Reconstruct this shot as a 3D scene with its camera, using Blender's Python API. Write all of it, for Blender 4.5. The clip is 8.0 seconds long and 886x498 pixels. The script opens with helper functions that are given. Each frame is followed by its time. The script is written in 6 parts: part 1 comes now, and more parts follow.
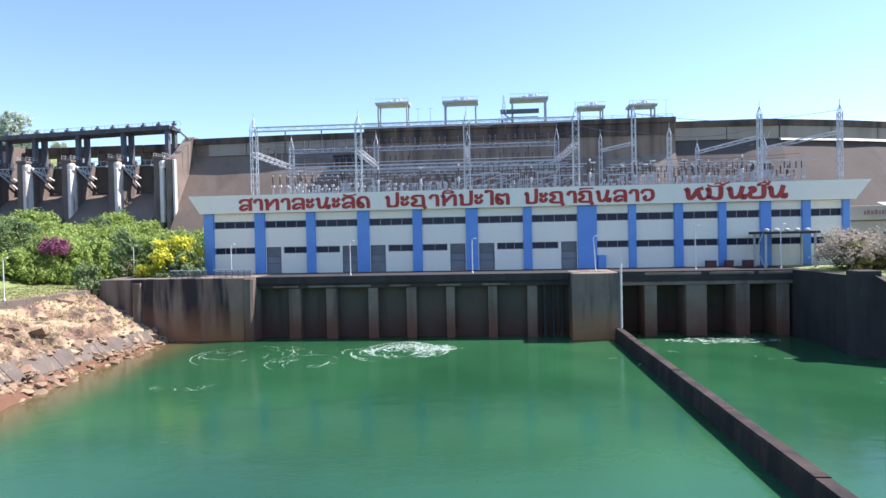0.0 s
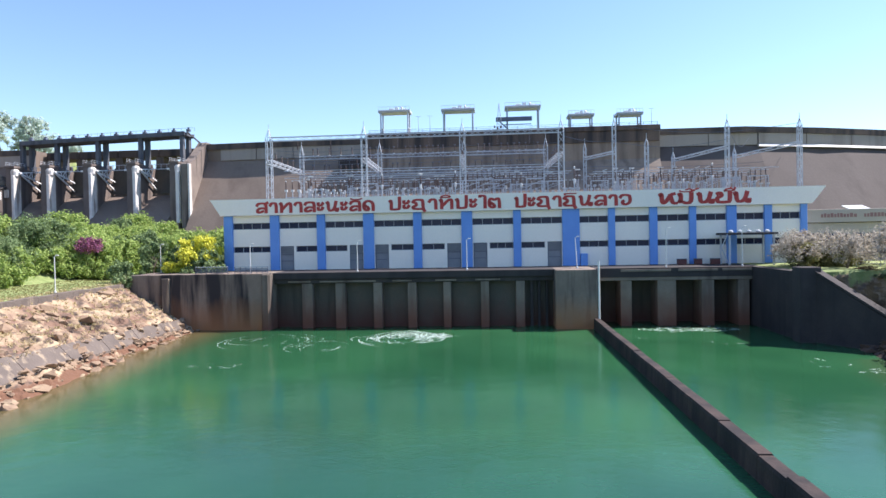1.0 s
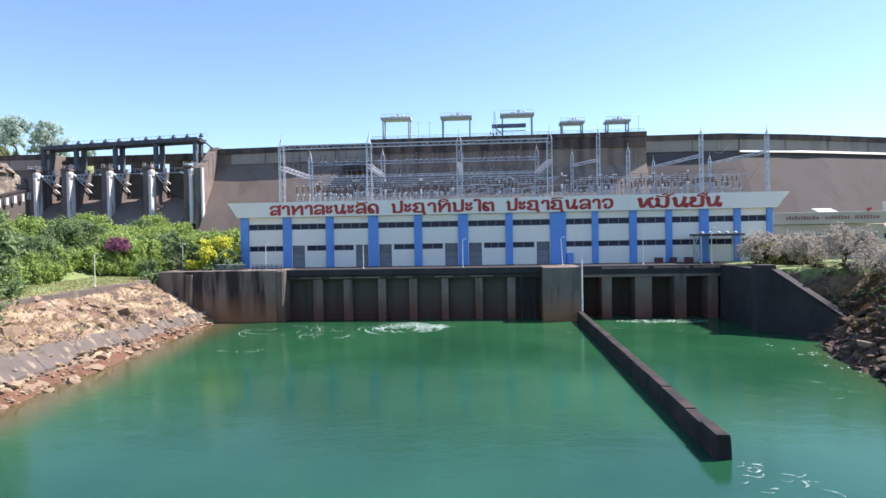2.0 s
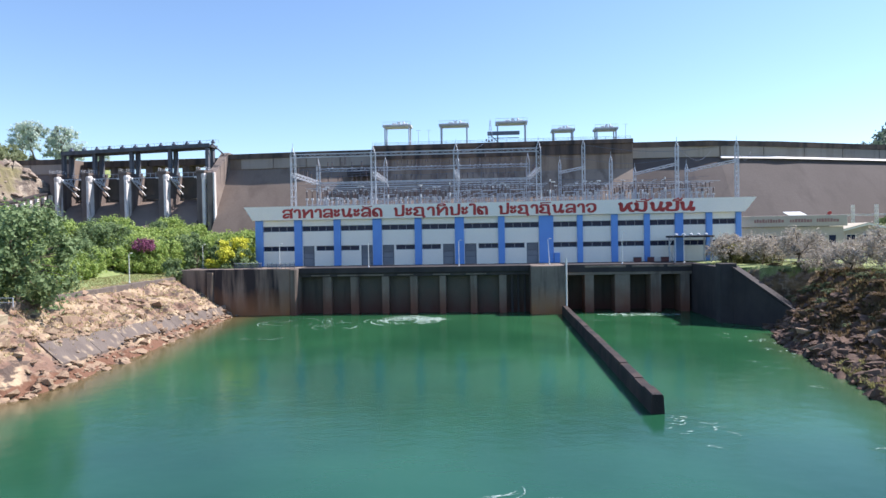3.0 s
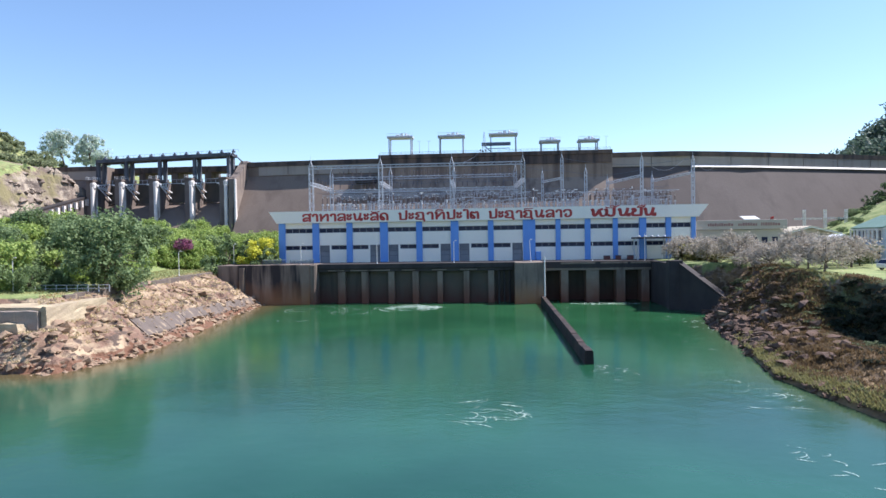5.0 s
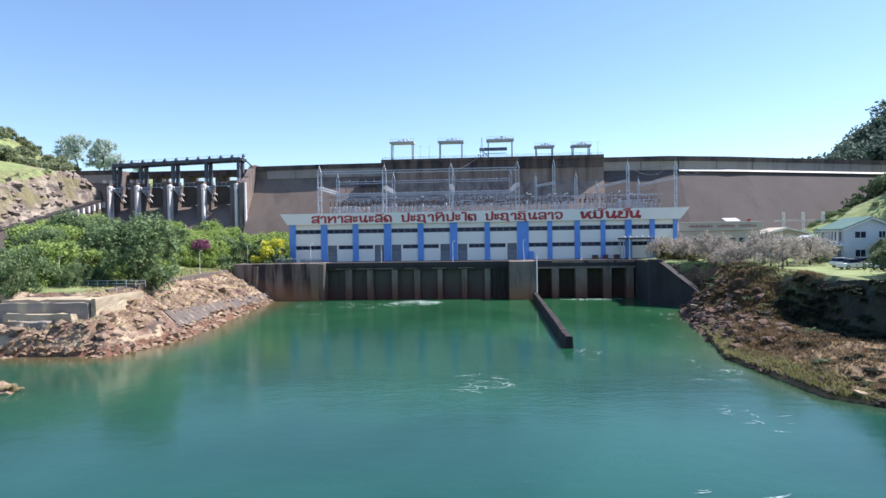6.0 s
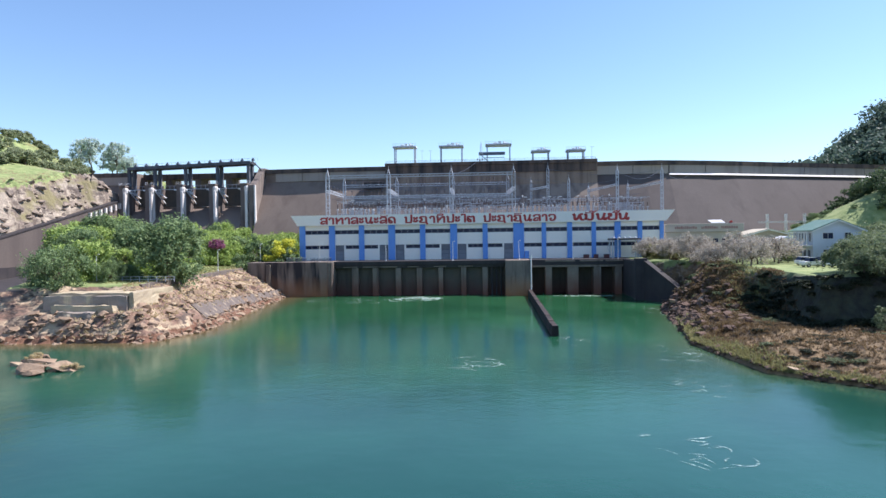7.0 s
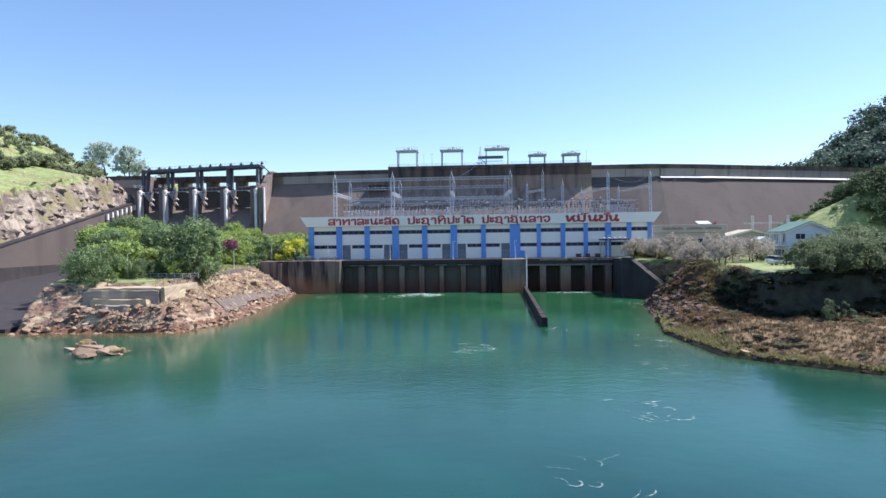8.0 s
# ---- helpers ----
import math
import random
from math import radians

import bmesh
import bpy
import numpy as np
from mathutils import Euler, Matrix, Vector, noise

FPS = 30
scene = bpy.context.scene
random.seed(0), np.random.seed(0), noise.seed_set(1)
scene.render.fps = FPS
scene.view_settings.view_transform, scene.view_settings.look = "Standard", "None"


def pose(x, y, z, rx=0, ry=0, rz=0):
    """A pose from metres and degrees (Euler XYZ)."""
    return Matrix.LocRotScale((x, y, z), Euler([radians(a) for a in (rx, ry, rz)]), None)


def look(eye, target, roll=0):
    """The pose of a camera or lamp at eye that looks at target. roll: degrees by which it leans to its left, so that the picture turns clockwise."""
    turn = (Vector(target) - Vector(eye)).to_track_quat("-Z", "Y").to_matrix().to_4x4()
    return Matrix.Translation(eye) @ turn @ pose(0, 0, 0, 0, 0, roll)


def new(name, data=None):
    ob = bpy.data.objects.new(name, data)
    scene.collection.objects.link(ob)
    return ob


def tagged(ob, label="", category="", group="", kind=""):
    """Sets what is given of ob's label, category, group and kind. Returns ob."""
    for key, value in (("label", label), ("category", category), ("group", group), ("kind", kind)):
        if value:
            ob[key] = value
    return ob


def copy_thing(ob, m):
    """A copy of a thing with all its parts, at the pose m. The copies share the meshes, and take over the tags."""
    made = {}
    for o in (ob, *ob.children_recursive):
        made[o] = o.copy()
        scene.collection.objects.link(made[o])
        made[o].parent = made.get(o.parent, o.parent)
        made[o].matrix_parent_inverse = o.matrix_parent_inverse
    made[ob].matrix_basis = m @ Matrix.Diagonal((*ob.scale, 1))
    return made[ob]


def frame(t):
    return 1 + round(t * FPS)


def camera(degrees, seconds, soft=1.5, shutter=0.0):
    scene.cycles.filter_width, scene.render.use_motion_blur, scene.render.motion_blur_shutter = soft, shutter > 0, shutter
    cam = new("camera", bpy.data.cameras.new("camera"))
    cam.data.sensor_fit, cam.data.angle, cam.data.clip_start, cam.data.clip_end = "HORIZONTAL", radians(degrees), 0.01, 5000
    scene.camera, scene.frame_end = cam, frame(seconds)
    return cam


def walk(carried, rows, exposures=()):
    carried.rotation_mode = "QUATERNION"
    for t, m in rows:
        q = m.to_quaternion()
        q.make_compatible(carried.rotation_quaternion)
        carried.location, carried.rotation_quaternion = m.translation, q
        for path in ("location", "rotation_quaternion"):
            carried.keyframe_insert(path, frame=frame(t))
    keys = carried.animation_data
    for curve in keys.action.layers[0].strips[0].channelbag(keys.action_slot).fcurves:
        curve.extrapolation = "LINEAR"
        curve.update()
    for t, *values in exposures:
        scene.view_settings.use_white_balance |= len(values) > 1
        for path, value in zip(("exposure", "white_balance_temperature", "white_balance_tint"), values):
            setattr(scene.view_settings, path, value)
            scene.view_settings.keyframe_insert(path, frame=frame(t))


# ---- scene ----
cam = camera(70.0, 8.0)
# seconds, x, y, z, yaw, pitch, roll of the drone
FLIGHT = [
    (0.0, -4.261, -106.716, 15.187, 4.593, -1.012, 1.153),
    (0.5, -3.579, -111.797, 15.212, 4.596, -1.018, 1.103),
    (1.0, -2.920, -117.790, 15.260, 4.608, -1.039, 1.076),
    (1.5, -2.308, -123.005, 15.283, 4.612, -1.054, 1.035),
    (3.0, -0.569, -140.674, 15.607, 4.494, -1.045, 0.971),
    (3.5, 0.225, -146.093, 15.660, 4.525, -1.055, 0.975),
    (4.0, 0.814, -152.266, 15.630, 4.507, -1.039, 0.954),
    (4.5, 1.372, -157.587, 15.738, 4.526, -1.061, 0.893),
    (6.0, 2.897, -175.214, 15.914, 4.505, -1.019, 0.866),
    (6.5, 3.405, -180.543, 15.911, 4.556, -0.993, 0.820),
    (7.0, 3.880, -186.573, 15.924, 4.594, -0.987, 0.801),
    (7.5, 4.365, -191.809, 16.015, 4.633, -0.995, 0.771),
    (8.0, 4.832, -198.000, 16.048, 4.678, -0.999, 0.782),
]
walk(cam, [(t, pose(x, y, z, 90 + pitch, roll, yaw)) for t, x, y, z, yaw, pitch, roll in FLIGHT],
     [(0.0, 0.98, 6380, 17), (1.5, 0.87, 6330, 17), (4.5, 0.72, 6180, 17), (8.0, 0.65, 6080, 17)])

# ---- light ----
SUN_TO = Vector((0.75, 0.26, 1.0)).normalized()
sun_data = bpy.data.lights.new("sun", "SUN")
sun_data.energy, sun_data.angle, sun_data.color = 5.0, radians(0.55), (1.0, 0.95, 0.86)
sun = new("sun", sun_data)
sun.matrix_world = look(SUN_TO * 400, (0, 0, 0))
world = bpy.data.worlds.new("sky")
world.use_nodes = True
scene.world = world
sky = world.node_tree.nodes.new("ShaderNodeTexSky")
sky.sky_type, sky.sun_disc = "NISHITA", False
sky.sun_elevation = math.asin(SUN_TO.z)
sky.sun_rotation = math.atan2(SUN_TO.x, SUN_TO.y)
sky.air_density, sky.dust_density, sky.ozone_density = 1.05, 0.15, 3.3
back = world.node_tree.nodes["Background"]
back.inputs["Strength"].default_value = 0.122
haze = world.node_tree.nodes.new("ShaderNodeVectorMath")
haze.operation = "MULTIPLY"
haze.inputs[1].default_value = (0.95, 1.0, 1.0)
world.node_tree.links.new(sky.outputs[0], haze.inputs[0])
world.node_tree.links.new(haze.outputs[0], back.inputs["Color"])


# ---- materials ----
def nodes_of(name):
    m = bpy.data.materials.new(name)
    m.use_nodes = True
    nt = m.node_tree
    return m, nt, nt.nodes["Principled BSDF"]


def add(nt, kind, **values):
    n = nt.nodes.new(kind)
    for k, v in values.items():
        n.inputs[k].default_value = v
    return n


def where(nt, scale=(1, 1, 1)):
    g = nt.nodes.new("ShaderNodeNewGeometry")
    m = add(nt, "ShaderNodeMapping", Scale=scale)
    nt.links.new(g.outputs["Position"], m.inputs["Vector"])
    return m.outputs[0]


def noise_at(nt, scale, detail=4, stretch=(1, 1, 1), rough=0.55):
    n = add(nt, "ShaderNodeTexNoise", Scale=scale, Detail=detail, Roughness=rough)
    nt.links.new(where(nt, stretch), n.inputs["Vector"])
    return n.outputs["Fac"]


def ramp(nt, fac, a, b):
    n = add(nt, "ShaderNodeMapRange")
    n.inputs["From Min"].default_value, n.inputs["From Max"].default_value = a, b
    nt.links.new(fac, n.inputs["Value"])
    return n.outputs[0]


def blend(nt, fac, a, b):
    n = nt.nodes.new("ShaderNodeMix")
    n.data_type = "RGBA"
    nt.links.new(fac, n.inputs["Factor"])
    for socket, v in ((n.inputs[6], a), (n.inputs[7], b)):
        if isinstance(v, tuple):
            socket.default_value = (*v, 1)
        else:
            nt.links.new(v, socket)
    return n.outputs[2]


def bumped(nt, bsdf, fac, strength, distance):
    b = add(nt, "ShaderNodeBump", Strength=strength, Distance=distance)
    nt.links.new(fac, b.inputs["Height"])
    nt.links.new(b.outputs[0], bsdf.inputs["Normal"])


def surface(name, base, other, scale=0.5, fine=6.0, rough=0.8, metal=0.0, bump=0.05, stain=None, stain_cut=(0.5, 0.7), stain_scale=0.5, vary=0.0, band=None):
    """Two tones mixed at two scales, with optional stains that run down."""
    m, nt, bsdf = nodes_of(name)
    big = ramp(nt, noise_at(nt, scale, 5), 0.35, 0.68)
    col = blend(nt, big, base, other)
    grain = ramp(nt, noise_at(nt, fine, 6), 0.2, 0.8)
    dark = tuple(v * 0.78 for v in base)
    mixg = nt.nodes.new("ShaderNodeMath")
    mixg.operation, mixg.inputs[1].default_value = "MULTIPLY", 0.45
    nt.links.new(grain, mixg.inputs[0])
    col = blend(nt, mixg.outputs[0], col, dark)
    if stain:
        runs = ramp(nt, noise_at(nt, stain_scale, 6, (1, 1, 0.09)), *stain_cut)
        col = blend(nt, runs, col, stain)
    if band:
        tint, low, high = band
        geo = nt.nodes.new("ShaderNodeNewGeometry")
        xyz = nt.nodes.new("ShaderNodeSeparateXYZ")
        nt.links.new(geo.outputs["Position"], xyz.inputs[0])
        wob = nt.nodes.new("ShaderNodeMath")
        wob.operation, wob.inputs[1].default_value = "MULTIPLY_ADD", 5.0
        nt.links.new(noise_at(nt, 0.35, 5, (1, 1, 0.4)), wob.inputs[0])
        nt.links.new(xyz.outputs["Z"], wob.inputs[2])
        col = blend(nt, ramp(nt, wob.outputs[0], high + 2.5, low + 2.5), col, tint)
    if vary:
        info = nt.nodes.new("ShaderNodeObjectInfo")
        hsv = add(nt, "ShaderNodeHueSaturation")
        nt.links.new(ramp(nt, info.outputs["Random"], 0, 1), hsv.inputs["Value"])
        rng = hsv.inputs["Value"].links[0].from_node
        rng.inputs["To Min"].default_value, rng.inputs["To Max"].default_value = 1 - vary, 1 + vary
        nt.links.new(col, hsv.inputs["Color"])
        col = hsv.outputs[0]
    nt.links.new(col, bsdf.inputs["Base Color"])
    bsdf.inputs["Roughness"].default_value, bsdf.inputs["Metallic"].default_value = rough, metal
    if bump:
        bumped(nt, bsdf, grain, 0.6, bump)
    return m


def leafy(name, light, dark, dry=0.0):
    m, nt, bsdf = nodes_of(name)
    geo = nt.nodes.new("ShaderNodeNewGeometry")
    col = blend(nt, geo.outputs["Random Per Island"], dark, light)
    patch = ramp(nt, noise_at(nt, 0.35, 3), 0.4, 0.65)
    col = blend(nt, patch, col, tuple(0.5 * (a + b) for a, b in zip(light, dark)))
    nt.links.new(col, bsdf.inputs["Base Color"])
    bsdf.inputs["Roughness"].default_value = 0.6
    bsdf.inputs["Specular IOR Level"].default_value = 0.25
    thin = add(nt, "ShaderNodeBsdfTranslucent")
    nt.links.new(col, thin.inputs["Color"])
    mix = add(nt, "ShaderNodeMixShader", Fac=0.38)
    nt.links.new(bsdf.outputs[0], mix.inputs[1])
    nt.links.new(thin.outputs[0], mix.inputs[2])
    nt.links.new(mix.outputs[0], nt.nodes["Material Output"].inputs["Surface"])
    return m


DAM_C = surface("dam_concrete", (0.18, 0.138, 0.112), (0.22, 0.17, 0.14), 0.05, 1.5, 0.9, bump=0.05, stain=(0.15, 0.113, 0.092), stain_scale=0.2)
DAM_TOP = surface("dam_head_concrete", (0.36, 0.32, 0.29), (0.31, 0.275, 0.25), 0.1, 2, 0.9, stain=(0.25, 0.215, 0.195), stain_scale=0.3)
DAM_DARK = surface("dam_weathered_concrete", (0.095, 0.074, 0.066), (0.17, 0.12, 0.094), 0.09, 2, 0.9, stain=(0.04, 0.034, 0.036), stain_cut=(0.45, 0.65), stain_scale=0.3)
# greyer concrete, also darkened to offset the sunlight on the right stretch
DAM_R = surface("grey_darkened_dam_concrete", (0.088, 0.072, 0.068), (0.112, 0.093, 0.088), 0.05, 1.5, 0.9, bump=0.05, stain=(0.078, 0.063, 0.060), stain_scale=0.2)
INTAKE_C = surface("intake_concrete", (0.24, 0.185, 0.15), (0.31, 0.25, 0.205), 0.12, 2, 0.9, stain=(0.14, 0.105, 0.09), stain_cut=(0.48, 0.66), stain_scale=0.3)
# white house wall with its bluish shade put into the paint colour
HOUSE_W = surface("shade_tinted_house_paint", (0.60, 0.64, 0.70), (0.54, 0.58, 0.64), 0.3, 5, 0.7, bump=0.01)
# near-white base puts the sunlight on the ledge into its colour
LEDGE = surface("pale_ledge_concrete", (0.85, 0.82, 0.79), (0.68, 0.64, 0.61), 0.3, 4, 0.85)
PIER_C = surface("stained_pier_concrete", (0.195, 0.15, 0.125), (0.29, 0.23, 0.185), 0.22, 3, 0.9, stain=(0.032, 0.027, 0.03), stain_cut=(0.49, 0.60), stain_scale=0.34, bump=0.015, band=((0.34, 0.15, 0.065), 0.2, 5.6))
COLUMN_C = surface("bay_column_concrete", (0.175, 0.143, 0.115), (0.25, 0.205, 0.168), 0.3, 3, 0.9, stain=(0.09, 0.07, 0.06), stain_scale=0.5, bump=0.015, band=((0.17, 0.07, 0.045), 0.8, 6.0))
SPILL_SIDE = surface("streaked_pier_side", (0.24, 0.195, 0.165), (0.16, 0.125, 0.11), 0.3, 3, 0.9, stain=(0.07, 0.058, 0.056), stain_cut=(0.5, 0.6), stain_scale=0.5)
HOIST_C = surface("hoist_frame_concrete", (0.085, 0.092, 0.115), (0.14, 0.145, 0.16), 0.3, 3, 0.9, stain=(0.05, 0.052, 0.065), stain_scale=0.4)
SPILL_C = surface("spillway_pier_concrete", (0.15, 0.118, 0.105), (0.21, 0.17, 0.15), 0.25, 3, 0.9, stain=(0.085, 0.067, 0.063), stain_cut=(0.5, 0.66), stain_scale=0.35)
# near-black; on the far-bank wing walls it stands in for shade
DARK_C = surface("near_black_concrete", (0.034, 0.029, 0.032), (0.056, 0.046, 0.045), 0.3, 4, 0.85, stain=(0.025, 0.022, 0.024))
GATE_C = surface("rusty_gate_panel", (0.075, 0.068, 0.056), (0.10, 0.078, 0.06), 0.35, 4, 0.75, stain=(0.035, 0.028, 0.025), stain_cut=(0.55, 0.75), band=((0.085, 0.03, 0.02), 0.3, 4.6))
DECK_C = surface("deck_concrete", (0.042, 0.036, 0.038), (0.07, 0.06, 0.058), 0.3, 4, 0.9, stain=(0.035, 0.03, 0.032))
WALL_C = surface("dividing_wall_concrete", (0.034, 0.022, 0.02), (0.07, 0.046, 0.038), 0.35, 4, 0.9, stain=(0.018, 0.013, 0.013), stain_cut=(0.45, 0.6))
WHITE = surface("white_wall_paint", (0.93, 0.87, 0.78), (0.90, 0.845, 0.765), 0.15, 5, 0.7, bump=0.01, stain=(0.82, 0.765, 0.69), stain_cut=(0.58, 0.8))
BLUE = surface("blue_pilaster_paint", (0.13, 0.30, 0.72), (0.16, 0.35, 0.78), 0.3, 5, 0.6, bump=0.01)
RED = surface("red_sign_paint", (0.42, 0.035, 0.03), (0.50, 0.05, 0.045), 0.5, 5, 0.55, bump=0.0)
GREY_DOOR = surface("grey_louvre_paint", (0.24, 0.25, 0.28), (0.19, 0.20, 0.23), 0.6, 5, 0.6, bump=0.01)
FRAME = surface("grey_window_frame", (0.30, 0.32, 0.37), (0.24, 0.26, 0.30), 0.5, 5, 0.5, bump=0.0)
STEEL = surface("galvanised_steel", (0.56, 0.59, 0.64), (0.44, 0.465, 0.51), 0.5, 5, 0.5, 0.12, bump=0.0)
STEEL_D = surface("weathered_steel", (0.10, 0.12, 0.17), (0.16, 0.18, 0.23), 0.5, 5, 0.6, 0.3, bump=0.0)
CRANE = surface("blue_grey_crane_paint", (0.36, 0.42, 0.50), (0.45, 0.50, 0.57), 0.5, 5, 0.55, bump=0.0)
# pale concrete with the sun on the piers' right sides painted in
NOSE_C = surface("pale_sunlit_nose", (0.80, 0.76, 0.72), (0.64, 0.59, 0.55), 0.4, 4, 0.85, stain=(0.34, 0.28, 0.24), stain_cut=(0.52, 0.64), stain_scale=0.8)
CHUTE_C = surface("chute_wall_concrete", (0.105, 0.083, 0.073), (0.135, 0.108, 0.094), 0.06, 2, 0.9, stain=(0.08, 0.063, 0.057), stain_scale=0.1)
GATE_STEEL = surface("pale_gate_arm_paint", (0.90, 0.90, 0.90), (0.78, 0.78, 0.79), 0.5, 4, 0.5, bump=0.0)
PORCELAIN = surface("brown_porcelain", (0.10, 0.065, 0.055), (0.14, 0.095, 0.08), 1, 5, 0.3, bump=0.0)
GREYEQ = surface("grey_equipment_paint", (0.66, 0.68, 0.69), (0.52, 0.54, 0.55), 0.7, 5, 0.5, bump=0.0)
LAMP_W = surface("white_pole_paint", (0.78, 0.78, 0.76), (0.66, 0.66, 0.65), 1, 5, 0.5, bump=0.0)
BARK = surface("bark", (0.17, 0.13, 0.10), (0.10, 0.08, 0.065), 1.5, 8, 0.9, bump=0.03)
BOULDER = surface("boulder_stone", (0.33, 0.23, 0.15), (0.21, 0.137, 0.097), 0.5, 3, 0.9, bump=0.12, stain=(0.42, 0.325, 0.21), stain_cut=(0.55, 0.68), vary=0.3)
CLIFF_ROCK = surface("cliff_stone", (0.34, 0.27, 0.21), (0.20, 0.155, 0.125), 0.3, 3, 0.9, bump=0.12, stain=(0.13, 0.10, 0.085), stain_cut=(0.52, 0.62))
# brown stone, darker than BOULDER so the bank's shade is in its colour
RIPRAP = surface("shade_dark_riprap_stone", (0.14, 0.083, 0.057), (0.07, 0.044, 0.035), 0.5, 3, 0.9, bump=0.12, stain=(0.21, 0.135, 0.085), stain_cut=(0.58, 0.72))
REVET = surface("revetment_concrete", (0.165, 0.132, 0.112), (0.11, 0.087, 0.076), 0.35, 4, 0.9, bump=0.12, stain=(0.32, 0.25, 0.18), stain_cut=(0.56, 0.68), stain_scale=0.8)
LEAF_A = leafy("tree_leaves", (0.27, 0.36, 0.165), (0.12, 0.18, 0.08))
LEAF_B = leafy("bright_shrub_leaves", (0.46, 0.56, 0.165), (0.19, 0.29, 0.08))
LEAF_O = leafy("olive_tree_leaves", (0.24, 0.29, 0.15), (0.10, 0.135, 0.07))
# leaf colour darkened to carry the shade of the terrace edge
LEAF_K = leafy("shade_dark_leaves", (0.06, 0.075, 0.042), (0.025, 0.034, 0.022))
LEAF_Y = leafy("yellow_shrub_leaves", (0.85, 0.80, 0.11), (0.52, 0.54, 0.07))
LEAF_P = leafy("magenta_blossom", (0.46, 0.15, 0.30), (0.20, 0.09, 0.13))
LEAF_G = leafy("grey_twig_leaves", (0.56, 0.50, 0.43), (0.28, 0.25, 0.20))
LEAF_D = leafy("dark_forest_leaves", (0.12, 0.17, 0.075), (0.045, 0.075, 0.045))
# pale grey-green: distance haze painted into the leaves
LEAF_H = leafy("haze_tinted_tree_leaves", (0.60, 0.68, 0.60), (0.43, 0.52, 0.46))
STRAW_L = leafy("straw_grass_blades", (0.60, 0.50, 0.29), (0.42, 0.33, 0.18))
# bluish tint puts air haze into the far forest's leaf colour
LEAF_F = leafy("haze_tinted_forest_leaves", (0.135, 0.19, 0.14), (0.07, 0.105, 0.09))
LEAF_R = leafy("dry_brown_grass", (0.245, 0.172, 0.088), (0.105, 0.07, 0.04))
LEAF_E = leafy("bank_edge_grass", (0.33, 0.31, 0.13), (0.17, 0.17, 0.07))
LEAF_M = leafy("hillside_leaves", (0.36, 0.39, 0.22), (0.19, 0.235, 0.135))


def glass_mat():
    m, nt, bsdf = nodes_of("dark_window_glass")
    nt.links.new(blend(nt, noise_at(nt, 0.4), (0.010, 0.015, 0.045), (0.022, 0.03, 0.065)), bsdf.inputs["Base Color"])
    bsdf.inputs["Roughness"].default_value = 0.2
    bsdf.inputs["Specular IOR Level"].default_value = 0.22
    return m


GLASS = glass_mat()


def water_mat():
    m, nt, bsdf = nodes_of("green_river_water")
    tone = ramp(nt, noise_at(nt, 0.03, 3, (1, 1, 1)), 0.35, 0.65)
    col = blend(nt, tone, (0.013, 0.070, 0.029), (0.028, 0.117, 0.049))
    deep = blend(nt, tone, (0.006, 0.043, 0.039), (0.013, 0.074, 0.064))
    geo = nt.nodes.new("ShaderNodeNewGeometry")
    xyz = nt.nodes.new("ShaderNodeSeparateXYZ")
    nt.links.new(geo.outputs["Position"], xyz.inputs[0])
    col = blend(nt, ramp(nt, xyz.outputs["Y"], -60, -165), col, deep)
    shore = nt.nodes.new("ShaderNodeVertexColor")
    shore.layer_name = "shallow"
    sep = nt.nodes.new("ShaderNodeSeparateColor")
    nt.links.new(shore.outputs[0], sep.inputs[0])
    col = blend(nt, sep.outputs["Red"], col, (0.15, 0.088, 0.042))
    nt.links.new(col, bsdf.inputs["Base Color"])
    bsdf.inputs["Roughness"].default_value = 0.16
    bsdf.inputs["IOR"].default_value = 1.33
    a = noise_at(nt, 0.16, 3, (1, 1.5, 1))
    b = noise_at(nt, 0.55, 2)
    s = nt.nodes.new("ShaderNodeMath")
    s.operation = "ADD"
    nt.links.new(a, s.inputs[0])
    nt.links.new(b, s.inputs[1])
    bumped(nt, bsdf, s.outputs[0], 0.12, 0.2)
    return m


WATER = water_mat()


def foam_mat():
    m, nt, bsdf = nodes_of("white_foam")
    nt.links.new(blend(nt, noise_at(nt, 2), (0.80, 0.86, 0.84), (0.5, 0.70, 0.62)), bsdf.inputs["Base Color"])
    bsdf.inputs["Roughness"].default_value = 0.6
    clear = nt.nodes.new("ShaderNodeBsdfTransparent")
    lace = ramp(nt, noise_at(nt, 2.6, 9, rough=0.8), 0.40, 0.80)
    mix = nt.nodes.new("ShaderNodeMixShader")
    nt.links.new(lace, mix.inputs[0])
    nt.links.new(clear.outputs[0], mix.inputs[1])
    nt.links.new(bsdf.outputs[0], mix.inputs[2])
    nt.links.new(mix.outputs[0], nt.nodes["Material Output"].inputs["Surface"])
    return m


FOAM = foam_mat()


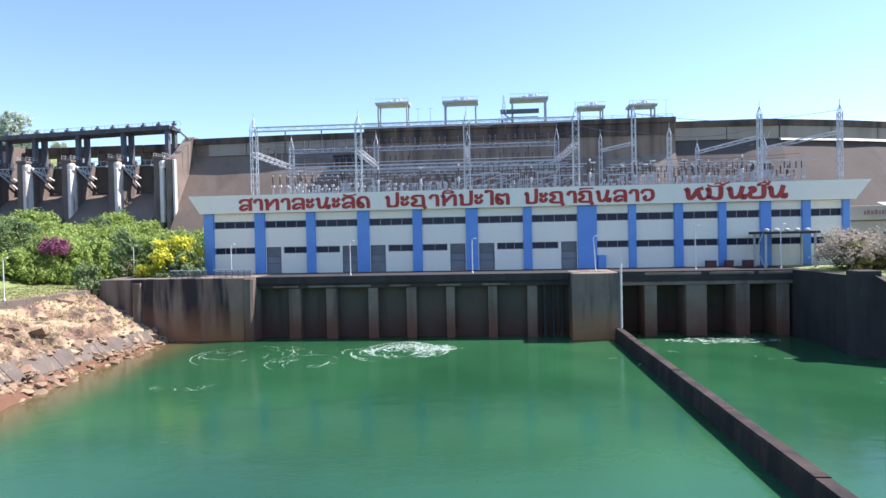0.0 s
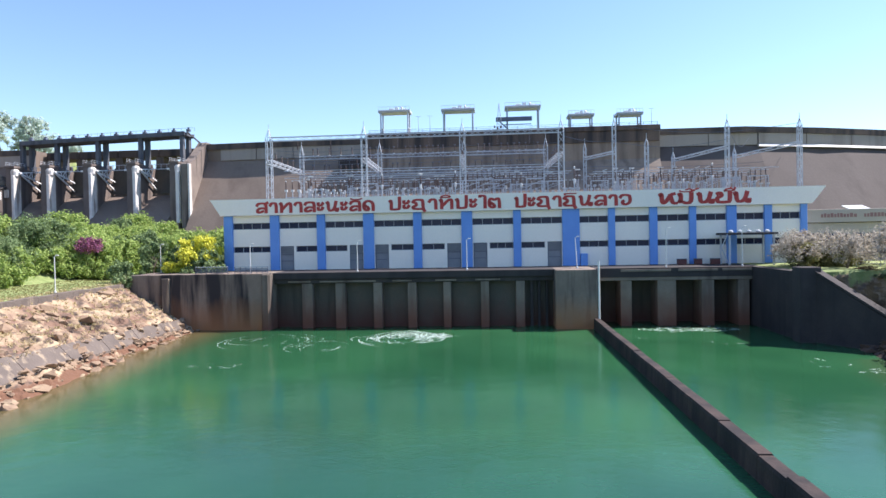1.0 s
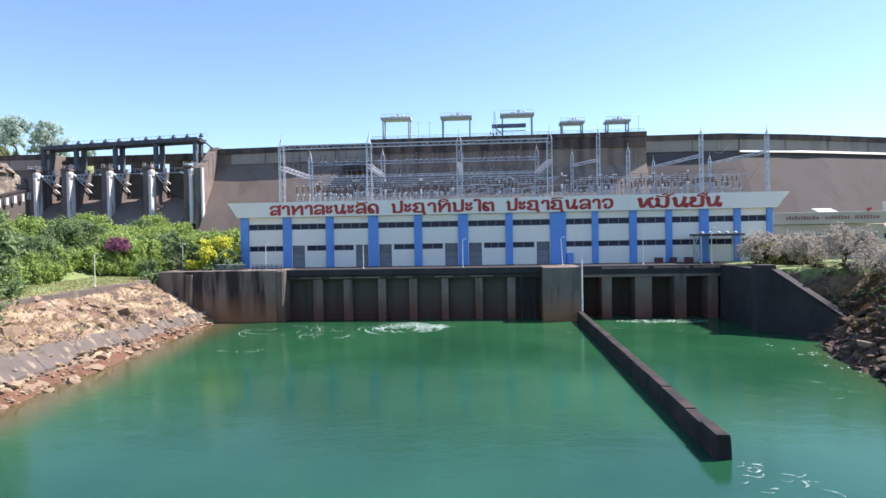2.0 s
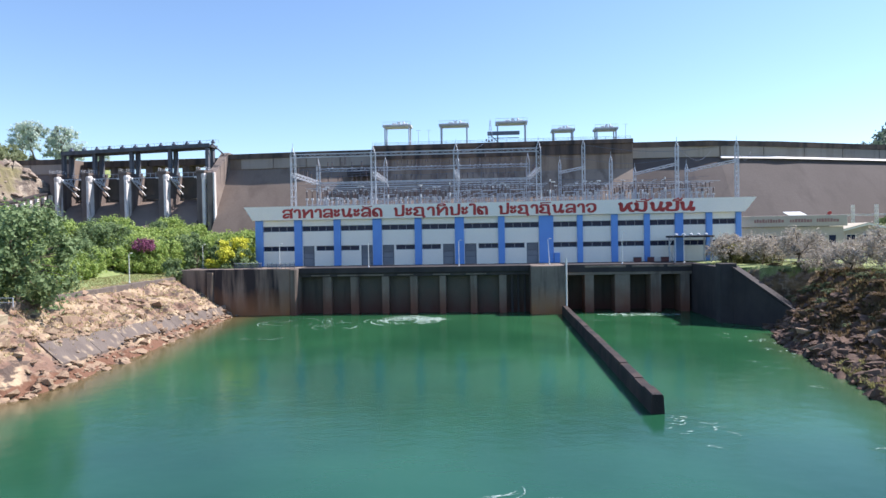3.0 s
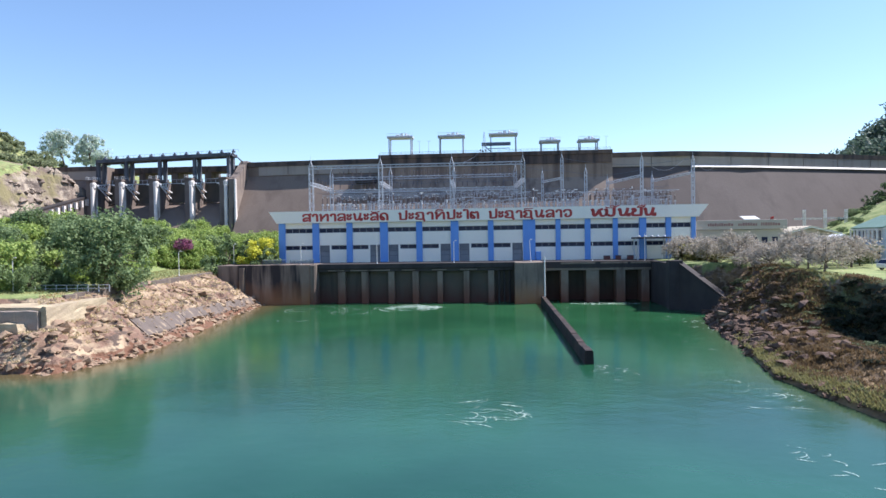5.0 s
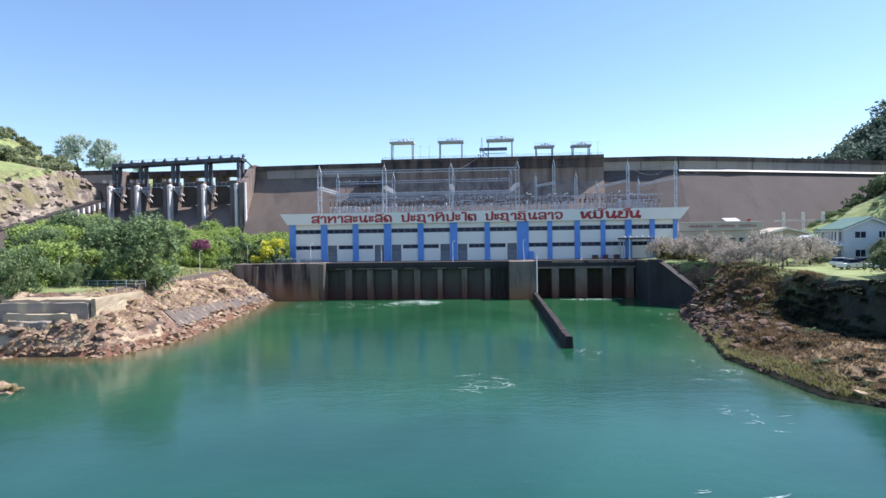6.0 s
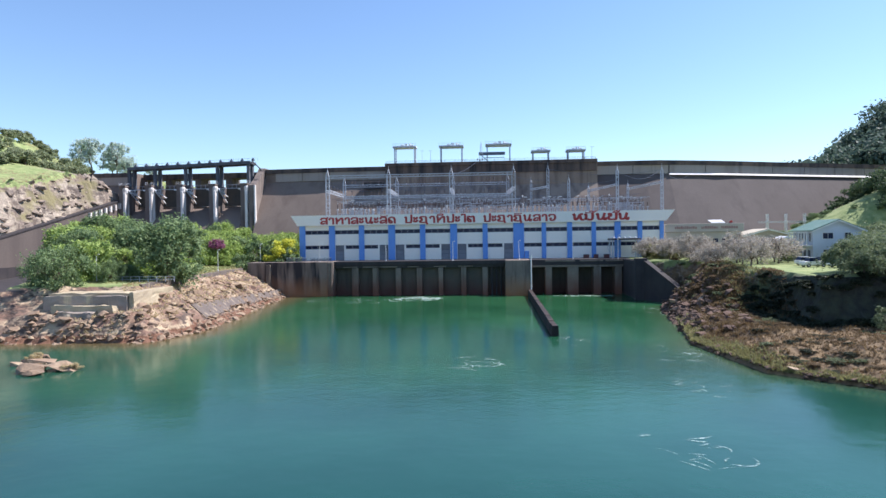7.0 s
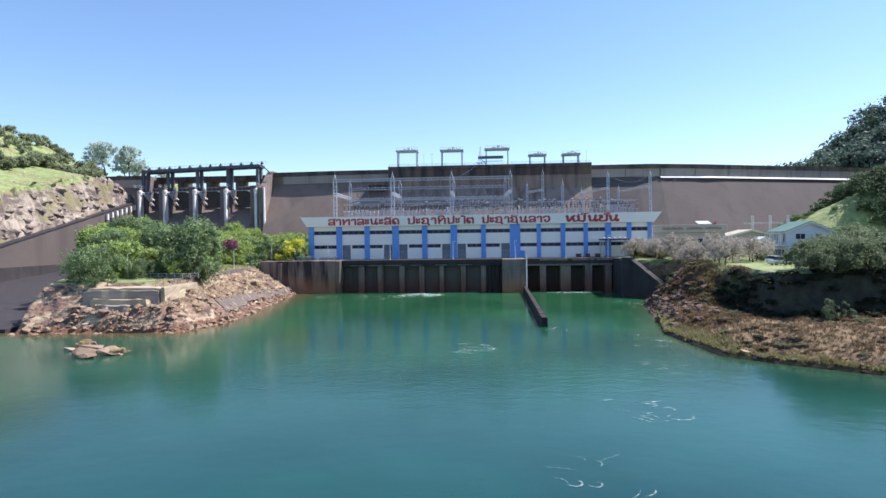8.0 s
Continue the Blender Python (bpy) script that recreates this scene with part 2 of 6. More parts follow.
def ground_mat():
    m, nt, bsdf = nodes_of("bank_ground")
    cover = nt.nodes.new("ShaderNodeVertexColor")
    cover.layer_name = "cover"
    sep = nt.nodes.new("ShaderNodeSeparateColor")
    nt.links.new(cover.outputs[0], sep.inputs[0])
    strata = ramp(nt, noise_at(nt, 0.2, 7, (1, 1, 2.5)), 0.42, 0.62)
    rock = blend(nt, strata, (0.20, 0.12, 0.085), (0.44, 0.335, 0.22))
    cracks = ramp(nt, noise_at(nt, 0.5, 7, (1, 1, 2.6)), 0.40, 0.48)
    rock = blend(nt, cracks, (0.10, 0.07, 0.055), rock)
    grass = blend(nt, ramp(nt, noise_at(nt, 0.4, 6), 0.35, 0.65), (0.17, 0.225, 0.075), (0.31, 0.345, 0.14))
    dry = blend(nt, ramp(nt, noise_at(nt, 0.5, 6), 0.35, 0.65), (0.10, 0.064, 0.036), (0.25, 0.17, 0.085))
    rag = ramp(nt, noise_at(nt, 1.2, 5), 0.3, 0.7)

    def cut(channel):
        s = nt.nodes.new("ShaderNodeMath")
        s.operation = "MULTIPLY_ADD"
        nt.links.new(rag, s.inputs[0])
        s.inputs[1].default_value = 0.6
        nt.links.new(sep.outputs[channel], s.inputs[2])
        return ramp(nt, s.outputs[0], 0.7, 0.95)

    shade = nt.nodes.new("ShaderNodeVertexColor")
    shade.layer_name = "stone"
    joints = ramp(nt, noise_at(nt, 0.16, 8, (1, 1.0, 0.55), 0.75), 0.43, 0.57)
    ledge = ramp(nt, noise_at(nt, 0.24, 8, (0.45, 0.45, 1.9), 0.75), 0.42, 0.49)
    cliff = blend(nt, joints, (0.14, 0.105, 0.085), (0.42, 0.35, 0.27))
    cliff = blend(nt, ledge, (0.11, 0.085, 0.07), cliff)
    weeds = ramp(nt, noise_at(nt, 0.09, 5, (1, 1, 1.6)), 0.50, 0.62)
    cliff = blend(nt, weeds, cliff, (0.22, 0.19, 0.095))
    dull = ramp(nt, noise_at(nt, 0.045, 4), 0.56, 0.7)
    cliff = blend(nt, dull, cliff, (0.16, 0.125, 0.107))
    rock = blend(nt, shade.outputs[0], rock, cliff)
    col = blend(nt, cut("Red"), rock, grass)
    col = blend(nt, cut("Green"), col, dry)
    col = blend(nt, cut("Blue"), col, (0.16, 0.078, 0.046))
    # near-black tone: shade of the steep bank put into the ground colour
    bank_shade = blend(nt, ramp(nt, noise_at(nt, 0.8, 5), 0.35, 0.65), (0.018, 0.018, 0.014), (0.04, 0.045, 0.025))
    col = blend(nt, cover.outputs["Alpha"], col, bank_shade)
    nt.links.new(col, bsdf.inputs["Base Color"])
    bsdf.inputs["Roughness"].default_value = 0.92
    bumped(nt, bsdf, noise_at(nt, 1.3, 8), 0.9, 0.35)
    return m


GROUND = ground_mat()


# ---- mesh helpers ----
def mesh_of(name, bm, material):
    me = bpy.data.meshes.new(name)
    bmesh.ops.recalc_face_normals(bm, faces=bm.faces[:])
    bm.to_mesh(me)
    bm.free()
    me.materials.append(material)
    return me


def part(name, bm, material, parent=None, label=""):
    ob = new(name, mesh_of(name, bm, material))
    if parent:
        ob.parent = parent
    if label:
        ob["label"] = label
    return ob


def thing(name, label, category, group="", at=(0, 0, 0), kind=""):
    ob = new(name)
    ob.location = at
    return tagged(ob, label, category, group, kind)


def box(bm, x0, x1, y0, y1, z0, z1):
    vs = [bm.verts.new((x, y, z)) for x in (x0, x1) for y in (y0, y1) for z in (z0, z1)]
    for f in ((0, 1, 3, 2), (4, 6, 7, 5), (0, 4, 5, 1), (2, 3, 7, 6), (0, 2, 6, 4), (1, 5, 7, 3)):
        bm.faces.new([vs[i] for i in f])
    return bm


def boxm(*v):
    return box(bmesh.new(), *v)


def soft_box(x0, x1, y0, y1, z0, z1, r=0.06):
    bm = boxm(x0, x1, y0, y1, z0, z1)
    bmesh.ops.bevel(bm, geom=bm.edges[:], offset=r, segments=1, affect="EDGES")
    return bm


def extrude(bm, outline, axis, a, b):
    """A prism: the outline in the two other axes, from a to b along axis ('x', 'y' or 'z')."""
    def at(p, q, v):
        return {"x": (v, p, q), "y": (p, v, q), "z": (p, q, v)}[axis]
    lo = [bm.verts.new(at(p, q, a)) for p, q in outline]
    hi = [bm.verts.new(at(p, q, b)) for p, q in outline]
    n = len(outline)
    bm.faces.new(lo), bm.faces.new(hi[::-1])
    for i in range(n):
        bm.faces.new((lo[i], lo[(i + 1) % n], hi[(i + 1) % n], hi[i]))
    return bm


def bar(bm, p, q, w, h=None, sides=4):
    """A straight bar of square (or round) section from p to q."""
    p, q = Vector(p), Vector(q)
    d = (q - p)
    if d.length < 1e-5:
        return bm
    side = d.cross(Vector((0, 0, 1)))
    side = Vector((1, 0, 0)) if side.length < 1e-4 * d.length else side.normalized()
    up = side.cross(d).normalized()
    h = h or w
    ring = [(math.cos(2 * math.pi * (i + 0.5) / sides), math.sin(2 * math.pi * (i + 0.5) / sides)) for i in range(sides)]
    k = 0.7071 if sides == 4 else 0.5
    a = [bm.verts.new(p + side * c * w * k + up * s * h * k) for c, s in ring]
    b = [bm.verts.new(q + side * c * w * k + up * s * h * k) for c, s in ring]
    bm.faces.new(a), bm.faces.new(b[::-1])
    for i in range(sides):
        bm.faces.new((a[i], a[(i + 1) % sides], b[(i + 1) % sides], b[i]))
    return bm


def lathe(bm, profile, centre=(0, 0, 0), n=10):
    """A turned form: profile of (radius, height)."""
    rings = []
    for r, z in profile:
        rings.append([bm.verts.new((centre[0] + r * math.cos(2 * math.pi * i / n), centre[1] + r * math.sin(2 * math.pi * i / n), centre[2] + z)) for i in range(n)])
    for a, b in zip(rings, rings[1:]):
        for i in range(n):
            bm.faces.new((a[i], a[(i + 1) % n], b[(i + 1) % n], b[i]))
    bm.faces.new(rings[0]), bm.faces.new(rings[-1][::-1])
    return bm


def truss(bm, p, q, wide, chord=0.09, lace=0.05, step=1.1):
    """A four-chord lattice from p to q."""
    p, q = Vector(p), Vector(q)
    d = q - p
    side = d.cross(Vector((0, 0, 1)))
    side = Vector((1, 0, 0)) if side.length < 1e-4 * d.length else side.normalized()
    up = side.cross(d).normalized()
    off = [side * a * wide / 2 + up * b * wide / 2 for a, b in ((1, 1), (-1, 1), (-1, -1), (1, -1))]
    for o in off:
        bar(bm, p + o, q + o, chord)
    n = max(2, round(d.length / step))
    for i in range(n):
        a, b = p + d * i / n, p + d * (i + 1) / n
        for j in range(4):
            u, v = off[j], off[(j + 1) % 4]
            if i % 2:
                u, v = v, u
            bar(bm, a + u, b + v, lace)
    return bm


# ---- ground and water ----
def lerp_table(v, table):
    return np.interp(v, [a for a, _ in table], [b for _, b in table])


def smooth(v, a, b):
    s = np.clip((v - a) / (b - a), 0, 1)
    return s * s * (3 - 2 * s)


LEFT_SHORE = [(-95, -52.0), (-88, -50.0), (-80, -47.6), (-62, -49.0), (-50, -50.8), (-30, -52.8), (-14, -54.2), (-7, -54.8), (0, -55)]
RIGHT_SHORE = [(-150, 90.0), (-130, 60.0), (-124, 49.0), (-117, 40.0), (-112, 35.0), (-92, 32.6), (-75, 36.0), (-63, 37.8), (-48, 40.0), (-38, 43.6), (-27, 45.0), (0, 45)]


def dam_line(x):
    """y of the crest's downstream face."""
    return lerp_table(x, [(-400, 74.5), (-88, 74.5), (-60, 72.5), (70, 72.5), (95, 79.5), (180, 112.0), (400, 200.0)])


def revet_line(y):
    """Foot and head of the paved strip on the left bank: distance from the shore, height."""
    s = np.clip((y + 79) / 64, 0, 1)
    return 2.6 - 1.1 * s, 5.7 - 3.4 * s, 2.0 - 1.0 * s, 4.6 - 2.2 * s


def terrain(x, y):
    """Height and cover (grass, dry, wet red) of the ground."""
    n1 = np.array([noise.fractal(Vector((a * 0.09, b * 0.09, 0)), 1.0, 2.0, 5) for a, b in zip(x, y)])
    n2 = np.array([noise.fractal(Vector((a * 0.42, b * 0.42, 7)), 0.9, 2.1, 4) for a, b in zip(x, y)])
    n3 = np.array([noise.noise(Vector((a * 0.3, b * 0.22, 3))) for a, b in zip(x, y)])
    h = np.full_like(x, -5.0)
    grass, dry, red = np.zeros_like(x), np.zeros_like(x), np.zeros_like(x)
    # left promontory
    ls = lerp_table(y, LEFT_SHORE)
    d = np.minimum(ls - x, (y + 91.3 + 4 * smooth(-x, 60, 90)))
    db, dt, zb, zt = revet_line(y)
    rise = np.where(d < 0, np.maximum(-4.0, 0.75 * d), np.where(d < db, zb * d / db, np.where(d < dt, zb + (zt - zb) * (d - db) / (dt - db), zt + (7.8 - zt) * (d - dt) / (12.5 - dt))))
    upper = lerp_table(d, [(12.5, 7.8), (13, 8.2), (17, 8.4), (25, 8.9), (35, 13.0), (46, 16.0), (60, 15.0)])
    rise = np.where(d > 12.5, upper, rise)
    paved = smooth(d, db - 0.6, db) * (1 - smooth(d, dt, dt + 0.6)) * smooth(y, -75, -71)
    rough = smooth(d, -2, 2) * (1 - smooth(d, 11, 13)) * (1 - paved)
    ledges = np.abs(n3) * 1.8 - 0.45
    rise = rise + rough * (1.5 * n1 + 0.5 * np.abs(n2) + ledges - 0.3) - 0.45 * paved + smooth(d, 18, 30) * 0.5 * n1
    q = (rise + 0.5 * n1 + 0.06 * y) / 0.95
    steps = (np.floor(q) + smooth(q - np.floor(q), 0.5, 1.0)) * 0.95 - 0.5 * n1 - 0.06 * y
    rise = rise + 0.8 * rough * (steps - rise)
    edge = lerp_table(y, [(-91, -79.5), (-82, -81.5), (-60, -89), (-40, -95), (-20, -99)])
    chute = smooth(x - edge, -4, 0)
    # chute floor left of it
    floor = lerp_table(y, [(-140, -5), (-100, -4), (-60, 0), (-10, 1.0), (20, 3.0), (40, 7), (64, 12), (90, 12)])
    left = floor * (1 - chute) + rise * chute
    # left cut and hill
    wall_top = 15.2 + (np.clip(y, -60, 75) + 11) * 0.235
    far = np.clip(-151 - x, 0, None)
    brow = lerp_table(y, [(-60, 26), (-1, 33.8), (14, 35.8), (29, 38.6), (42, 42), (54, 42.6), (61, 40), (73, 32)])
    bare = np.clip((far + 1.5 * n1) * 2.5, 0, np.maximum(0, brow - wall_top + 1.0))
    cut = wall_top - 1.0 + bare + smooth(far, 2, 5) * (1 - smooth(far, 7, 10)) * (1.6 * n1 + 2.2 * np.abs(n2) + 2.6 * np.abs(n3) - 1.0)
    q = (cut + 2.0 * n1) / 2.6
    cut = cut + (x < -152) * smooth(brow - cut, 0.3, 1.5) * 0.75 * ((np.floor(q) + smooth(q - np.floor(q), 0.5, 1.0)) * 2.6 - 2.0 * n1 - cut)
    ridge = (0.68 * np.clip(-183 - x, 0, 33) + 1.5 * n1 * smooth(-x, 184, 192)) * lerp_table(y, [(-20, 0.7), (30, 1.0), (66, 1.0), (100, 0.85), (118, 0.6), (140, 0.3), (170, 0)])
    cut = cut + np.clip(far - 7, 0, 26) * lerp_table(y, [(20, 0.27), (60, 0.2), (75, 0.45)]) + ridge
    cut = np.where(y < -30, cut - (-30 - y) * 0.15, cut)
    left = np.where(x < -151, cut, left)
    use = d > -6
    h = np.where(use | ((x < -92) & (y > -100)), np.maximum(h, left), h)
    g = smooth(d, 12.6, 13.2) * smooth(x - edge, -1.5, 0.5)
    terrace = (x < -151) * smooth(cut - brow, -1.2, 0.2) * np.maximum(1 - smooth(y, 44, 54), smooth(-x, 170, 178))
    grass = np.where(x < 0, np.maximum(g, terrace), grass)
    dry = np.where(x < -151, terrace * (0.12 + 0.35 * smooth(n1, -0.3, 0.3)), 0.18 * smooth(n1, 0.0, 0.5) * (x < 0))
    h = np.where((x > -76) & (x < -55) & (y < -83) & (y > -91.2), np.maximum(h, 4.4 * smooth(y, -92, -87.5) + 0.8 * n1 * smooth(y, -91, -88)), h)
    red = np.where(x < 0, (1 - smooth(h, 0.5, 1.6)) * smooth(h, -0.6, 0.1), red)
    # right bank
    rs = lerp_table(y, RIGHT_SHORE)
    e = x - rs + 16 * smooth(y, -28.5, -25.5) * (x > 41.2)
    toe = smooth(-y, 62, 80)
    steep = lerp_table(e, [(-6, -4), (-1, -0.8), (0, 0.2), (3, 2.6), (6, 5.0), (9, 8.0), (11, 9.4), (16, 9.7)])
    fan = lerp_table(e, [(-6, -4), (-1, -0.8), (0, 0.5), (5, 1.6), (12, 2.6), (20, 3.1), (40, 3.8)]) + 1.0 * n1 * smooth(e, 0, 4)
    brink = y + 97.0 + 1.2 * n1
    side_in = x - 50.6 + 0.8 * n1
    fan = fan + (9.6 - fan) * smooth(brink, 2.2, 4.1) * lerp_table(side_in, [(-2.6, 0), (-1.4, 0.3), (0.2, 1)])
    bank = steep * (1 - toe) + fan * toe
    bank = bank + smooth(e, -1, 2) * (1 - smooth(e, 9, 12)) * (1 - 0.7 * toe) * (1.5 * n1 + 1.5 * np.abs(n2) - 0.3)
    hill = np.clip((x - 112 - 0.45 * (y - 60)) * 0.47, 0, 48) * smooth(y, 26, 50) + np.clip((y - 4) * 0.16, 0, 6) * smooth(x, 50, 60)
    bank = bank + hill + smooth(hill, 1, 5) * 1.0 * n1
    right = (e > -6) & (y < 300)
    h = np.where(right, np.maximum(h, bank), h)
    rg = smooth(h, 8.6, 9.4)
    grass = np.where(x > 0, np.where(right, rg, 0), grass)
    dry = np.where((x > 0) & right, (1 - rg) * np.clip(0.62 + 0.4 * toe, 0, 1), dry)
    # where the steep terrace face gets its painted shade
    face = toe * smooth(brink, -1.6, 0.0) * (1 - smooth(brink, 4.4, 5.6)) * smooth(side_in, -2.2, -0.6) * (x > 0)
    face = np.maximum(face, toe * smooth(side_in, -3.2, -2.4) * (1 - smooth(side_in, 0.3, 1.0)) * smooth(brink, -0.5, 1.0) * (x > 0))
    grass, dry = np.maximum(grass, face), dry * (1 - face)
    red = np.where((x > 0) & right, 0.7 * (1 - smooth(h, 0.3, 0.9)) * smooth(h, -0.6, 0.0) * (1 - toe), red)
    # behind the powerhouse and under it
    mid = (x > -66) & (((x < 40.6) & (y > -3)) | ((x < 55) & (y > -0.8)))
    h = np.where(mid, 6.0, h)
    # the valley beyond the dam, and the hills
    behind = y > dam_line(x) + 1.0
    beyond = 30 + 0 * x
    knoll_r = 63 * np.exp(-(((x - 263) / 60) ** 2 + ((y - 205) / 75) ** 2)) + 30 * np.exp(-(((x - 420) / 140) ** 2 + ((y - 160) / 170) ** 2))
    beyond = 18 + knoll_r
    beyond = np.where(x < -150, 44.5 + ridge, beyond)
    beyond = np.maximum(beyond, np.where(x > 176, 44.5, 0))
    h = np.where(behind, beyond, h)
    side = (~behind) & (x > 150)
    h = np.where(side, np.maximum(h, np.minimum(9.7 + np.clip((x - 142) * 0.5, 0, 80) * smooth(y, 20, 78), 44 + knoll_r)), h)
    far_l = (~behind) & (x < -190)
    grass = np.where(behind, 1.0, grass)
    dry = np.where(behind | far_l, 0.1 + 0.4 * smooth(n1, -0.4, 0.3), dry)
    stone = np.maximum((x < -151) * (1.0 - grass), 0.45 * (x > 0))
    # painted shade: full on the terrace face, faint patches on the slope
    shade_mask = np.maximum(face, 0.12 * (1 - toe) * (x > 0) * smooth(e, -1, 1) * (1 - smooth(e, 10, 12)) * smooth(n2, -0.35, 0.1))
    return h, grass, dry, red, shade_mask, stone


def axis(stops):
    """Coordinates along an axis: (from, to, step) in order."""
    out = []
    for a, b, s in stops:
        out += list(np.linspace(a, b, max(1, round((b - a) / s)), endpoint=False))
    return np.array(out + [stops[-1][1]])


def build_ground():
    xs = axis([(-4000, -600, 425), (-600, -310, 30), (-310, -240, 7), (-240, -192, 4), (-192, -168, 1.6), (-168, -152, 0.8), (-152, -100, 2.0), (-100, -86, 1.0), (-86, -46, 0.5), (-46, -44, 1), (-44, 30, 9), (30, 80, 0.8), (80, 110, 3), (110, 330, 5), (330, 600, 24), (600, 4000, 425)])
    ys = axis([(-4000, -400, 450), (-400, -150, 25), (-150, -128, 4), (-128, -94, 0.9), (-94, -8, 0.55), (-8, 0, 0.9), (0, 75, 1.1), (75, 200, 4), (200, 400, 14), (400, 4000, 450)])
    gx, gy = np.meshgrid(xs, ys)
    x, y = gx.ravel(), gy.ravel()
    h, grass, dry, red, bank_shade, stone = terrain(x, y)
    far = (np.abs(x) > 900) | (np.abs(y) > 900)
    h = np.where(far & (y > 0), 12.0, h)
    me = bpy.data.meshes.new("ground")
    nx = len(xs)
    faces = [(j * nx + i, j * nx + i + 1, (j + 1) * nx + i + 1, (j + 1) * nx + i) for j in range(len(ys) - 1) for i in range(nx - 1)]
    me.from_pydata(np.stack([x, y, h], 1).tolist(), [], faces)
    cover = me.color_attributes.new("cover", "FLOAT_COLOR", "POINT")
    cover.data.foreach_set("color", np.stack([grass, dry, red, bank_shade], 1).astype(np.float32).ravel())
    grey = me.color_attributes.new("stone", "FLOAT_COLOR", "POINT")
    grey.data.foreach_set("color", np.stack([stone, stone, stone, np.ones_like(stone)], 1).astype(np.float32).ravel())
    me.materials.append(GROUND)
    for p in me.polygons:
        p.use_smooth = False
    tagged(new("ground", me), "rocky river banks with grass terraces and hills", "ground", kind="structure")


build_ground()


def build_water():
    xs = axis([(-4000, -160, 640), (-160, -100, 10), (-100, -30, 1.5), (-30, 20, 10), (20, 70, 2), (70, 150, 20), (150, 4000, 640)])
    ys = axis([(-4000, -200, 640), (-200, -130, 10), (-130, 0, 1.5), (0, 60, 20)])
    gx, gy = np.meshgrid(xs, ys)
    x, y = gx.ravel(), gy.ravel()
    near = np.hypot(np.maximum(x - lerp_table(y, LEFT_SHORE), 0), np.maximum(-(y + 91.3), 0))
    left = 0.75 * np.clip(1 - smooth(near, 0.0, 9.0), 0, 1)
    right = 0.22 * (1 - smooth(np.abs(lerp_table(y, RIGHT_SHORE) - x), 0.0, 6.0)) * (y > -128) * (y < -40)
    me = bpy.data.meshes.new("water")
    nx = len(xs)
    me.from_pydata(np.stack([x, y, 0 * x], 1).tolist(), [], [(j * nx + i, j * nx + i + 1, (j + 1) * nx + i + 1, (j + 1) * nx + i) for j in range(len(ys) - 1) for i in range(nx - 1)])
    tint = me.color_attributes.new("shallow", "FLOAT_COLOR", "POINT")
    v = np.maximum(left, right)
    tint.data.foreach_set("color", np.stack([v, v, v, np.ones_like(v)], 1).astype(np.float32).ravel())
    me.materials.append(WATER)
    tagged(new("water", me), "calm green river water below the powerhouse", "water", kind="structure")


build_water()


# ---- dam ----
def dam_stretch(name, x0, x1, steps, material, top=45.5, out=0.0, ledge_z=40.4, batter=0.72, low=4.0, label=""):
    """A length of dam that follows the crest line: upright head, sloping face."""
    bm = bmesh.new()
    rings = []
    for i in range(steps + 1):
        x = x0 + (x1 - x0) * i / steps
        y = float(dam_line(x)) - out
        prof = [(y + 9, top), (y, top), (y, ledge_z), (y - 0.0 - (ledge_z - low) * batter, low), (y + 9, low)]
        rings.append([bm.verts.new((x, a, b)) for a, b in prof])
    for r, s in zip(rings, rings[1:]):
        for i in range(5):
            bm.faces.new((r[i], r[(i + 1) % 5], s[(i + 1) % 5], s[i]))
    bm.faces.new(rings[0]), bm.faces.new(rings[-1][::-1])
    return part(name, bm, material, None, label)


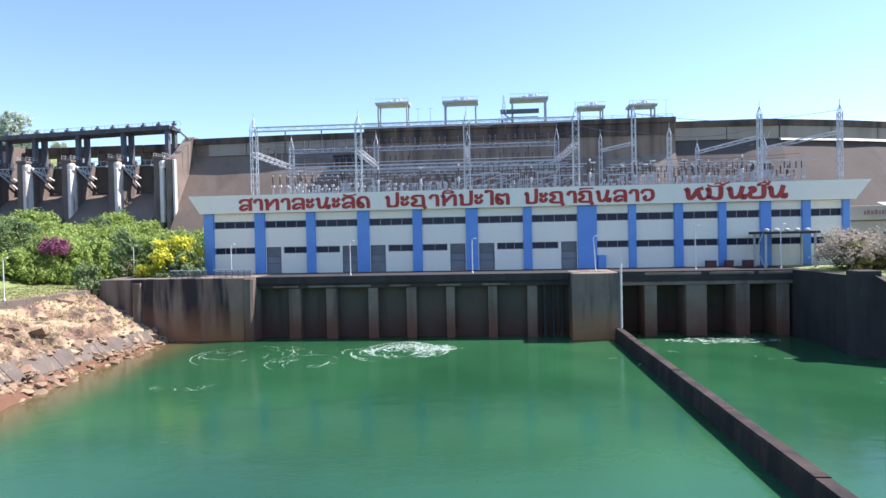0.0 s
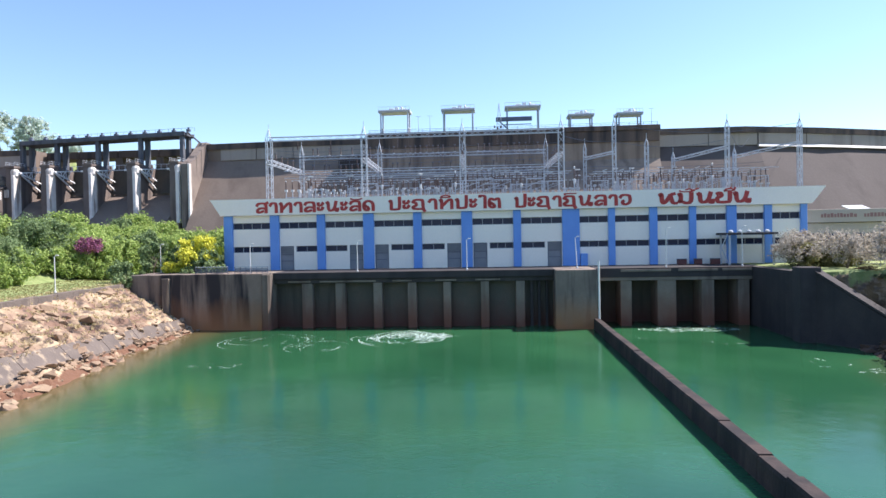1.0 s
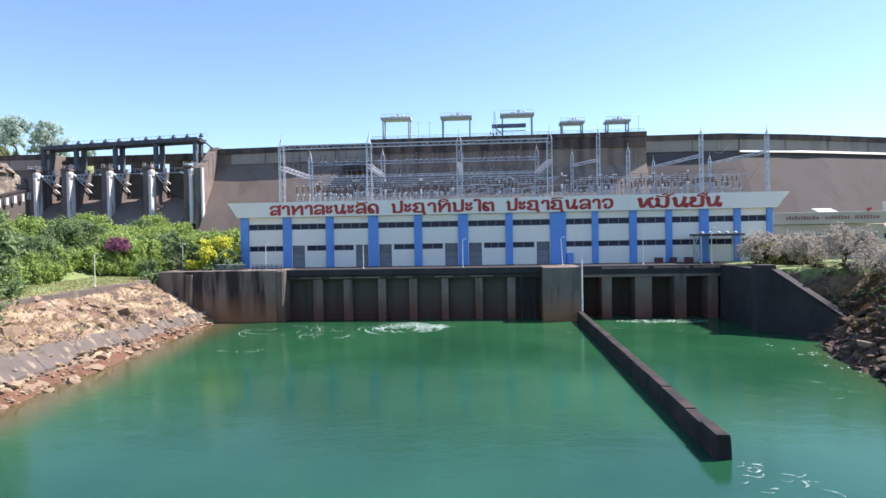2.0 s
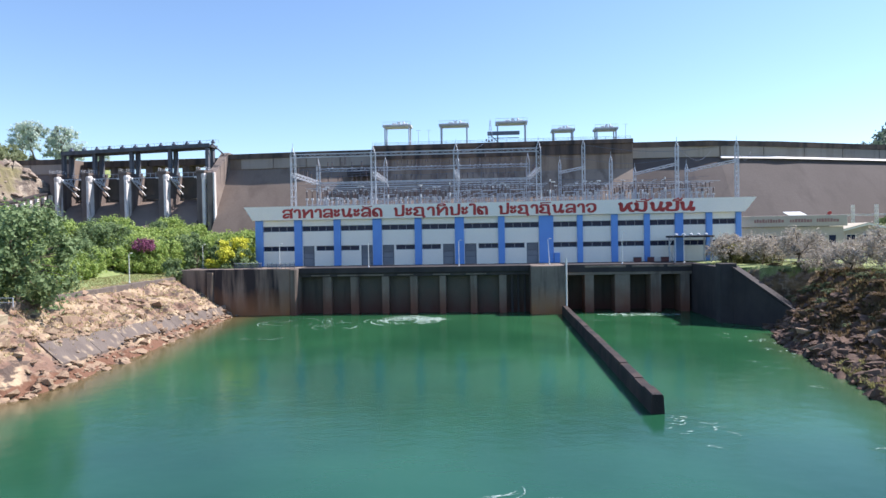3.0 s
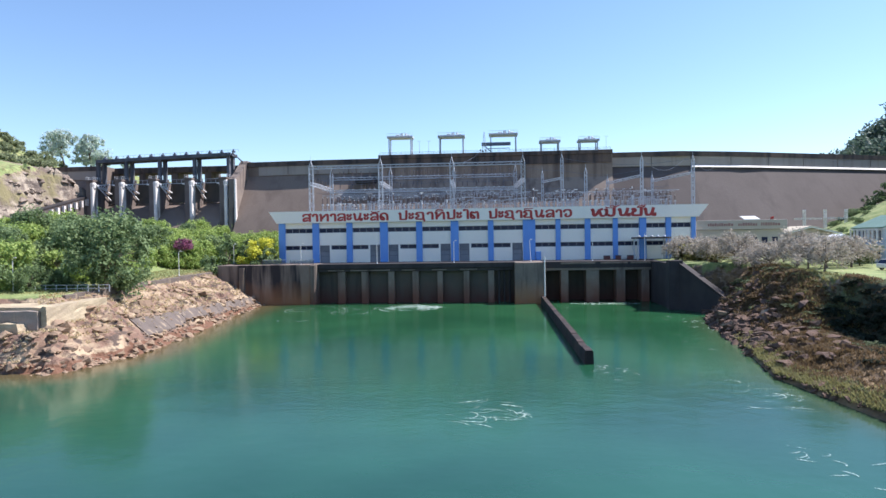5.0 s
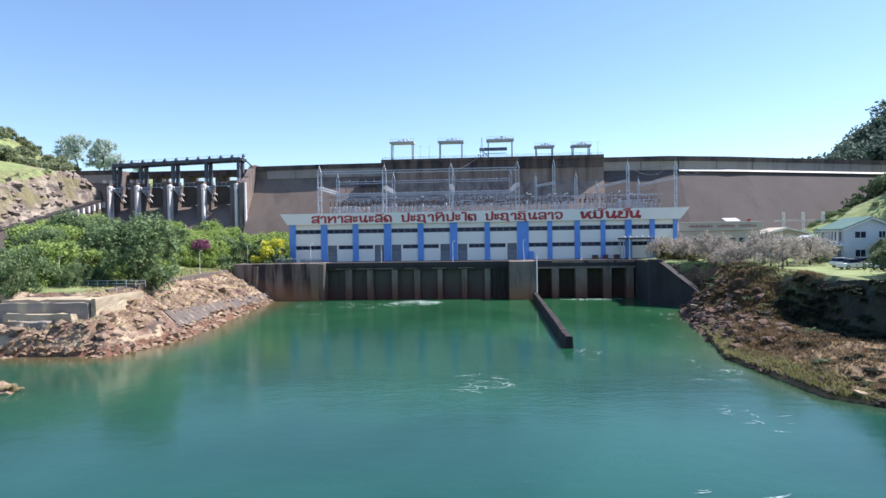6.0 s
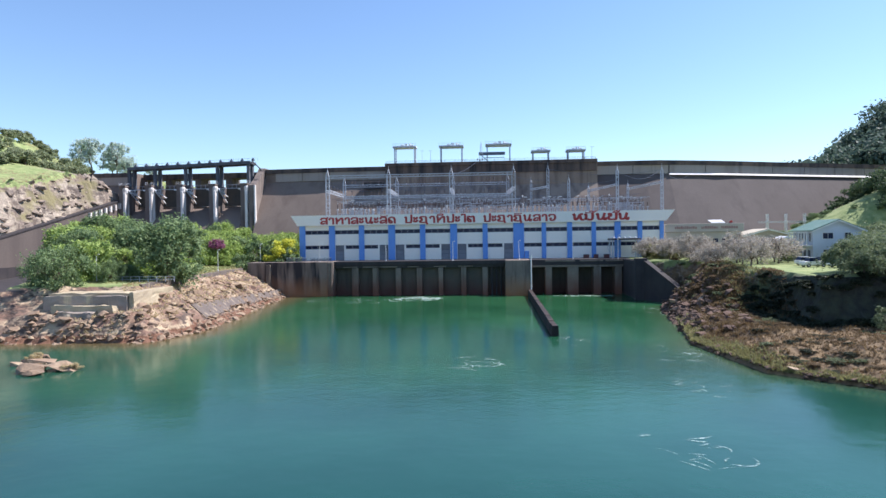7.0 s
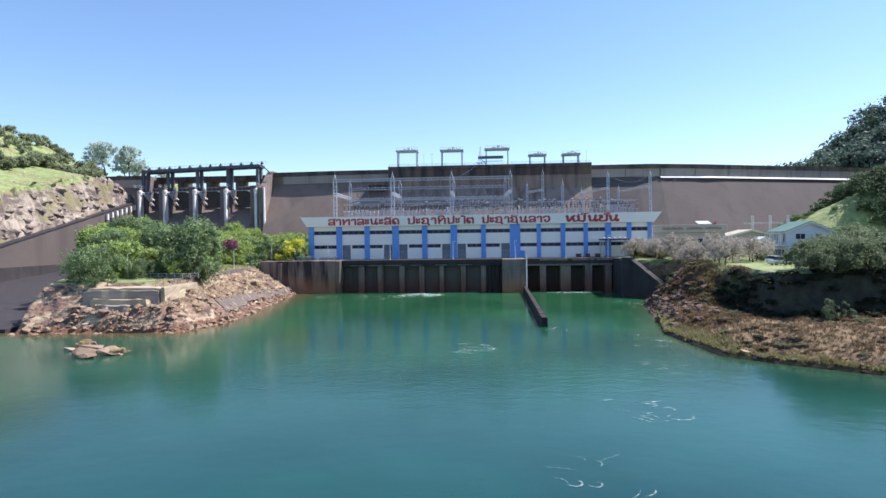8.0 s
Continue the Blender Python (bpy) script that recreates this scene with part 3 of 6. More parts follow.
def build_dam():
    dam = thing("dam", "long grey-brown concrete gravity dam with a sloping face", "dam", at=(0, 72, 0), kind="structure")

    def face(name, x0, x1, n, mat, **k):
        ob = dam_stretch(name, x0, x1, n, mat, **k)
        ob.parent, ob.matrix_parent_inverse = dam, Matrix.Translation((0, -72, 0))
        return ob

    def put(name, bm, mat, label=""):
        ob = part(name, bm, mat, dam, label)
        ob.matrix_parent_inverse = Matrix.Translation((0, -72, 0))
        return ob

    face("face", -92, -40, 6, DAM_C)
    face("intake_face", -40, 45.2, 8, INTAKE_C, top=45.9, out=3.0, ledge_z=37.0, batter=0.64, label="weathered brown intake block")
    for k in range(7):
        a = -39.8 + 12.1 * k
        put("intake_band", boxm(a, a + 12.06, 69.05, 69.5, 42.0, 45.19), DAM_DARK, "dark stained upper band")
    # near-black box added to paint the dark of a cavity in the face
    put("cavity_box", soft_box(-48.4, -41.0, 66.6, 71.5, 36.3, 38.9, 0.1), DARK_C, "dark box standing in for a shaded cavity in the face")
    # right stretch: less light is painted in through the darker DAM_R
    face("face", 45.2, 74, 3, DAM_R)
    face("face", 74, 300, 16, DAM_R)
    face("abutment_face", -230, -149, 4, DAM_C)
    # paler head wall above the slope, with open joints
    def head(x0, x1, n, gap=0.25):
        for i in range(n):
            a, b = x0 + (x1 - x0) * i / n, x0 + (x1 - x0) * (i + 1) / n - gap
            bm = bmesh.new()
            lo, hi = 40.55, 43.98
            q = [(a, float(dam_line(a))), (b, float(dam_line(b)))]
            vs = [bm.verts.new((x, y - o, z)) for x, y in q for o in (0.35, -0.2) for z in (lo, hi)]
            for f in ((0, 1, 3, 2), (4, 6, 7, 5), (0, 4, 5, 1), (2, 3, 7, 6), (0, 2, 6, 4), (1, 5, 7, 3)):
                bm.faces.new([vs[k] for k in f])
            put("head_panel", bm, DAM_TOP)
    head(-87.5, -40, 4)
    head(45.5, 74, 2)
    head(74.2, 260, 12)
    head(-225, -150, 5)
    # parapet cap along the crest
    bm = bmesh.new()
    for a, b in ((-230, -149), (-92, -60), (-60, -40), (45.2, 70), (70, 95), (95, 180), (180, 300)):
        ya, yb = float(dam_line(a)), float(dam_line(b))
        vs = [bm.verts.new((x, y + o, z)) for x, y in ((a, ya), (b, yb)) for o in (-0.6, 0.3) for z in (44.0, 45.75)]
        for f in ((0, 1, 3, 2), (4, 6, 7, 5), (0, 4, 5, 1), (2, 3, 7, 6), (0, 2, 6, 4), (1, 5, 7, 3)):
            bm.faces.new([vs[k] for k in f])
    put("parapet", bm, DAM_DARK, "dark crest parapet")
    put("parapet", soft_box(-40, 45.2, 68.6, 69.6, 45.2, 46.6), DAM_DARK, "dark crest parapet")
    # pale inspection ledge
    bm = bmesh.new()
    for a, b in ((74, 95), (95, 180), (180, 300)):
        ya, yb = float(dam_line(a)), float(dam_line(b))
        vs = [bm.verts.new((x, y + o, z)) for x, y in ((a, ya), (b, yb)) for o, z in ((-1.5, 39.95), (-0.6, 40.7), (0.3, 39.95), (0.3, 40.7))]
        for f in ((0, 1, 3, 2), (4, 6, 7, 5), (0, 4, 5, 1), (2, 3, 7, 6), (0, 2, 6, 4), (1, 5, 7, 3)):
            bm.faces.new([vs[k] for k in f])
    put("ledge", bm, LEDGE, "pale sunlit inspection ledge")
    return dam


build_dam()


# ---- spillway ----
def build_spillway():
    sp = thing("spillway", "four-bay gated spillway with dark concrete piers and hoist bridge", "spillway", at=(-120, 66, 0))

    def put(name, bm, mat, parent=None, label=""):
        ob = part(name, bm, mat, parent or sp, label)
        if parent is None:
            ob.matrix_parent_inverse = Matrix.Translation((120, -66, 0))
        return ob

    piers = [-148.2, -137.0, -123.7, -110.0, -96.8]
    for i, x in enumerate(piers):
        w = 2.6
        prof = [(62.5, 38.6), (62.0, 14), (88, 14), (88, 44.2), (79, 44.2), (79, 38.6)]
        put("pier", extrude(bmesh.new(), prof, "x", x - w / 2, x + w / 2), SPILL_C)
        put("pier_head", soft_box(x - w / 2 - 0.25, x + w / 2 + 0.25, 62.2, 66.5, 38.62, 39.3), SPILL_C)
        if i < 5:
            put("pier_nose", soft_box(x + 0.6, x + w / 2 + 0.28, 61.9, 64.9, 21, 36.4, 0.12), NOSE_C, None, "pale trunnion buttress, sunlight put into its colour")
            put("trunnion_block", lathe(bmesh.new(), [(0.2, -0.1), (1.05, 0.0), (1.15, 1.4), (0.9, 2.0), (0.3, 2.2)], (x + 1.0, 63.2, 36.2), 10), NOSE_C)
        # hoist columns
        for a, b in ((67.5, 68.9), (71.3, 72.9)):
            put("hoist_column", soft_box(x - 0.6, x + 0.5, a, b, 38.65, 46.15 + 0.03 * (x + 148)), HOIST_C)
        # railing on the pier head
        for s in (-1.3, 1.3):
            bm = bmesh.new()
            for yy in (62.5, 64.0, 65.5, 67.0):
                bar(bm, (x + s, yy, 39.3), (x + s, yy, 40.4), 0.07)
            for zz in (39.85, 40.4):
                bar(bm, (x + s, 62.5, zz), (x + s, 67.0, zz), 0.07)
            put("railing", bm, STEEL)
    # wing wall towards the dam
    put("wing_wall", extrude(bmesh.new(), [(62.6, 38.5), (62.3, 14), (80, 14), (80, 46.4), (74.2, 46.4), (66.6, 40.5)], "x", -94.6, -92.0), SPILL_SIDE)
    # thin pale strip stands in for the sunlit edge of the wing wall
    put("pier_nose", soft_box(-92.4, -91.75, 61.9, 63.4, 14, 38.4, 0.1), NOSE_C, None, "pale strip painting the sunlit edge of the wing wall")
    put("stair_stringer", bar(bmesh.new(), (-94.8, 67.0, 48.7), (-93.2, 73.6, 45.6), 0.35), HOIST_C)
    # hoist bridge
    for a, b in zip(piers, piers[1:]):
        za, zb = 46.9 + 0.03 * (a + 148), 46.9 + 0.03 * (b + 148)
        for name, y0, y1, lo, hi in (("hoist_slab", 67.3, 73.1, -0.7, 0.2), ("hoist_beam", 66.9, 67.29, -0.85, 0.4), ("hoist_beam", 73.11, 73.5, -0.85, 0.4)):
            bm = bmesh.new()
            vs = [bm.verts.new((x, y, z + o)) for x, z in ((a - 0.2, za), (b + (1.2 if b > -100 else -0.204), zb)) for y in (y0, y1) for o in (lo, hi)]
            for f in ((0, 1, 3, 2), (4, 6, 7, 5), (0, 4, 5, 1), (2, 3, 7, 6), (0, 2, 6, 4), (1, 5, 7, 3)):
                bm.faces.new([vs[k] for k in f])
            put(name, bm, HOIST_C)
        # road bridge behind
        put("road_beam", soft_box(a + 0.1, b - 0.1, 78.4, 87, 43.0, 45.3), DAM_DARK)
        put("breast_wall", soft_box(a + 1.3, b - 1.3, 76.5, 77.3, 38.0, 40.2), SPILL_C)
        # radial gate: skin and arms
        c = (a + b) / 2
        gate = put("radial_gate", arc_skin(a + 1.35, b - 1.35), GATE_C, None, "dark steel gate skin")
        for s in (a + 2.0, b - 2.0):
            bm = bmesh.new()
            for zt, yt in ((38.2, 71.6), (34.6, 73.2), (31.4, 73.8)):
                bar(bm, (s, 63.6, 37.2), (s, yt, zt), 0.36)
            for y0, z0, y1, z1 in ((66.6, 37.6, 67.4, 36.0), (67.4, 36.0, 68.8, 37.9), (68.8, 37.9, 69.6, 35.2), (69.6, 35.2, 71.0, 38.1), (67.6, 35.2, 68.6, 36.6)):
                bar(bm, (s, y0, z0), (s, y1, z1), 0.2)
            put("gate_arm", bm, GATE_STEEL, gate)
        for s in (a + 2.0, b - 2.0):
            put("trunnion_pin", bar(bmesh.new(), (s - 0.7, 63.6, 37.2), (s + 0.7, 63.6, 37.2), 0.6, sides=8), GATE_STEEL, gate)
        bm = bmesh.new()
        for k in range(6):
            xx = a + 2 + (b - a - 4) * k / 5
            bar(bm, (xx, 69.2, 37.9), (xx, 69.2, 39.4), 0.1)
        bar(bm, (a + 2, 69.2, 39.4), (b - 2, 69.2, 39.4), 0.1)
        bar(bm, (a + 1.6, 69.2, 37.9), (b - 1.6, 69.2, 37.9), 0.22)
        put("gate_walkway", bm, STEEL, gate)
        # ogee
        prof = [(79, 29.5), (76, 30.6), (73, 30.4), (68, 28.0), (60, 21.5), (52, 14), (79, 14)]
        put("ogee", extrude(bmesh.new(), prof, "x", a + 1.3, b - 1.3), DAM_C)
    # hoist motors along the bridge
    for k in range(12):
        x = -145.5 + k * 4.6
        z = 47.35 + 0.03 * (x + 148)
        m = soft_box(x - 0.55, x + 0.55, 67.8, 69.0, z, z + 0.7, 0.12)
        lathe(m, [(0.34, 0.7), (0.34, 1.2), (0.1, 1.3)], (x, 68.4, z), 8)
        put("hoist_motor", m, STEEL_D)
    bm = bmesh.new()
    for k in range(28):
        x = -148 + k * 2.05
        z = 47.3 + 0.03 * (x + 148)
        bar(bm, (x, 67.6, z), (x, 67.6, z + 1.0), 0.06)
    bar(bm, (-148, 67.6, 48.3), (-93, 67.6, 49.95), 0.06)
    put("bridge_railing", bm, STEEL_D)
    # chute training walls
    for x0, x1 in ((-151.5, -149.6),):
        bm = extrude(bmesh.new(), [(64, 33.0), (-39, 8.5), (64, 8.5)], "x", x0, x1)
        put("training_wall", bm, CHUTE_C, None, "grey sloping training wall of the chute")
        put("wall_base", extrude(bmesh.new(), [(64, 8.48), (-39, 8.48), (-60, 3.5), (-60, -6), (64, -6)], "x", x0 + 0.1, x1 + 0.5), DARK_C, None, "dark base of the training wall")
        put("chute_floor", extrude(bmesh.new(), [(56, 15.5), (20, 6.5), (-20, 3.6), (-58, 1.6), (-91.5, 0.7), (-91.5, -5), (56, -5)], "x", -149.0, -83.0), DARK_C, None, "dark chute floor")
        put("wall_coping", extrude(bmesh.new(), [(64, 33.5), (-60, 4.0), (-60, 3.52), (64, 33.02)], "x", x0 - 0.4, x1 + 0.3), DARK_C)
    for k in range(7):
        y = 62 - k * 3.2
        z = 33.4 - (64 - y) * 0.238
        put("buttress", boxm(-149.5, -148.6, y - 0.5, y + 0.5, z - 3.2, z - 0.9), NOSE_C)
    return sp


def arc_skin(x0, x1):
    bm = bmesh.new()
    prof = []
    for k in range(9):
        t = radians(-38 + k * 48 / 8)
        prof.append((63.6 + 10.6 * math.cos(t), 37.2 + 10.6 * math.sin(t)))
    outline = prof + [(y + 0.35, z) for y, z in prof[::-1]]
    return extrude(bm, outline, "x", x0, x1)


build_spillway()


# ---- powerhouse ----
COLUMNS = [(-54.2, -52.5), (-45.2, -43.45), (-36.15, -34.6), (-27.3, -25.3), (-17.85, -16.3), (-8.9, -6.9), (0.65, 2.05), (9.55, 12.65), (17.8, 19.0), (25.1, 26.5), (32.1, 33.3), (38.6, 40.3), (45.1, 46.4), (51.3, 52.4)]
DOORS = {1: "l", 2: "r", 3: "l", 4: "r", 5: "l", 6: "r"}
DECK = 9.66


def build_powerhouse():
    ph = thing("powerhouse", "long white powerhouse with blue pilasters and ribbon windows", "power station", at=(0, 0, DECK))
    inv = Matrix.Translation((0, 0, -DECK))

    def put(name, bm, mat, parent=None, label=""):
        ob = part(name, bm, mat, parent or ph, label)
        if parent is None:
            ob.matrix_parent_inverse = inv
        return ob

    put("core", boxm(-53.4, 51.9, 0.15, 26, DECK, 22.2), WHITE, None, "white rendered side and rear walls")
    put("roof", boxm(-55.0, 54.0, -0.2, 40, 22.2, 22.6), DECK_C, None, "flat grey concrete roof slab")
    for i, (a, b) in enumerate(COLUMNS):
        put("pilaster", soft_box(a, b, -1.0, 0.1, DECK, 20.06, 0.05), BLUE, None, "blue painted pilaster")
    for i in range(len(COLUMNS) - 1):
        a, b = COLUMNS[i][1] + 0.004, COLUMNS[i + 1][0] - 0.004
        put("wall_panel", boxm(a, b, -0.55, 0.14, 18.69, 20.06), WHITE)
        put("wall_panel", boxm(a, b, -0.55, 0.14, 14.18, 17.47), WHITE)
        ribbon(put, a, b, 17.474, 18.686)
        lo, hi = a, b
        if i in DOORS:
            w = 2.55
            if DOORS[i] == "l":
                d0, d1, lo = a + 0.15, a + 0.15 + w, a + 0.6 + w
                put("wall_panel", boxm(a, a + 0.146, -0.55, 0.14, DECK, 14.176), WHITE)
                put("wall_panel", boxm(d1 + 0.004, lo, -0.55, 0.14, DECK, 14.176), WHITE)
            else:
                d0, d1, hi = b - 0.15 - w, b - 0.15, b - 0.6 - w
                put("wall_panel", boxm(b - 0.146, b, -0.55, 0.14, DECK, 14.176), WHITE)
                put("wall_panel", boxm(hi, d0 - 0.004, -0.55, 0.14, DECK, 14.176), WHITE)
            door(put, d0, d1)
            put("wall_panel", boxm(lo + 0.002, hi - 0.002, -0.55, 0.14, DECK, 13.05), WHITE)
            ribbon(put, lo + 0.002, hi - 0.002, 13.054, 14.176)
        else:
            put("wall_panel", boxm(a, b, -0.55, 0.14, DECK, 13.05), WHITE)
            ribbon(put, a, b, 13.054, 14.176)
    # flared parapet with a slanted front and ends
    bm = bmesh.new()
    lo = [(-54.6, -1.45), (53.0, -1.45), (53.0, 0.5), (-54.6, 0.5)]
    hi = [(-56.6, -1.47), (55.4, -1.47), (55.4, 0.5), (-56.6, 0.5)]
    v0 = [bm.verts.new((x, y, 20.08)) for x, y in lo]
    v1 = [bm.verts.new((x, y, 23.15)) for x, y in hi]
    bm.faces.new(v0), bm.faces.new(v1[::-1])
    for k in range(4):
        bm.faces.new((v0[k], v0[(k + 1) % 4], v1[(k + 1) % 4], v1[k]))
    put("parapet", bm, WHITE, None, "white flared parapet")
    put("blue_box", soft_box(12.75, 14.0, -1.3, -0.56, DECK, DECK + 2.2), BLUE, None, "small blue cabinet")
    return ph, put


def ribbon(put, a, b, z0, z1):
    win = put("ribbon_window", boxm(a, b, -0.30, -0.24, z0, z1), GLASS, None, "dark ribbon window")
    bm = bmesh.new()
    n = max(2, round((b - a) / 1.75))
    for k in range(n + 1):
        x = a + 0.05 + (b - a - 0.1) * k / n
        box(bm, x - 0.045, x + 0.045, -0.40, -0.302, z0 + 0.08, z1 - 0.08)
    box(bm, a, b, -0.42, -0.302, z0, z0 + 0.08)
    box(bm, a, b, -0.42, -0.302, z1 - 0.08, z1)
    put("mullions", bm, FRAME, win)


def door(put, a, b):
    d = put("door", boxm(a, b, -0.38, 0.14, DECK, 14.176), GREY_DOOR, None, "tall grey steel louvre door")
    bm = bmesh.new()
    box(bm, a, a + 0.12, -0.5, -0.384, DECK, 14.17)
    box(bm, b - 0.12, b, -0.5, -0.384, DECK, 14.17)
    for z in (11.3, 12.5, 14.05):
        box(bm, a + 0.12, b - 0.12, -0.46, -0.384, z, z + 0.1)
    put("door_frame", bm, STEEL_D, d)
    bm = bmesh.new()
    for k in range(9):
        z = 12.68 + k * 0.15
        bar(bm, (a + 0.14, -0.42, z), (b - 0.14, -0.42, z), 0.07, 0.03)
    put("louvre", bm, STEEL_D, d)


PH, PH_PUT = build_powerhouse()


# ---- tailrace deck ----
def build_deck():
    dk = thing("tailrace_deck", "weathered concrete tailrace deck with gate bays", "deck", at=(0, -8, 0), kind="structure")
    inv = Matrix.Translation((0, 8, 0))

    def put(name, bm, mat, label=""):
        ob = part(name, bm, mat, dk, label)
        ob.matrix_parent_inverse = inv
        return ob

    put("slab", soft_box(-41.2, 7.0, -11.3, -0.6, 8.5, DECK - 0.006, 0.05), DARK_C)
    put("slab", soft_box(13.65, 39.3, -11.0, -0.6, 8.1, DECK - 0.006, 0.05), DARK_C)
    put("abutment_block", soft_box(-66, -41.2, -12.7, -0.6, -4, DECK + 0.02, 0.08), PIER_C)
    put("buttress", soft_box(-60.2, -58.9, -13.1, -12.6, 1, DECK - 0.6, 0.05), REVET)
    put("corner_pier", soft_box(-42.7, -41.1, -13.1, -9.0, -4, DECK + 0.1, 0.35), COLUMN_C)
    put("centre_pier", soft_box(6.9, 13.6, -14.2, -0.6, -4, DECK + 0.02, 0.1), PIER_C)
    put("lintel", soft_box(-41.0, 6.9, -10.9, -9.6, 7.75, 8.49, 0.04), DECK_C)
    for a, b in ((-38.6, -34.6), (-33.0, -23.2), (-20.4, -17.0), (-13.0, -9.4), (-6.2, -2.0)):
        put("lintel_edge", soft_box(a, b, -11.0, -10.904, 7.9, 8.2, 0.03), COLUMN_C)
    cols = [(-36.2, -34.35), (-30.3, -28.6), (-23.7, -22.2), (-17.75, -16.25), (-11.65, -10.35), (-5.3, -3.9), (0.6, 2.1)]
    for a, b in cols:
        put("bay_column", soft_box(a, b, -10.8, -7.0, -4, 7.74, 0.06), COLUMN_C)
    edges = [-41.1] + [v for c in cols for v in c] + [6.9]
    for a, b in zip(edges[::2], edges[1::2]):
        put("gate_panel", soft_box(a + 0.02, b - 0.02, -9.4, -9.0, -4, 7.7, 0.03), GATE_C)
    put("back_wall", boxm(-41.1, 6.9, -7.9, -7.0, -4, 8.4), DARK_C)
    for a, b in ((3.0, 3.5), (4.3, 4.7), (5.6, 6.0)):
        put("guide_post", soft_box(a, b, -10.4, -9.5, -4, 7.7, 0.04), DARK_C)
    put("lintel", soft_box(13.65, 39.1, -10.9, -9.6, 7.55, 8.09, 0.03), COLUMN_C)
    for a, b in ((17.9, 26.0), (27.2, 33.5), (34.2, 38.9)):
        put("kerb_patch", soft_box(a, b, -11.12, -11.0, 9.02, 9.4, 0.03), COLUMN_C)
    for a, b in ((17.9, 19.7), (23.9, 26.9), (31.0, 33.0), (36.8, 38.6)):
        put("bay_column", soft_box(a, b, -10.8, -6.0, -4, 7.55, 0.06), COLUMN_C)
    put("back_wall", boxm(13.6, 39.2, -5.4, -4.6, -4, 8.1), GATE_C)
    # small fixings and a drain pipe
    put("drain_pipe", lathe(bmesh.new(), [(0.17, 1.2), (0.17, DECK + 1.3)], (13.85, -14.0, 0), 10), LAMP_W, "white drain pipe")
    # wing wall on the far bank, its shade painted with near-black concrete
    put("wing_wall", boxm(39.0, 41.0, -26.5, -0.6, -4, 9.6), DARK_C)
    put("wing_pier", soft_box(38.4, 41.2, -28.4, -26.0, -4, 10.3, 0.08), DECK_C)
    def sloped(name, p, q, thick, base, lift, mat):
        p, q = Vector(p), Vector(q)
        n = Vector((q.y - p.y, p.x - q.x, 0)).normalized() * thick
        bm = bmesh.new()
        vs = [bm.verts.new((c.x + o.x, c.y + o.y, z)) for c in (p, q) for o in (Vector((0, 0, 0)), -n) for z in (base if base is not None else c.z - 0.3, c.z + lift)]
        for f in ((0, 1, 3, 2), (4, 6, 7, 5), (0, 4, 5, 1), (2, 3, 7, 6), (0, 2, 6, 4), (1, 5, 7, 3)):
            bm.faces.new([vs[k] for k in f])
        put(name, bm, mat)
    sloped("wing_slope", (40.4, -28.2, 9.5), (46.6, -38.0, 2.6), 1.2, -4, 0, DARK_C)
    sloped("slope_coping", (40.2, -28.3, 9.9), (46.7, -38.2, 3.0), 1.7, None, 0, DECK_C)
    return dk


build_deck()


def build_dividing_wall():
    wall = thing("dividing_wall", "low brown-stained concrete dividing wall in the water", "wall", at=(13.45, -84.9, 0), kind="structure")
    ends = [-84.9, -81.6, -77.8, -70.8, -63.8, -56.8, -49.8, -42.8, -35.8, -28.8, -21.8, -14.3]
    for k, (a, b) in enumerate(zip(ends, ends[1:])):
        top = 1.7 - (0.0, 0.16, 0.07, 0.0, 0.03, 0.0, 0.05, 0.0, 0.02, 0.04, 0.0)[k]
        prof = [(-0.80, -4), (-0.52, top - 0.22), (-0.43, top), (0.43, top), (0.52, top - 0.22), (0.80, -4)]
        part("wall_block", extrude(bmesh.new(), prof, "y", a + 84.9 + 0.02, b + 84.9 - 0.02), WALL_C, wall)


build_dividing_wall()


# ---- lamps and rails on the deck ----
def lamp_post(x, y, z, height=5.2, lean=0.0, arm=0.35):
    lp = thing("lamp_post", "slender white lamp post with one head", "street lamp", "lamp posts", (x, y, z))
    bm = lathe(bmesh.new(), [(0.16, 0), (0.16, 0.25), (0.085, 0.3), (0.06, height)], (0, 0, 0), 8)
    part("pole", bm, LAMP_W, lp)
    bm = bmesh.new()
    bar(bm, (0, 0, height - 0.06), (arm, -0.1, height + 0.12), 0.07)
    part("arm", bm, LAMP_W, lp)
    bm = soft_box(arm - 0.1, arm + 0.35, -0.2, 0.02, height + 0.06, height + 0.22, 0.04)
    part("head", bm, LAMP_W, lp)
    lp.rotation_euler = (0, radians(lean), 0)
    return lp


for x, h in ((-45.5, 5.0), (-26.5, 5.2), (-7.6, 5.2), (10.9, 5.2), (25.5, 6.4), (37.7, 6.4)):
    lamp_post(x, -10.2, DECK, h, -3 if x == 10.9 else 0)
for x, y, z in ((-65.5, -32.3, 8.4), (-71.5, -72.0, 8.4), (-65.2, -4.0, 9.6)):
    lamp_post(x, y, z, 5.2)


# ---- plants ----
def ground_z(x, y):
    return float(terrain(np.array([float(x)]), np.array([float(y)]))[0][0])


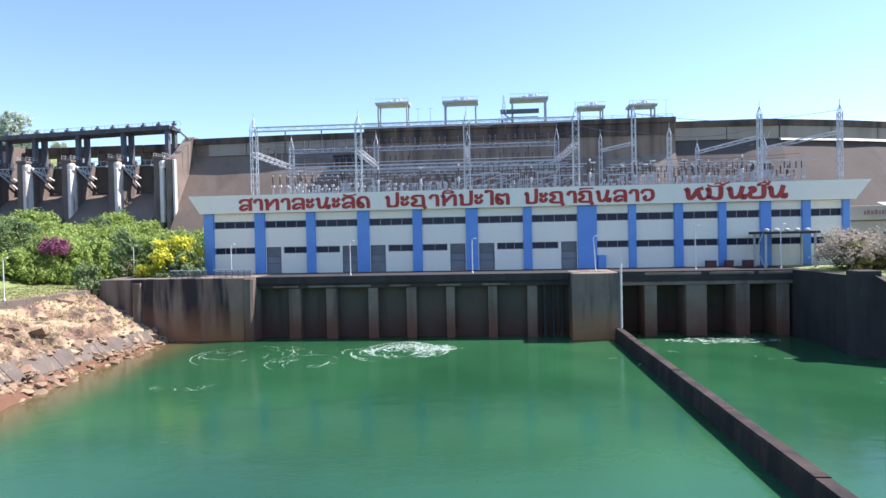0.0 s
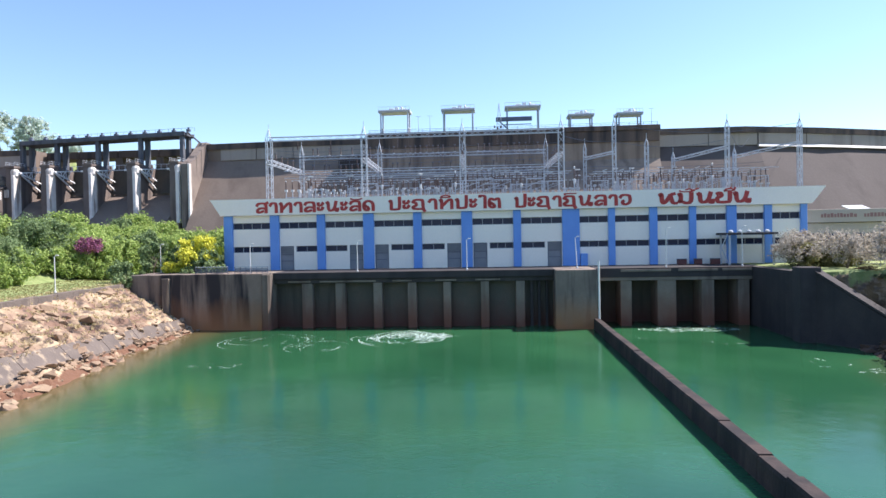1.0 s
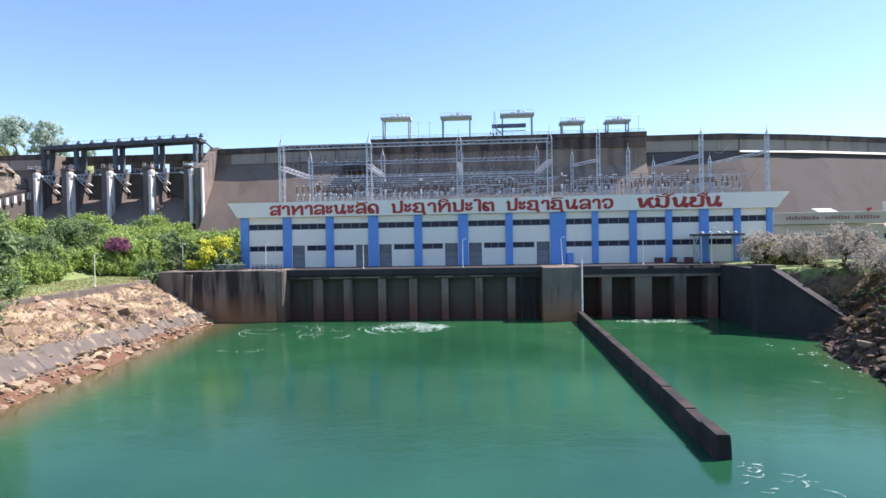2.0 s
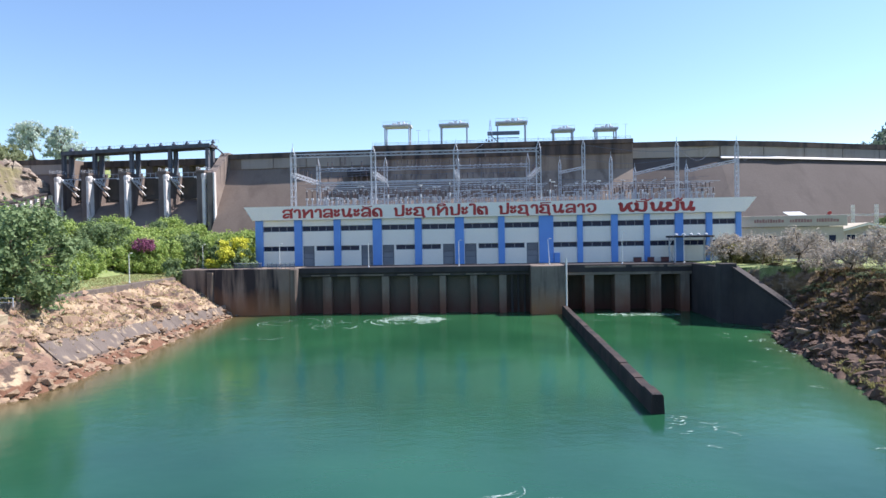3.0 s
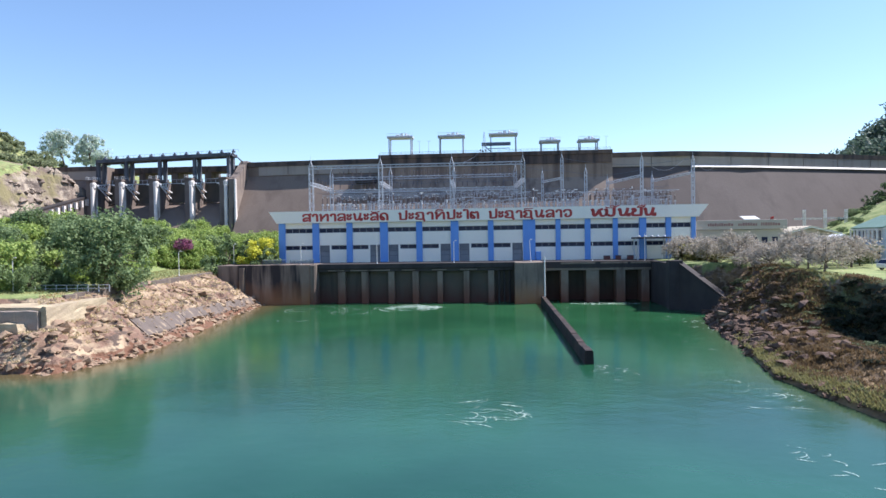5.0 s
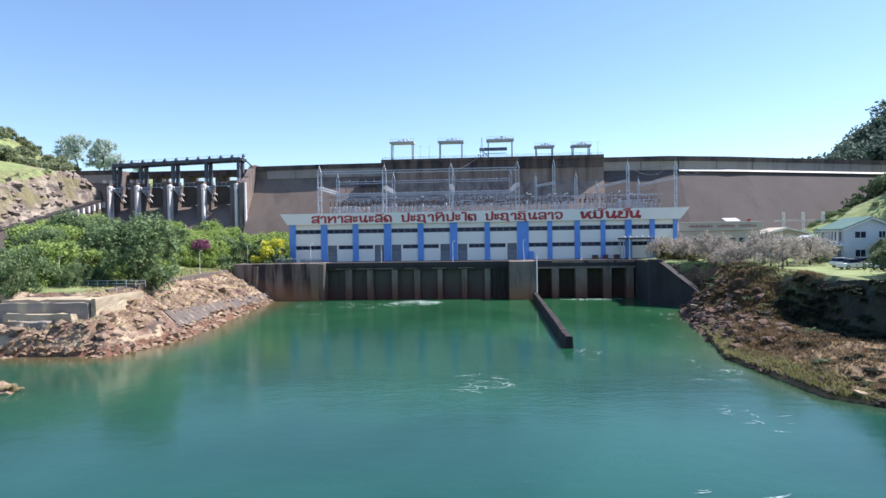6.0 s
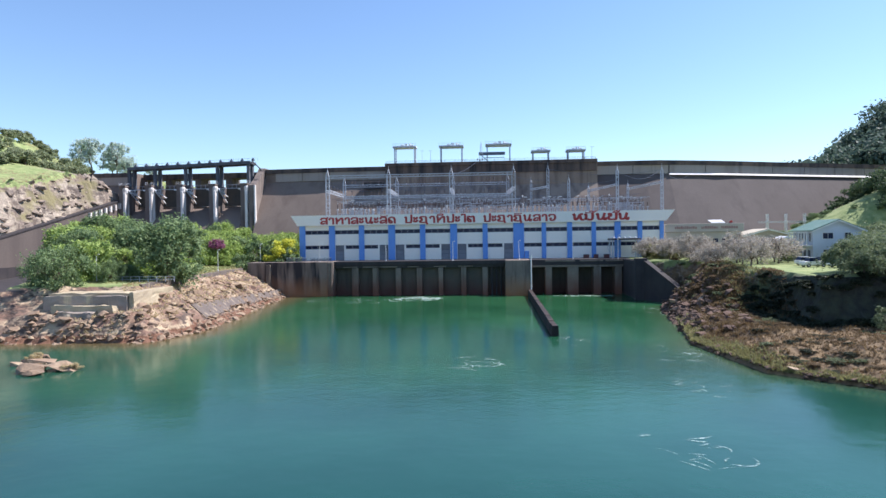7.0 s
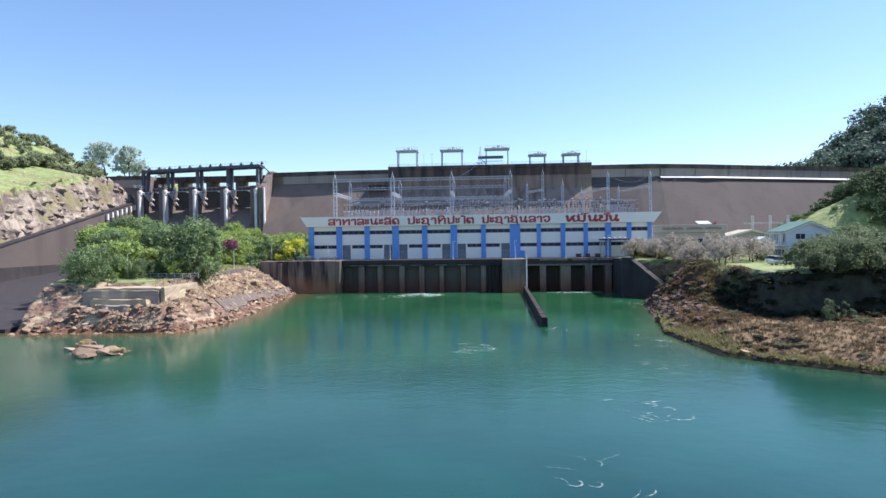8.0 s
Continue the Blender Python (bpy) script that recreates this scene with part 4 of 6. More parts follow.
def leaf_mesh(name, rng, clumps, per, size, material, spread=0.34, droop=0.2, flat=1.0):
    """Many small bent leaves gathered round clump centres (x, y, z, radius)."""
    c = np.repeat(np.array(clumps, float), per, axis=0)
    n = len(c)
    u = rng.normal(0, 1, (n, 3))
    u /= np.linalg.norm(u, axis=1, keepdims=True)
    at = c[:, :3] + u * (c[:, 3] * (0.12 + 1.25 * rng.random(n)))[:, None] * np.array((1, 1, flat))
    up = u + rng.normal(0, 0.55, (n, 3)) + np.array((0, 0, 0.35))
    up /= np.linalg.norm(up, axis=1, keepdims=True)
    a = np.cross(up, rng.normal(0, 1, (n, 3)))
    a /= np.maximum(1e-6, np.linalg.norm(a, axis=1, keepdims=True))
    b = np.cross(up, a)
    s = (size * (0.6 + 0.8 * rng.random(n)))[:, None]
    verts = np.stack([at - a * s, at + b * s * 0.5 - up * s * droop, at + a * s, at - b * s * 0.5 - up * s * droop], 1).reshape(-1, 3).tolist()
    k = np.arange(n)[:, None] * 4
    faces = np.concatenate([k + np.array((0, 1, 3)), k + np.array((1, 2, 3))], 0).tolist()
    me = bpy.data.meshes.new(name)
    me.from_pydata(verts, [], faces)
    me.materials.append(material)
    return me


def branch_mesh(name, rng, height, fork, radius, tips):
    """A tapered trunk that forks at a height into limbs that reach the clumps."""
    bm = bmesh.new()
    lean = rng.normal(0, 0.04, 2) * height
    top = Vector((lean[0], lean[1], fork))
    mid = Vector((lean[0] * 0.4, lean[1] * 0.4, fork * 0.5))
    taper(bm, (0, 0, -0.6), mid, radius * 1.25, radius)
    taper(bm, mid, top, radius, radius * 0.8)
    for x, y, z, r in tips:
        tip = Vector((x, y, z))
        knee = top.lerp(tip, 0.5) + Vector((0, 0, 0.08 * height))
        taper(bm, top, knee, radius * 0.55, radius * 0.3)
        taper(bm, knee, tip, radius * 0.3, radius * 0.1)
    return mesh_of(name, bm, BARK)


def taper(bm, p, q, r0, r1, n=6):
    p, q = Vector(p), Vector(q)
    d = (q - p).normalized()
    side = d.cross(Vector((0.3, 0.9, 0.1))).normalized()
    up = side.cross(d)
    a = [bm.verts.new(p + (side * math.cos(t) + up * math.sin(t)) * r0) for t in [2 * math.pi * i / n for i in range(n)]]
    b = [bm.verts.new(q + (side * math.cos(t) + up * math.sin(t)) * r1) for t in [2 * math.pi * i / n for i in range(n)]]
    bm.faces.new(a), bm.faces.new(b[::-1])
    for i in range(n):
        bm.faces.new((a[i], a[(i + 1) % n], b[(i + 1) % n], b[i]))


def make_plant(name, label, category, group, seed, height, width, fork, clumps, per, size, leaf, low=0.3, radius=0.16, shape=1.0):
    """One plant at the origin: trunk with limbs, and a crown of leaves."""
    rng = np.random.default_rng(seed)
    pts = []
    for _ in range(clumps):
        a, q = rng.random() * 2 * math.pi, math.sqrt(rng.random())
        z = low + (1 - low) * rng.random() ** 0.8
        reach = math.sqrt(max(0.05, 1 - ((z - 0.55) / 0.55) ** 2)) if shape else 1
        r = width / 2 * q * reach * (0.8 + 0.3 * rng.random())
        pts.append((r * math.cos(a), r * math.sin(a), z * height * (0.92 + 0.1 * rng.random()) - 0.1 * width, width * (0.045 + 0.11 * rng.random() ** 1.6)))
    pts = [(x, y, max(z, 0.25 * r), r) for x, y, z, r in pts]
    ob = thing(name, label, category, group)
    trunk = new("trunk", branch_mesh("trunk", rng, height, fork, radius, pts[:max(4, clumps // 3)]))
    trunk.parent = ob
    crown = new("crown", leaf_mesh("crown", rng, pts, per, size, leaf))
    crown.parent = ob
    return ob


def spot(x, y, scale=1.0, tall=1.0, turn=None, sink=0.1, z=None):
    r = random.random() * 6.28 if turn is None else turn
    return Matrix.LocRotScale((x, y, (ground_z(x, y) if z is None else z) - sink), Euler((0, 0, r)), (scale, scale, scale * tall))


def sow(kinds, spots):
    """Each spot gets a kind in turn; the first of a kind is the original itself."""
    used = set()
    for i, m in enumerate(spots):
        ob = kinds[i % len(kinds)]
        if ob.name in used:
            copy_thing(ob, m)
        else:
            ob.matrix_basis = m
            used.add(ob.name)


random.seed(11)
GREEN = "dense bright green leafy shrub on the grassy bank"
shrubs = [make_plant("shrub", GREEN, "shrub", "shrubs on the bank", 20 + i, 6.5, 8.4, 1.2, 90, 62, (0.26, 0.29, 0.24, 0.28)[i], (LEAF_B, LEAF_A, LEAF_B, LEAF_B)[i], 0.05, 0.12) for i in range(4)]
spots = []
for k in range(1500):
    x, y = random.uniform(-99, -67), random.uniform(-70, 48)
    edge = float(lerp_table(y, LEFT_SHORE)) - x
    if edge < (21 if y < -40 else 26 if y < -6 else 20) + 2.5 * math.sin(y * 0.3):
        continue
    if x < -80 - (y + 70) * 0.68 or any((x - m.translation.x) ** 2 + (y - m.translation.y) ** 2 < 12 for m in spots):
        continue
    s = random.uniform(0.65, 1.1) * (0.62 if edge < 22 else 1.0)
    spots.append(spot(x, y, s, random.uniform(0.85, 1.15), z=ground_z(x, y)))
    if len(spots) > 150:
        break
for k in range(70):
    x, y = random.uniform(-99, -68), random.uniform(12, 58)
    spots.append(spot(x, y, random.uniform(0.75, 1.1), random.uniform(0.85, 1.25) if x < -80 else random.uniform(1.2, 1.6)))
sow(shrubs, spots)

trees = [make_plant("tree", "broad dark green leafy tree on the bank", "tree", "trees on the bank", 40 + i, 14.0, 15.0, 3.4, 120, 95, 0.34, LEAF_A, 0.12, 0.32) for i in range(2)]
sow(trees, [spot(-61.8, -63.5, 0.98, 1.0), spot(-76, -52, 0.8), spot(-80, -64, 0.62), spot(-90, -30, 0.8), spot(-86, -8, 0.72), spot(-80, -26, 0.62, 1.1), spot(-86, -48, 0.75)])
feather = [make_plant("feathery_tree", "low feathery green tree with pale stems", "tree", "trees on the bank", 51, 7.5, 11.0, 1.2, 80, 80, 0.2, LEAF_A, 0.05, 0.12)]
sow(feather, [spot(-73.5, -80.0, 1.0, 1.1), spot(-78, -78, 0.7, 1.0), spot(-69, -72, 0.55)])
slim = [make_plant("slim_tree", "slender tree with drooping dark foliage", "tree", "", 55, 11.5, 5.5, 3.5, 26, 110, 0.32, LEAF_A, 0.2, 0.12)]
sow(slim, [spot(-67.0, -3.0, 1.0), spot(-64.8, 3.0, 0.95, 1.0), spot(-69.5, 1.0, 0.8)])
yellow = [make_plant("yellow_shrub", "golden yellow flowering shrub beside the abutment", "shrub", "", 57, 4.6, 7.0, 1.6, 56, 70, 0.24, LEAF_Y, 0.35, 0.12)]
sow(yellow, [spot(-57.6, -4.2, 1.25, 1.25, z=9.9), spot(-61.6, -6.5, 0.5, 0.8, z=9.2)])
bouga = [make_plant("bougainvillea", "magenta flowering bougainvillea bush among green shrubs", "shrub", "", 59, 3.2, 5.6, 0.8, 56, 70, 0.2, LEAF_P, 0.15, 0.1)]
sow(bouga, [spot(-77.0, -7.5, 0.92, 0.95, z=14.2)])
hedge = [make_plant("clipped_bush", "rounded dark green bush by the wall", "shrub", "", 61, 3.4, 5.0, 0.6, 24, 130, 0.24, LEAF_A, 0.05, 0.1)]
sow(hedge, [spot(-54.8, -5.0, 1.15, 1.15, z=9.6), spot(-57.2, -7.2, 0.85, 0.7, z=9.6), spot(-67.5, -12, 0.9, 1.0), spot(-61.0, -1.5, 1.0, 1.0, z=9.6)])

# right terrace: grey half-bare trees, green trees, slope bushes
grey = [make_plant("bare_tree", "small half-bare grey tree with twisted trunk on the terrace", "tree", "bare trees on the terrace", 70 + i, 5.6, 7.0, 1.5, 60, 55, 0.15, LEAF_G, 0.35, 0.15) for i in range(3)]
spots = []
for x, y in ((50, -10), (55, -12), (60, -11), (44, -16), (48, -21), (51.5, -27), (54, -33), (53.5, -40), (55.5, -46), (54, -53), (61, -29), (62, -38), (47, -11), (58, -19), (52, -15), (57, -24), (46, -13), (52.5, -62), (66, -33), (64.5, -45), (67.5, -40), (62.5, -51), (58.5, -42), (57.8, -53)):
    spots.append(spot(x + random.uniform(-0.5, 0.5), y, random.uniform(0.95, 1.15), random.uniform(0.9, 1.05)))
sow(grey, spots)
leafy_bush = [make_plant("leafy_bush", "yellowish green bush beside the powerhouse", "shrub", "bushes by the powerhouse", 77, 5.0, 6.5, 0.9, 70, 70, 0.2, LEAF_E, 0.05, 0.1)]
sow(leafy_bush, [spot(45.2, -15.4, 0.95, 0.9), spot(49.4, -16.6, 0.9, 0.9), spot(55.5, -8.0, 1.0, 1.0), spot(48.5, -13.5, 0.8, 0.9)])
olive = [make_plant("terrace_tree", "rounded green tree beside the car park", "tree", "trees by the car park", 80 + i, 6.4, 10.0, 2.4, 96, 90, 0.21, LEAF_O, 0.42, 0.16) for i in range(2)]
sow(olive, [spot(x, y, k * 1.0, 0.98) for x, y, k in ((58.8, -84.5, 0.9), (61.0, -88.5, 0.95), (55.6, -93.4, 0.78), (61.0, -92.6, 1.0), (61.6, -86.5, 1.05), (64.5, -80.0, 1.1), (66.0, -90.0, 1.1), (70.5, -77.5, 1.25), (73, -89, 1.2), (75.5, -82, 1.25), (70.5, -90.5, 1.1), (80, -86, 1.3), (69.5, -72, 1.0), (75, -66, 1.15), (84, -78, 1.3), (90, -88, 1.4), (93, -28, 1.35), (97, -24, 1.5), (80.5, -46, 0.95), (85.5, -44, 1.15), (90, -40, 1.3), (102, -16, 1.5), (80, -75, 1.1), (104, 20, 0.9), (112, 10, 1.0), (66.5, -46, 0.5), (70, -40, 0.45))])
spots = []
while len(spots) < 46:
    x, y = random.uniform(94, 140), random.uniform(-8, 62)
    if all((x - m.translation.x) ** 2 + (y - m.translation.y) ** 2 > 14 for m in spots):
        spots.append(spot(x, y, random.uniform(0.42, 0.8), random.uniform(0.7, 1.0)))
hillside = [make_plant("hill_bush", "green bush on the grassy hillside", "shrub", "bushes on the hillside", 97, 5.0, 8.0, 0.8, 60, 60, 0.24, LEAF_A, 0.05, 0.12)]
sow(hillside, spots)
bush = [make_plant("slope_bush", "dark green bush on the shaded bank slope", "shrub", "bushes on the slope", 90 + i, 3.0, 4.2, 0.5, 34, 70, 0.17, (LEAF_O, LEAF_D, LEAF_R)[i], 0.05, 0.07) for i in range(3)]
spots = []
for k in range(1500):
    y = random.uniform(-93, -24)
    x = float(lerp_table(y, RIGHT_SHORE)) + random.uniform(3.0, 12.5)
    if x < 43.5 or any((x - m.translation.x) ** 2 + (y - m.translation.y) ** 2 < 2.6 for m in spots):
        continue
    spots.append(spot(x, y, random.uniform(0.45, 0.95), random.uniform(0.45, 0.85)))
    if len(spots) > 185:
        break
for k in range(70):
    y = random.uniform(-124, -98)
    spots.append(spot(float(lerp_table(y, RIGHT_SHORE)) + random.uniform(1.5, 32), y, random.uniform(0.3, 0.75), random.uniform(0.3, 0.55)))
sow(bush, spots)
pale_bush = [make_plant("pale_bush", "pale green leafy bush on the fan below the terrace edge", "shrub", "", 93, 3.4, 4.4, 0.7, 30, 55, 0.2, LEAF_O, 0.1, 0.09)]
sow(pale_bush, [spot(55.4, -99.0, 0.9, 1.1), spot(57.4, -99.2, 0.6, 0.8)])


hang = []
random.seed(17)
for k in range(1500):
    x, y = (random.uniform(50.4, 92), -97.4 + random.uniform(0, 4.2)) if k % 3 else (random.uniform(46.8, 50.8), random.uniform(-96, -72))
    if any((x - m.translation.x) ** 2 + (y - m.translation.y) ** 2 < 1.15 for m in hang):
        continue
    hang.append(spot(x, y, random.uniform(0.55, 0.85), random.uniform(0.55, 0.85)))
    if len(hang) > 230:
        break
# bushes with near-black leaves paint the face's shade
shade = [make_plant("bank_bush", "hanging bush on the steep terrace edge, shade put into its leaf colour", "shrub", "bushes on the steep edge", 95, 3.0, 4.2, 0.5, 36, 32, 0.32, LEAF_K, 0.05, 0.07)]
random.seed(23)
for k in range(36):
    y = random.uniform(-122, -84)
    hang.append(spot(float(lerp_table(y, RIGHT_SHORE)) + random.uniform(2.5, 14), y, random.uniform(0.3, 0.6), random.uniform(0.3, 0.6)))
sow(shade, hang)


def tufts(name, label, area, count, size, material, seed):
    """Loose grass tufts strewn over an area (a function that gives x, y)."""
    rng = np.random.default_rng(seed)
    xy = np.array([area(rng) for _ in range(count)])
    z = terrain(xy[:, 0], xy[:, 1])[0]
    keep = z > 0.15
    base = np.repeat(np.column_stack([xy, z])[keep], 7, axis=0)
    n = len(base)
    t = rng.random(n) * 6.28
    d = np.stack([np.cos(t), np.sin(t), np.zeros(n)], 1)
    s = (size * (0.5 + rng.random(n)))[:, None]
    base[:, :2] += rng.normal(0, size * 0.5, (n, 2))
    base[:, 2] -= 0.05
    w = np.stack([-d[:, 1], d[:, 0], d[:, 2]], 1) * s * 0.22
    verts = np.stack([base - w, base + w, base + d * s * 0.7 + np.array((0, 0, 1)) * s], 1).reshape(-1, 3).tolist()
    faces = (np.arange(n)[:, None] * 3 + np.array((0, 1, 2))).tolist()
    me = bpy.data.meshes.new(name)
    me.from_pydata(verts, [], faces)
    me.materials.append(material)
    tagged(new(name, me), label, "grass", kind="stuff")


def fan_area(rng):
    y = -rng.uniform(70, 128)
    return float(lerp_table(y, RIGHT_SHORE)) + rng.uniform(0.3, 16 if y > -97 else 42), y


def rock_area(rng):
    y = -rng.uniform(8, 91)
    return float(lerp_table(y, LEFT_SHORE)) - rng.uniform(4, 15), y


def lawn_area(rng):
    y = -rng.uniform(2, 75)
    return float(lerp_table(y, LEFT_SHORE)) - rng.uniform(14, 24), y


tufts("dry_grass", "dry brown grass tufts on the bank fan", fan_area, 9500, 0.24, LEAF_R, 5)
tufts("straw_grass", "straw-coloured grass between the rocks", rock_area, 2000, 0.3, STRAW_L, 6)
def slope_area(rng):
    y = -rng.uniform(34, 92)
    return float(lerp_table(y, RIGHT_SHORE)) + rng.uniform(2.5, 12), y


tufts("slope_grass", "dry grass and weeds on the stony slope", slope_area, 6500, 0.36, LEAF_R, 15)
tufts("slope_brush", "dry brown brush matted over the stony slope", slope_area, 2600, 0.42, LEAF_R, 18)
tufts("fan_brush", "tall clumps of dry weeds on the bank fan", fan_area, 2400, 0.34, LEAF_R, 19)
tufts("slope_weeds", "green weeds along the top of the slope", lambda r: (lambda y: (float(lerp_table(y, RIGHT_SHORE)) + r.uniform(7.5, 14), y))(-r.uniform(30, 90)), 1500, 0.36, LEAF_E, 16)


def fringe_area(rng):
    y = -rng.uniform(66, 126)
    return float(lerp_table(y, RIGHT_SHORE)) + abs(rng.normal(0.2, 1.1)), y


tufts("fringe_grass", "green grass fringe along the waterline of the fan", fringe_area, 2600, 0.34, LEAF_E, 8)
tufts("lawn_grass", "rough green grass along the bank top", lawn_area, 5200, 0.16, LEAF_E, 7)


def forest(name, label, region, count, crown, material, seed, per=300, size=0.8):
    rng = np.random.default_rng(seed)
    xy = np.array([region(rng) for _ in range(count)])
    z = terrain(xy[:, 0], xy[:, 1])[0]
    clumps = []
    for (x, y), h in zip(xy, z):
        s = crown * rng.uniform(0.7, 1.3)
        for k in range(4):
            clumps.append((x + rng.normal(0, s * 0.45), y + rng.normal(0, s * 0.45), h + s * rng.uniform(0.6, 1.5), s * 0.45))
    me = leaf_mesh(name, rng, clumps, per // 4, size, material)
    tagged(new(name, me), label, "forest", kind="stuff")


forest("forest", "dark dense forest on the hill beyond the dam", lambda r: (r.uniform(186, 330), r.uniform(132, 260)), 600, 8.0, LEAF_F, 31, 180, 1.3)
forest("hill_scrub", "scrub and small trees on the grassy hillside", lambda r: (-189 - 40 * r.random() ** 1.3, r.uniform(34, 135)), 60, 1.9, LEAF_M, 32, 240, 0.45)
forest("abutment_scrub", "sunlit scrub on the abutment slope", lambda r: (140 + 80 * r.random() ** 0.8, r.uniform(36, 92)), 330, 3.0, LEAF_D, 33, 120, 0.6)
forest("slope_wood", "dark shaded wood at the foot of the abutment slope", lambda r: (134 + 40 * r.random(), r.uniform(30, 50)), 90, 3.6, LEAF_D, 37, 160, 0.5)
forest("hill_hedge", "clipped hedge and low scrub along the grassy slope", lambda r: (lambda k: (118 + 44 * k, 62 + r.normal(0, 1.2)))(r.random()), 110, 1.0, LEAF_D, 35, 120, 0.3)
tall = [make_plant("tall_tree", "tall tree with open layered crown, haze put into its leaf colour", "tree", "tall trees beyond the dam", 100 + i, 21.0, 14.0, 9.0, 64, 60, 0.5, LEAF_H, 0.42, 0.35) for i in range(2)]
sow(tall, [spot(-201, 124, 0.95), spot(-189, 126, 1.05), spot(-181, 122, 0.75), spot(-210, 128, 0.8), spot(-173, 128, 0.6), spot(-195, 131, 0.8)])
terr = [make_plant("hill_tree", "spreading green tree on the grassy terrace", "tree", "terrace trees", 110, 8.0, 11.0, 2.2, 36, 50, 0.6, LEAF_M, 0.3, 0.22)]
sow(terr, [spot(-181 + random.uniform(-3, 2), 26 + 3.4 * k, random.uniform(0.6, 0.95)) for k in range(18)] + [spot(random.uniform(-212, -190), random.uniform(50, 125), random.uniform(0.4, 0.7)) for k in range(12)] + [spot(-216 + random.uniform(-2, 2), 58 + 6 * k, random.uniform(0.45, 0.7)) for k in range(10)])


# ---- rocks ----
def rock_mesh(seed):
    """An angular broken stone."""
    bm = bmesh.new()
    rng = random.Random(seed)
    for _ in range(15):
        v = Vector((rng.gauss(0, 1), rng.gauss(0, 1), rng.gauss(0, 0.8))).normalized() * rng.uniform(0.75, 1.15)
        bm.verts.new((v.x, v.y * 0.85, v.z * 0.7))
    hull = bmesh.ops.convex_hull(bm, input=bm.verts[:])
    bmesh.ops.delete(bm, geom=[g for g in set(hull["geom_interior"] + hull["geom_unused"]) if isinstance(g, bmesh.types.BMVert)], context="VERTS")
    return mesh_of("rock", bm, BOULDER)


ROCKS = [rock_mesh(s) for s in range(6)]


def scatter_rocks(name, label, spots, material=None):
    """Boulders too many to count, joined into one mesh."""
    verts, faces = [], []
    for i, (x, y, z, s) in enumerate(spots):
        me = ROCKS[i % 6]
        m = Matrix.LocRotScale((x, y, z), Euler((random.uniform(-0.4, 0.4), random.uniform(-0.4, 0.4), random.uniform(0, 6.3))), (s * random.uniform(0.8, 1.4), s, s * random.uniform(0.6, 1.0)))
        k = len(verts)
        verts += [tuple(m @ v.co) for v in me.vertices]
        faces += [tuple(k + j for j in p.vertices) for p in me.polygons]
    me = bpy.data.meshes.new(name)
    me.from_pydata(verts, [], faces)
    me.materials.append(material or BOULDER)
    tagged(new(name, me), label, "rocks", kind="stuff")


random.seed(5)
spots = []
for k in range(420):
    y = random.uniform(-91, -9)
    d = abs(random.gauss(0, 2.2)) - 0.4
    x = float(lerp_table(y, LEFT_SHORE)) - d
    s = random.choice((0.2, 0.25, 0.3, 0.4, 0.5, 0.9))
    spots.append((x, y, max(ground_z(x, y), -0.15) + 0.1 * s, s))
for k in range(190):
    x = random.uniform(-80, -52)
    y = -91.2 + random.uniform(-0.8, 3.5) - 3 * float(smooth(np.array([-x]), 60, 90)[0])
    s = random.choice((0.2, 0.25, 0.3, 0.4, 0.55, 0.8))
    spots.append((x, y, max(ground_z(x, y), -0.15), s))
for k in range(150):
    y = random.uniform(-72, -14)
    db, dt, zb, zt = [float(v) for v in revet_line(np.array(y))]
    d = random.choice((db - 0.3, dt + 0.4)) + random.gauss(0, 0.35)
    x = float(lerp_table(y, LEFT_SHORE)) - d
    spots.append((x, y, ground_z(x, y) + 0.15, random.choice((0.2, 0.3, 0.4, 0.6))))
for k in range(110):
    x, y = random.uniform(-73, -52), random.uniform(-89.5, -72)
    if x < -57 and y > -86:
        continue
    spots.append((x, y, ground_z(x, y) + 0.1, random.choice((0.25, 0.35, 0.5, 0.7, 0.9))))
for k in range(170):
    y = random.uniform(-86, -14)
    x = float(lerp_table(y, LEFT_SHORE)) - random.uniform(5.5, 12.3)
    if x < -56.5 and y < -71:
        continue
    s = random.choice((0.25, 0.3, 0.4, 0.6, 1.0, 1.5))
    spots.append((x, y, ground_z(x, y) - 0.25 * s, s))
scatter_rocks("shore_rocks", "tumbled reddish-brown rocks along the waterline", spots)
spots = []
for k in range(950):
    y = random.uniform(-80, -30)
    d = abs(random.gauss(0, 4.2)) - 0.5
    x = float(lerp_table(y, RIGHT_SHORE)) + d
    s = random.choice((0.25, 0.3, 0.4, 0.5, 0.65, 1.0))
    spots.append((x, y, max(ground_z(x, y), -0.1) + 0.1 * s, s))
for k in range(160):
    y = random.uniform(-124, -78)
    x = float(lerp_table(y, RIGHT_SHORE)) + random.uniform(-0.3, 1.2)
    s = random.uniform(0.2, 0.6)
    spots.append((x, y, max(ground_z(x, y), -0.1), s))
big = []
for k in range(210):
    y = random.uniform(-92, -34)
    x = float(lerp_table(y, RIGHT_SHORE)) + random.uniform(1.0, 9.5)
    s = random.choice((0.3, 0.4, 0.5, 0.7, 1.0))
    big.append((x, y, ground_z(x, y) + 0.25 * s, s))
scatter_rocks("slope_rocks", "brown broken stones strewn over the slope", big, RIPRAP)
scatter_rocks("riprap", "dark brown broken rocks on the shaded bank", spots, RIPRAP)
random.seed(8)
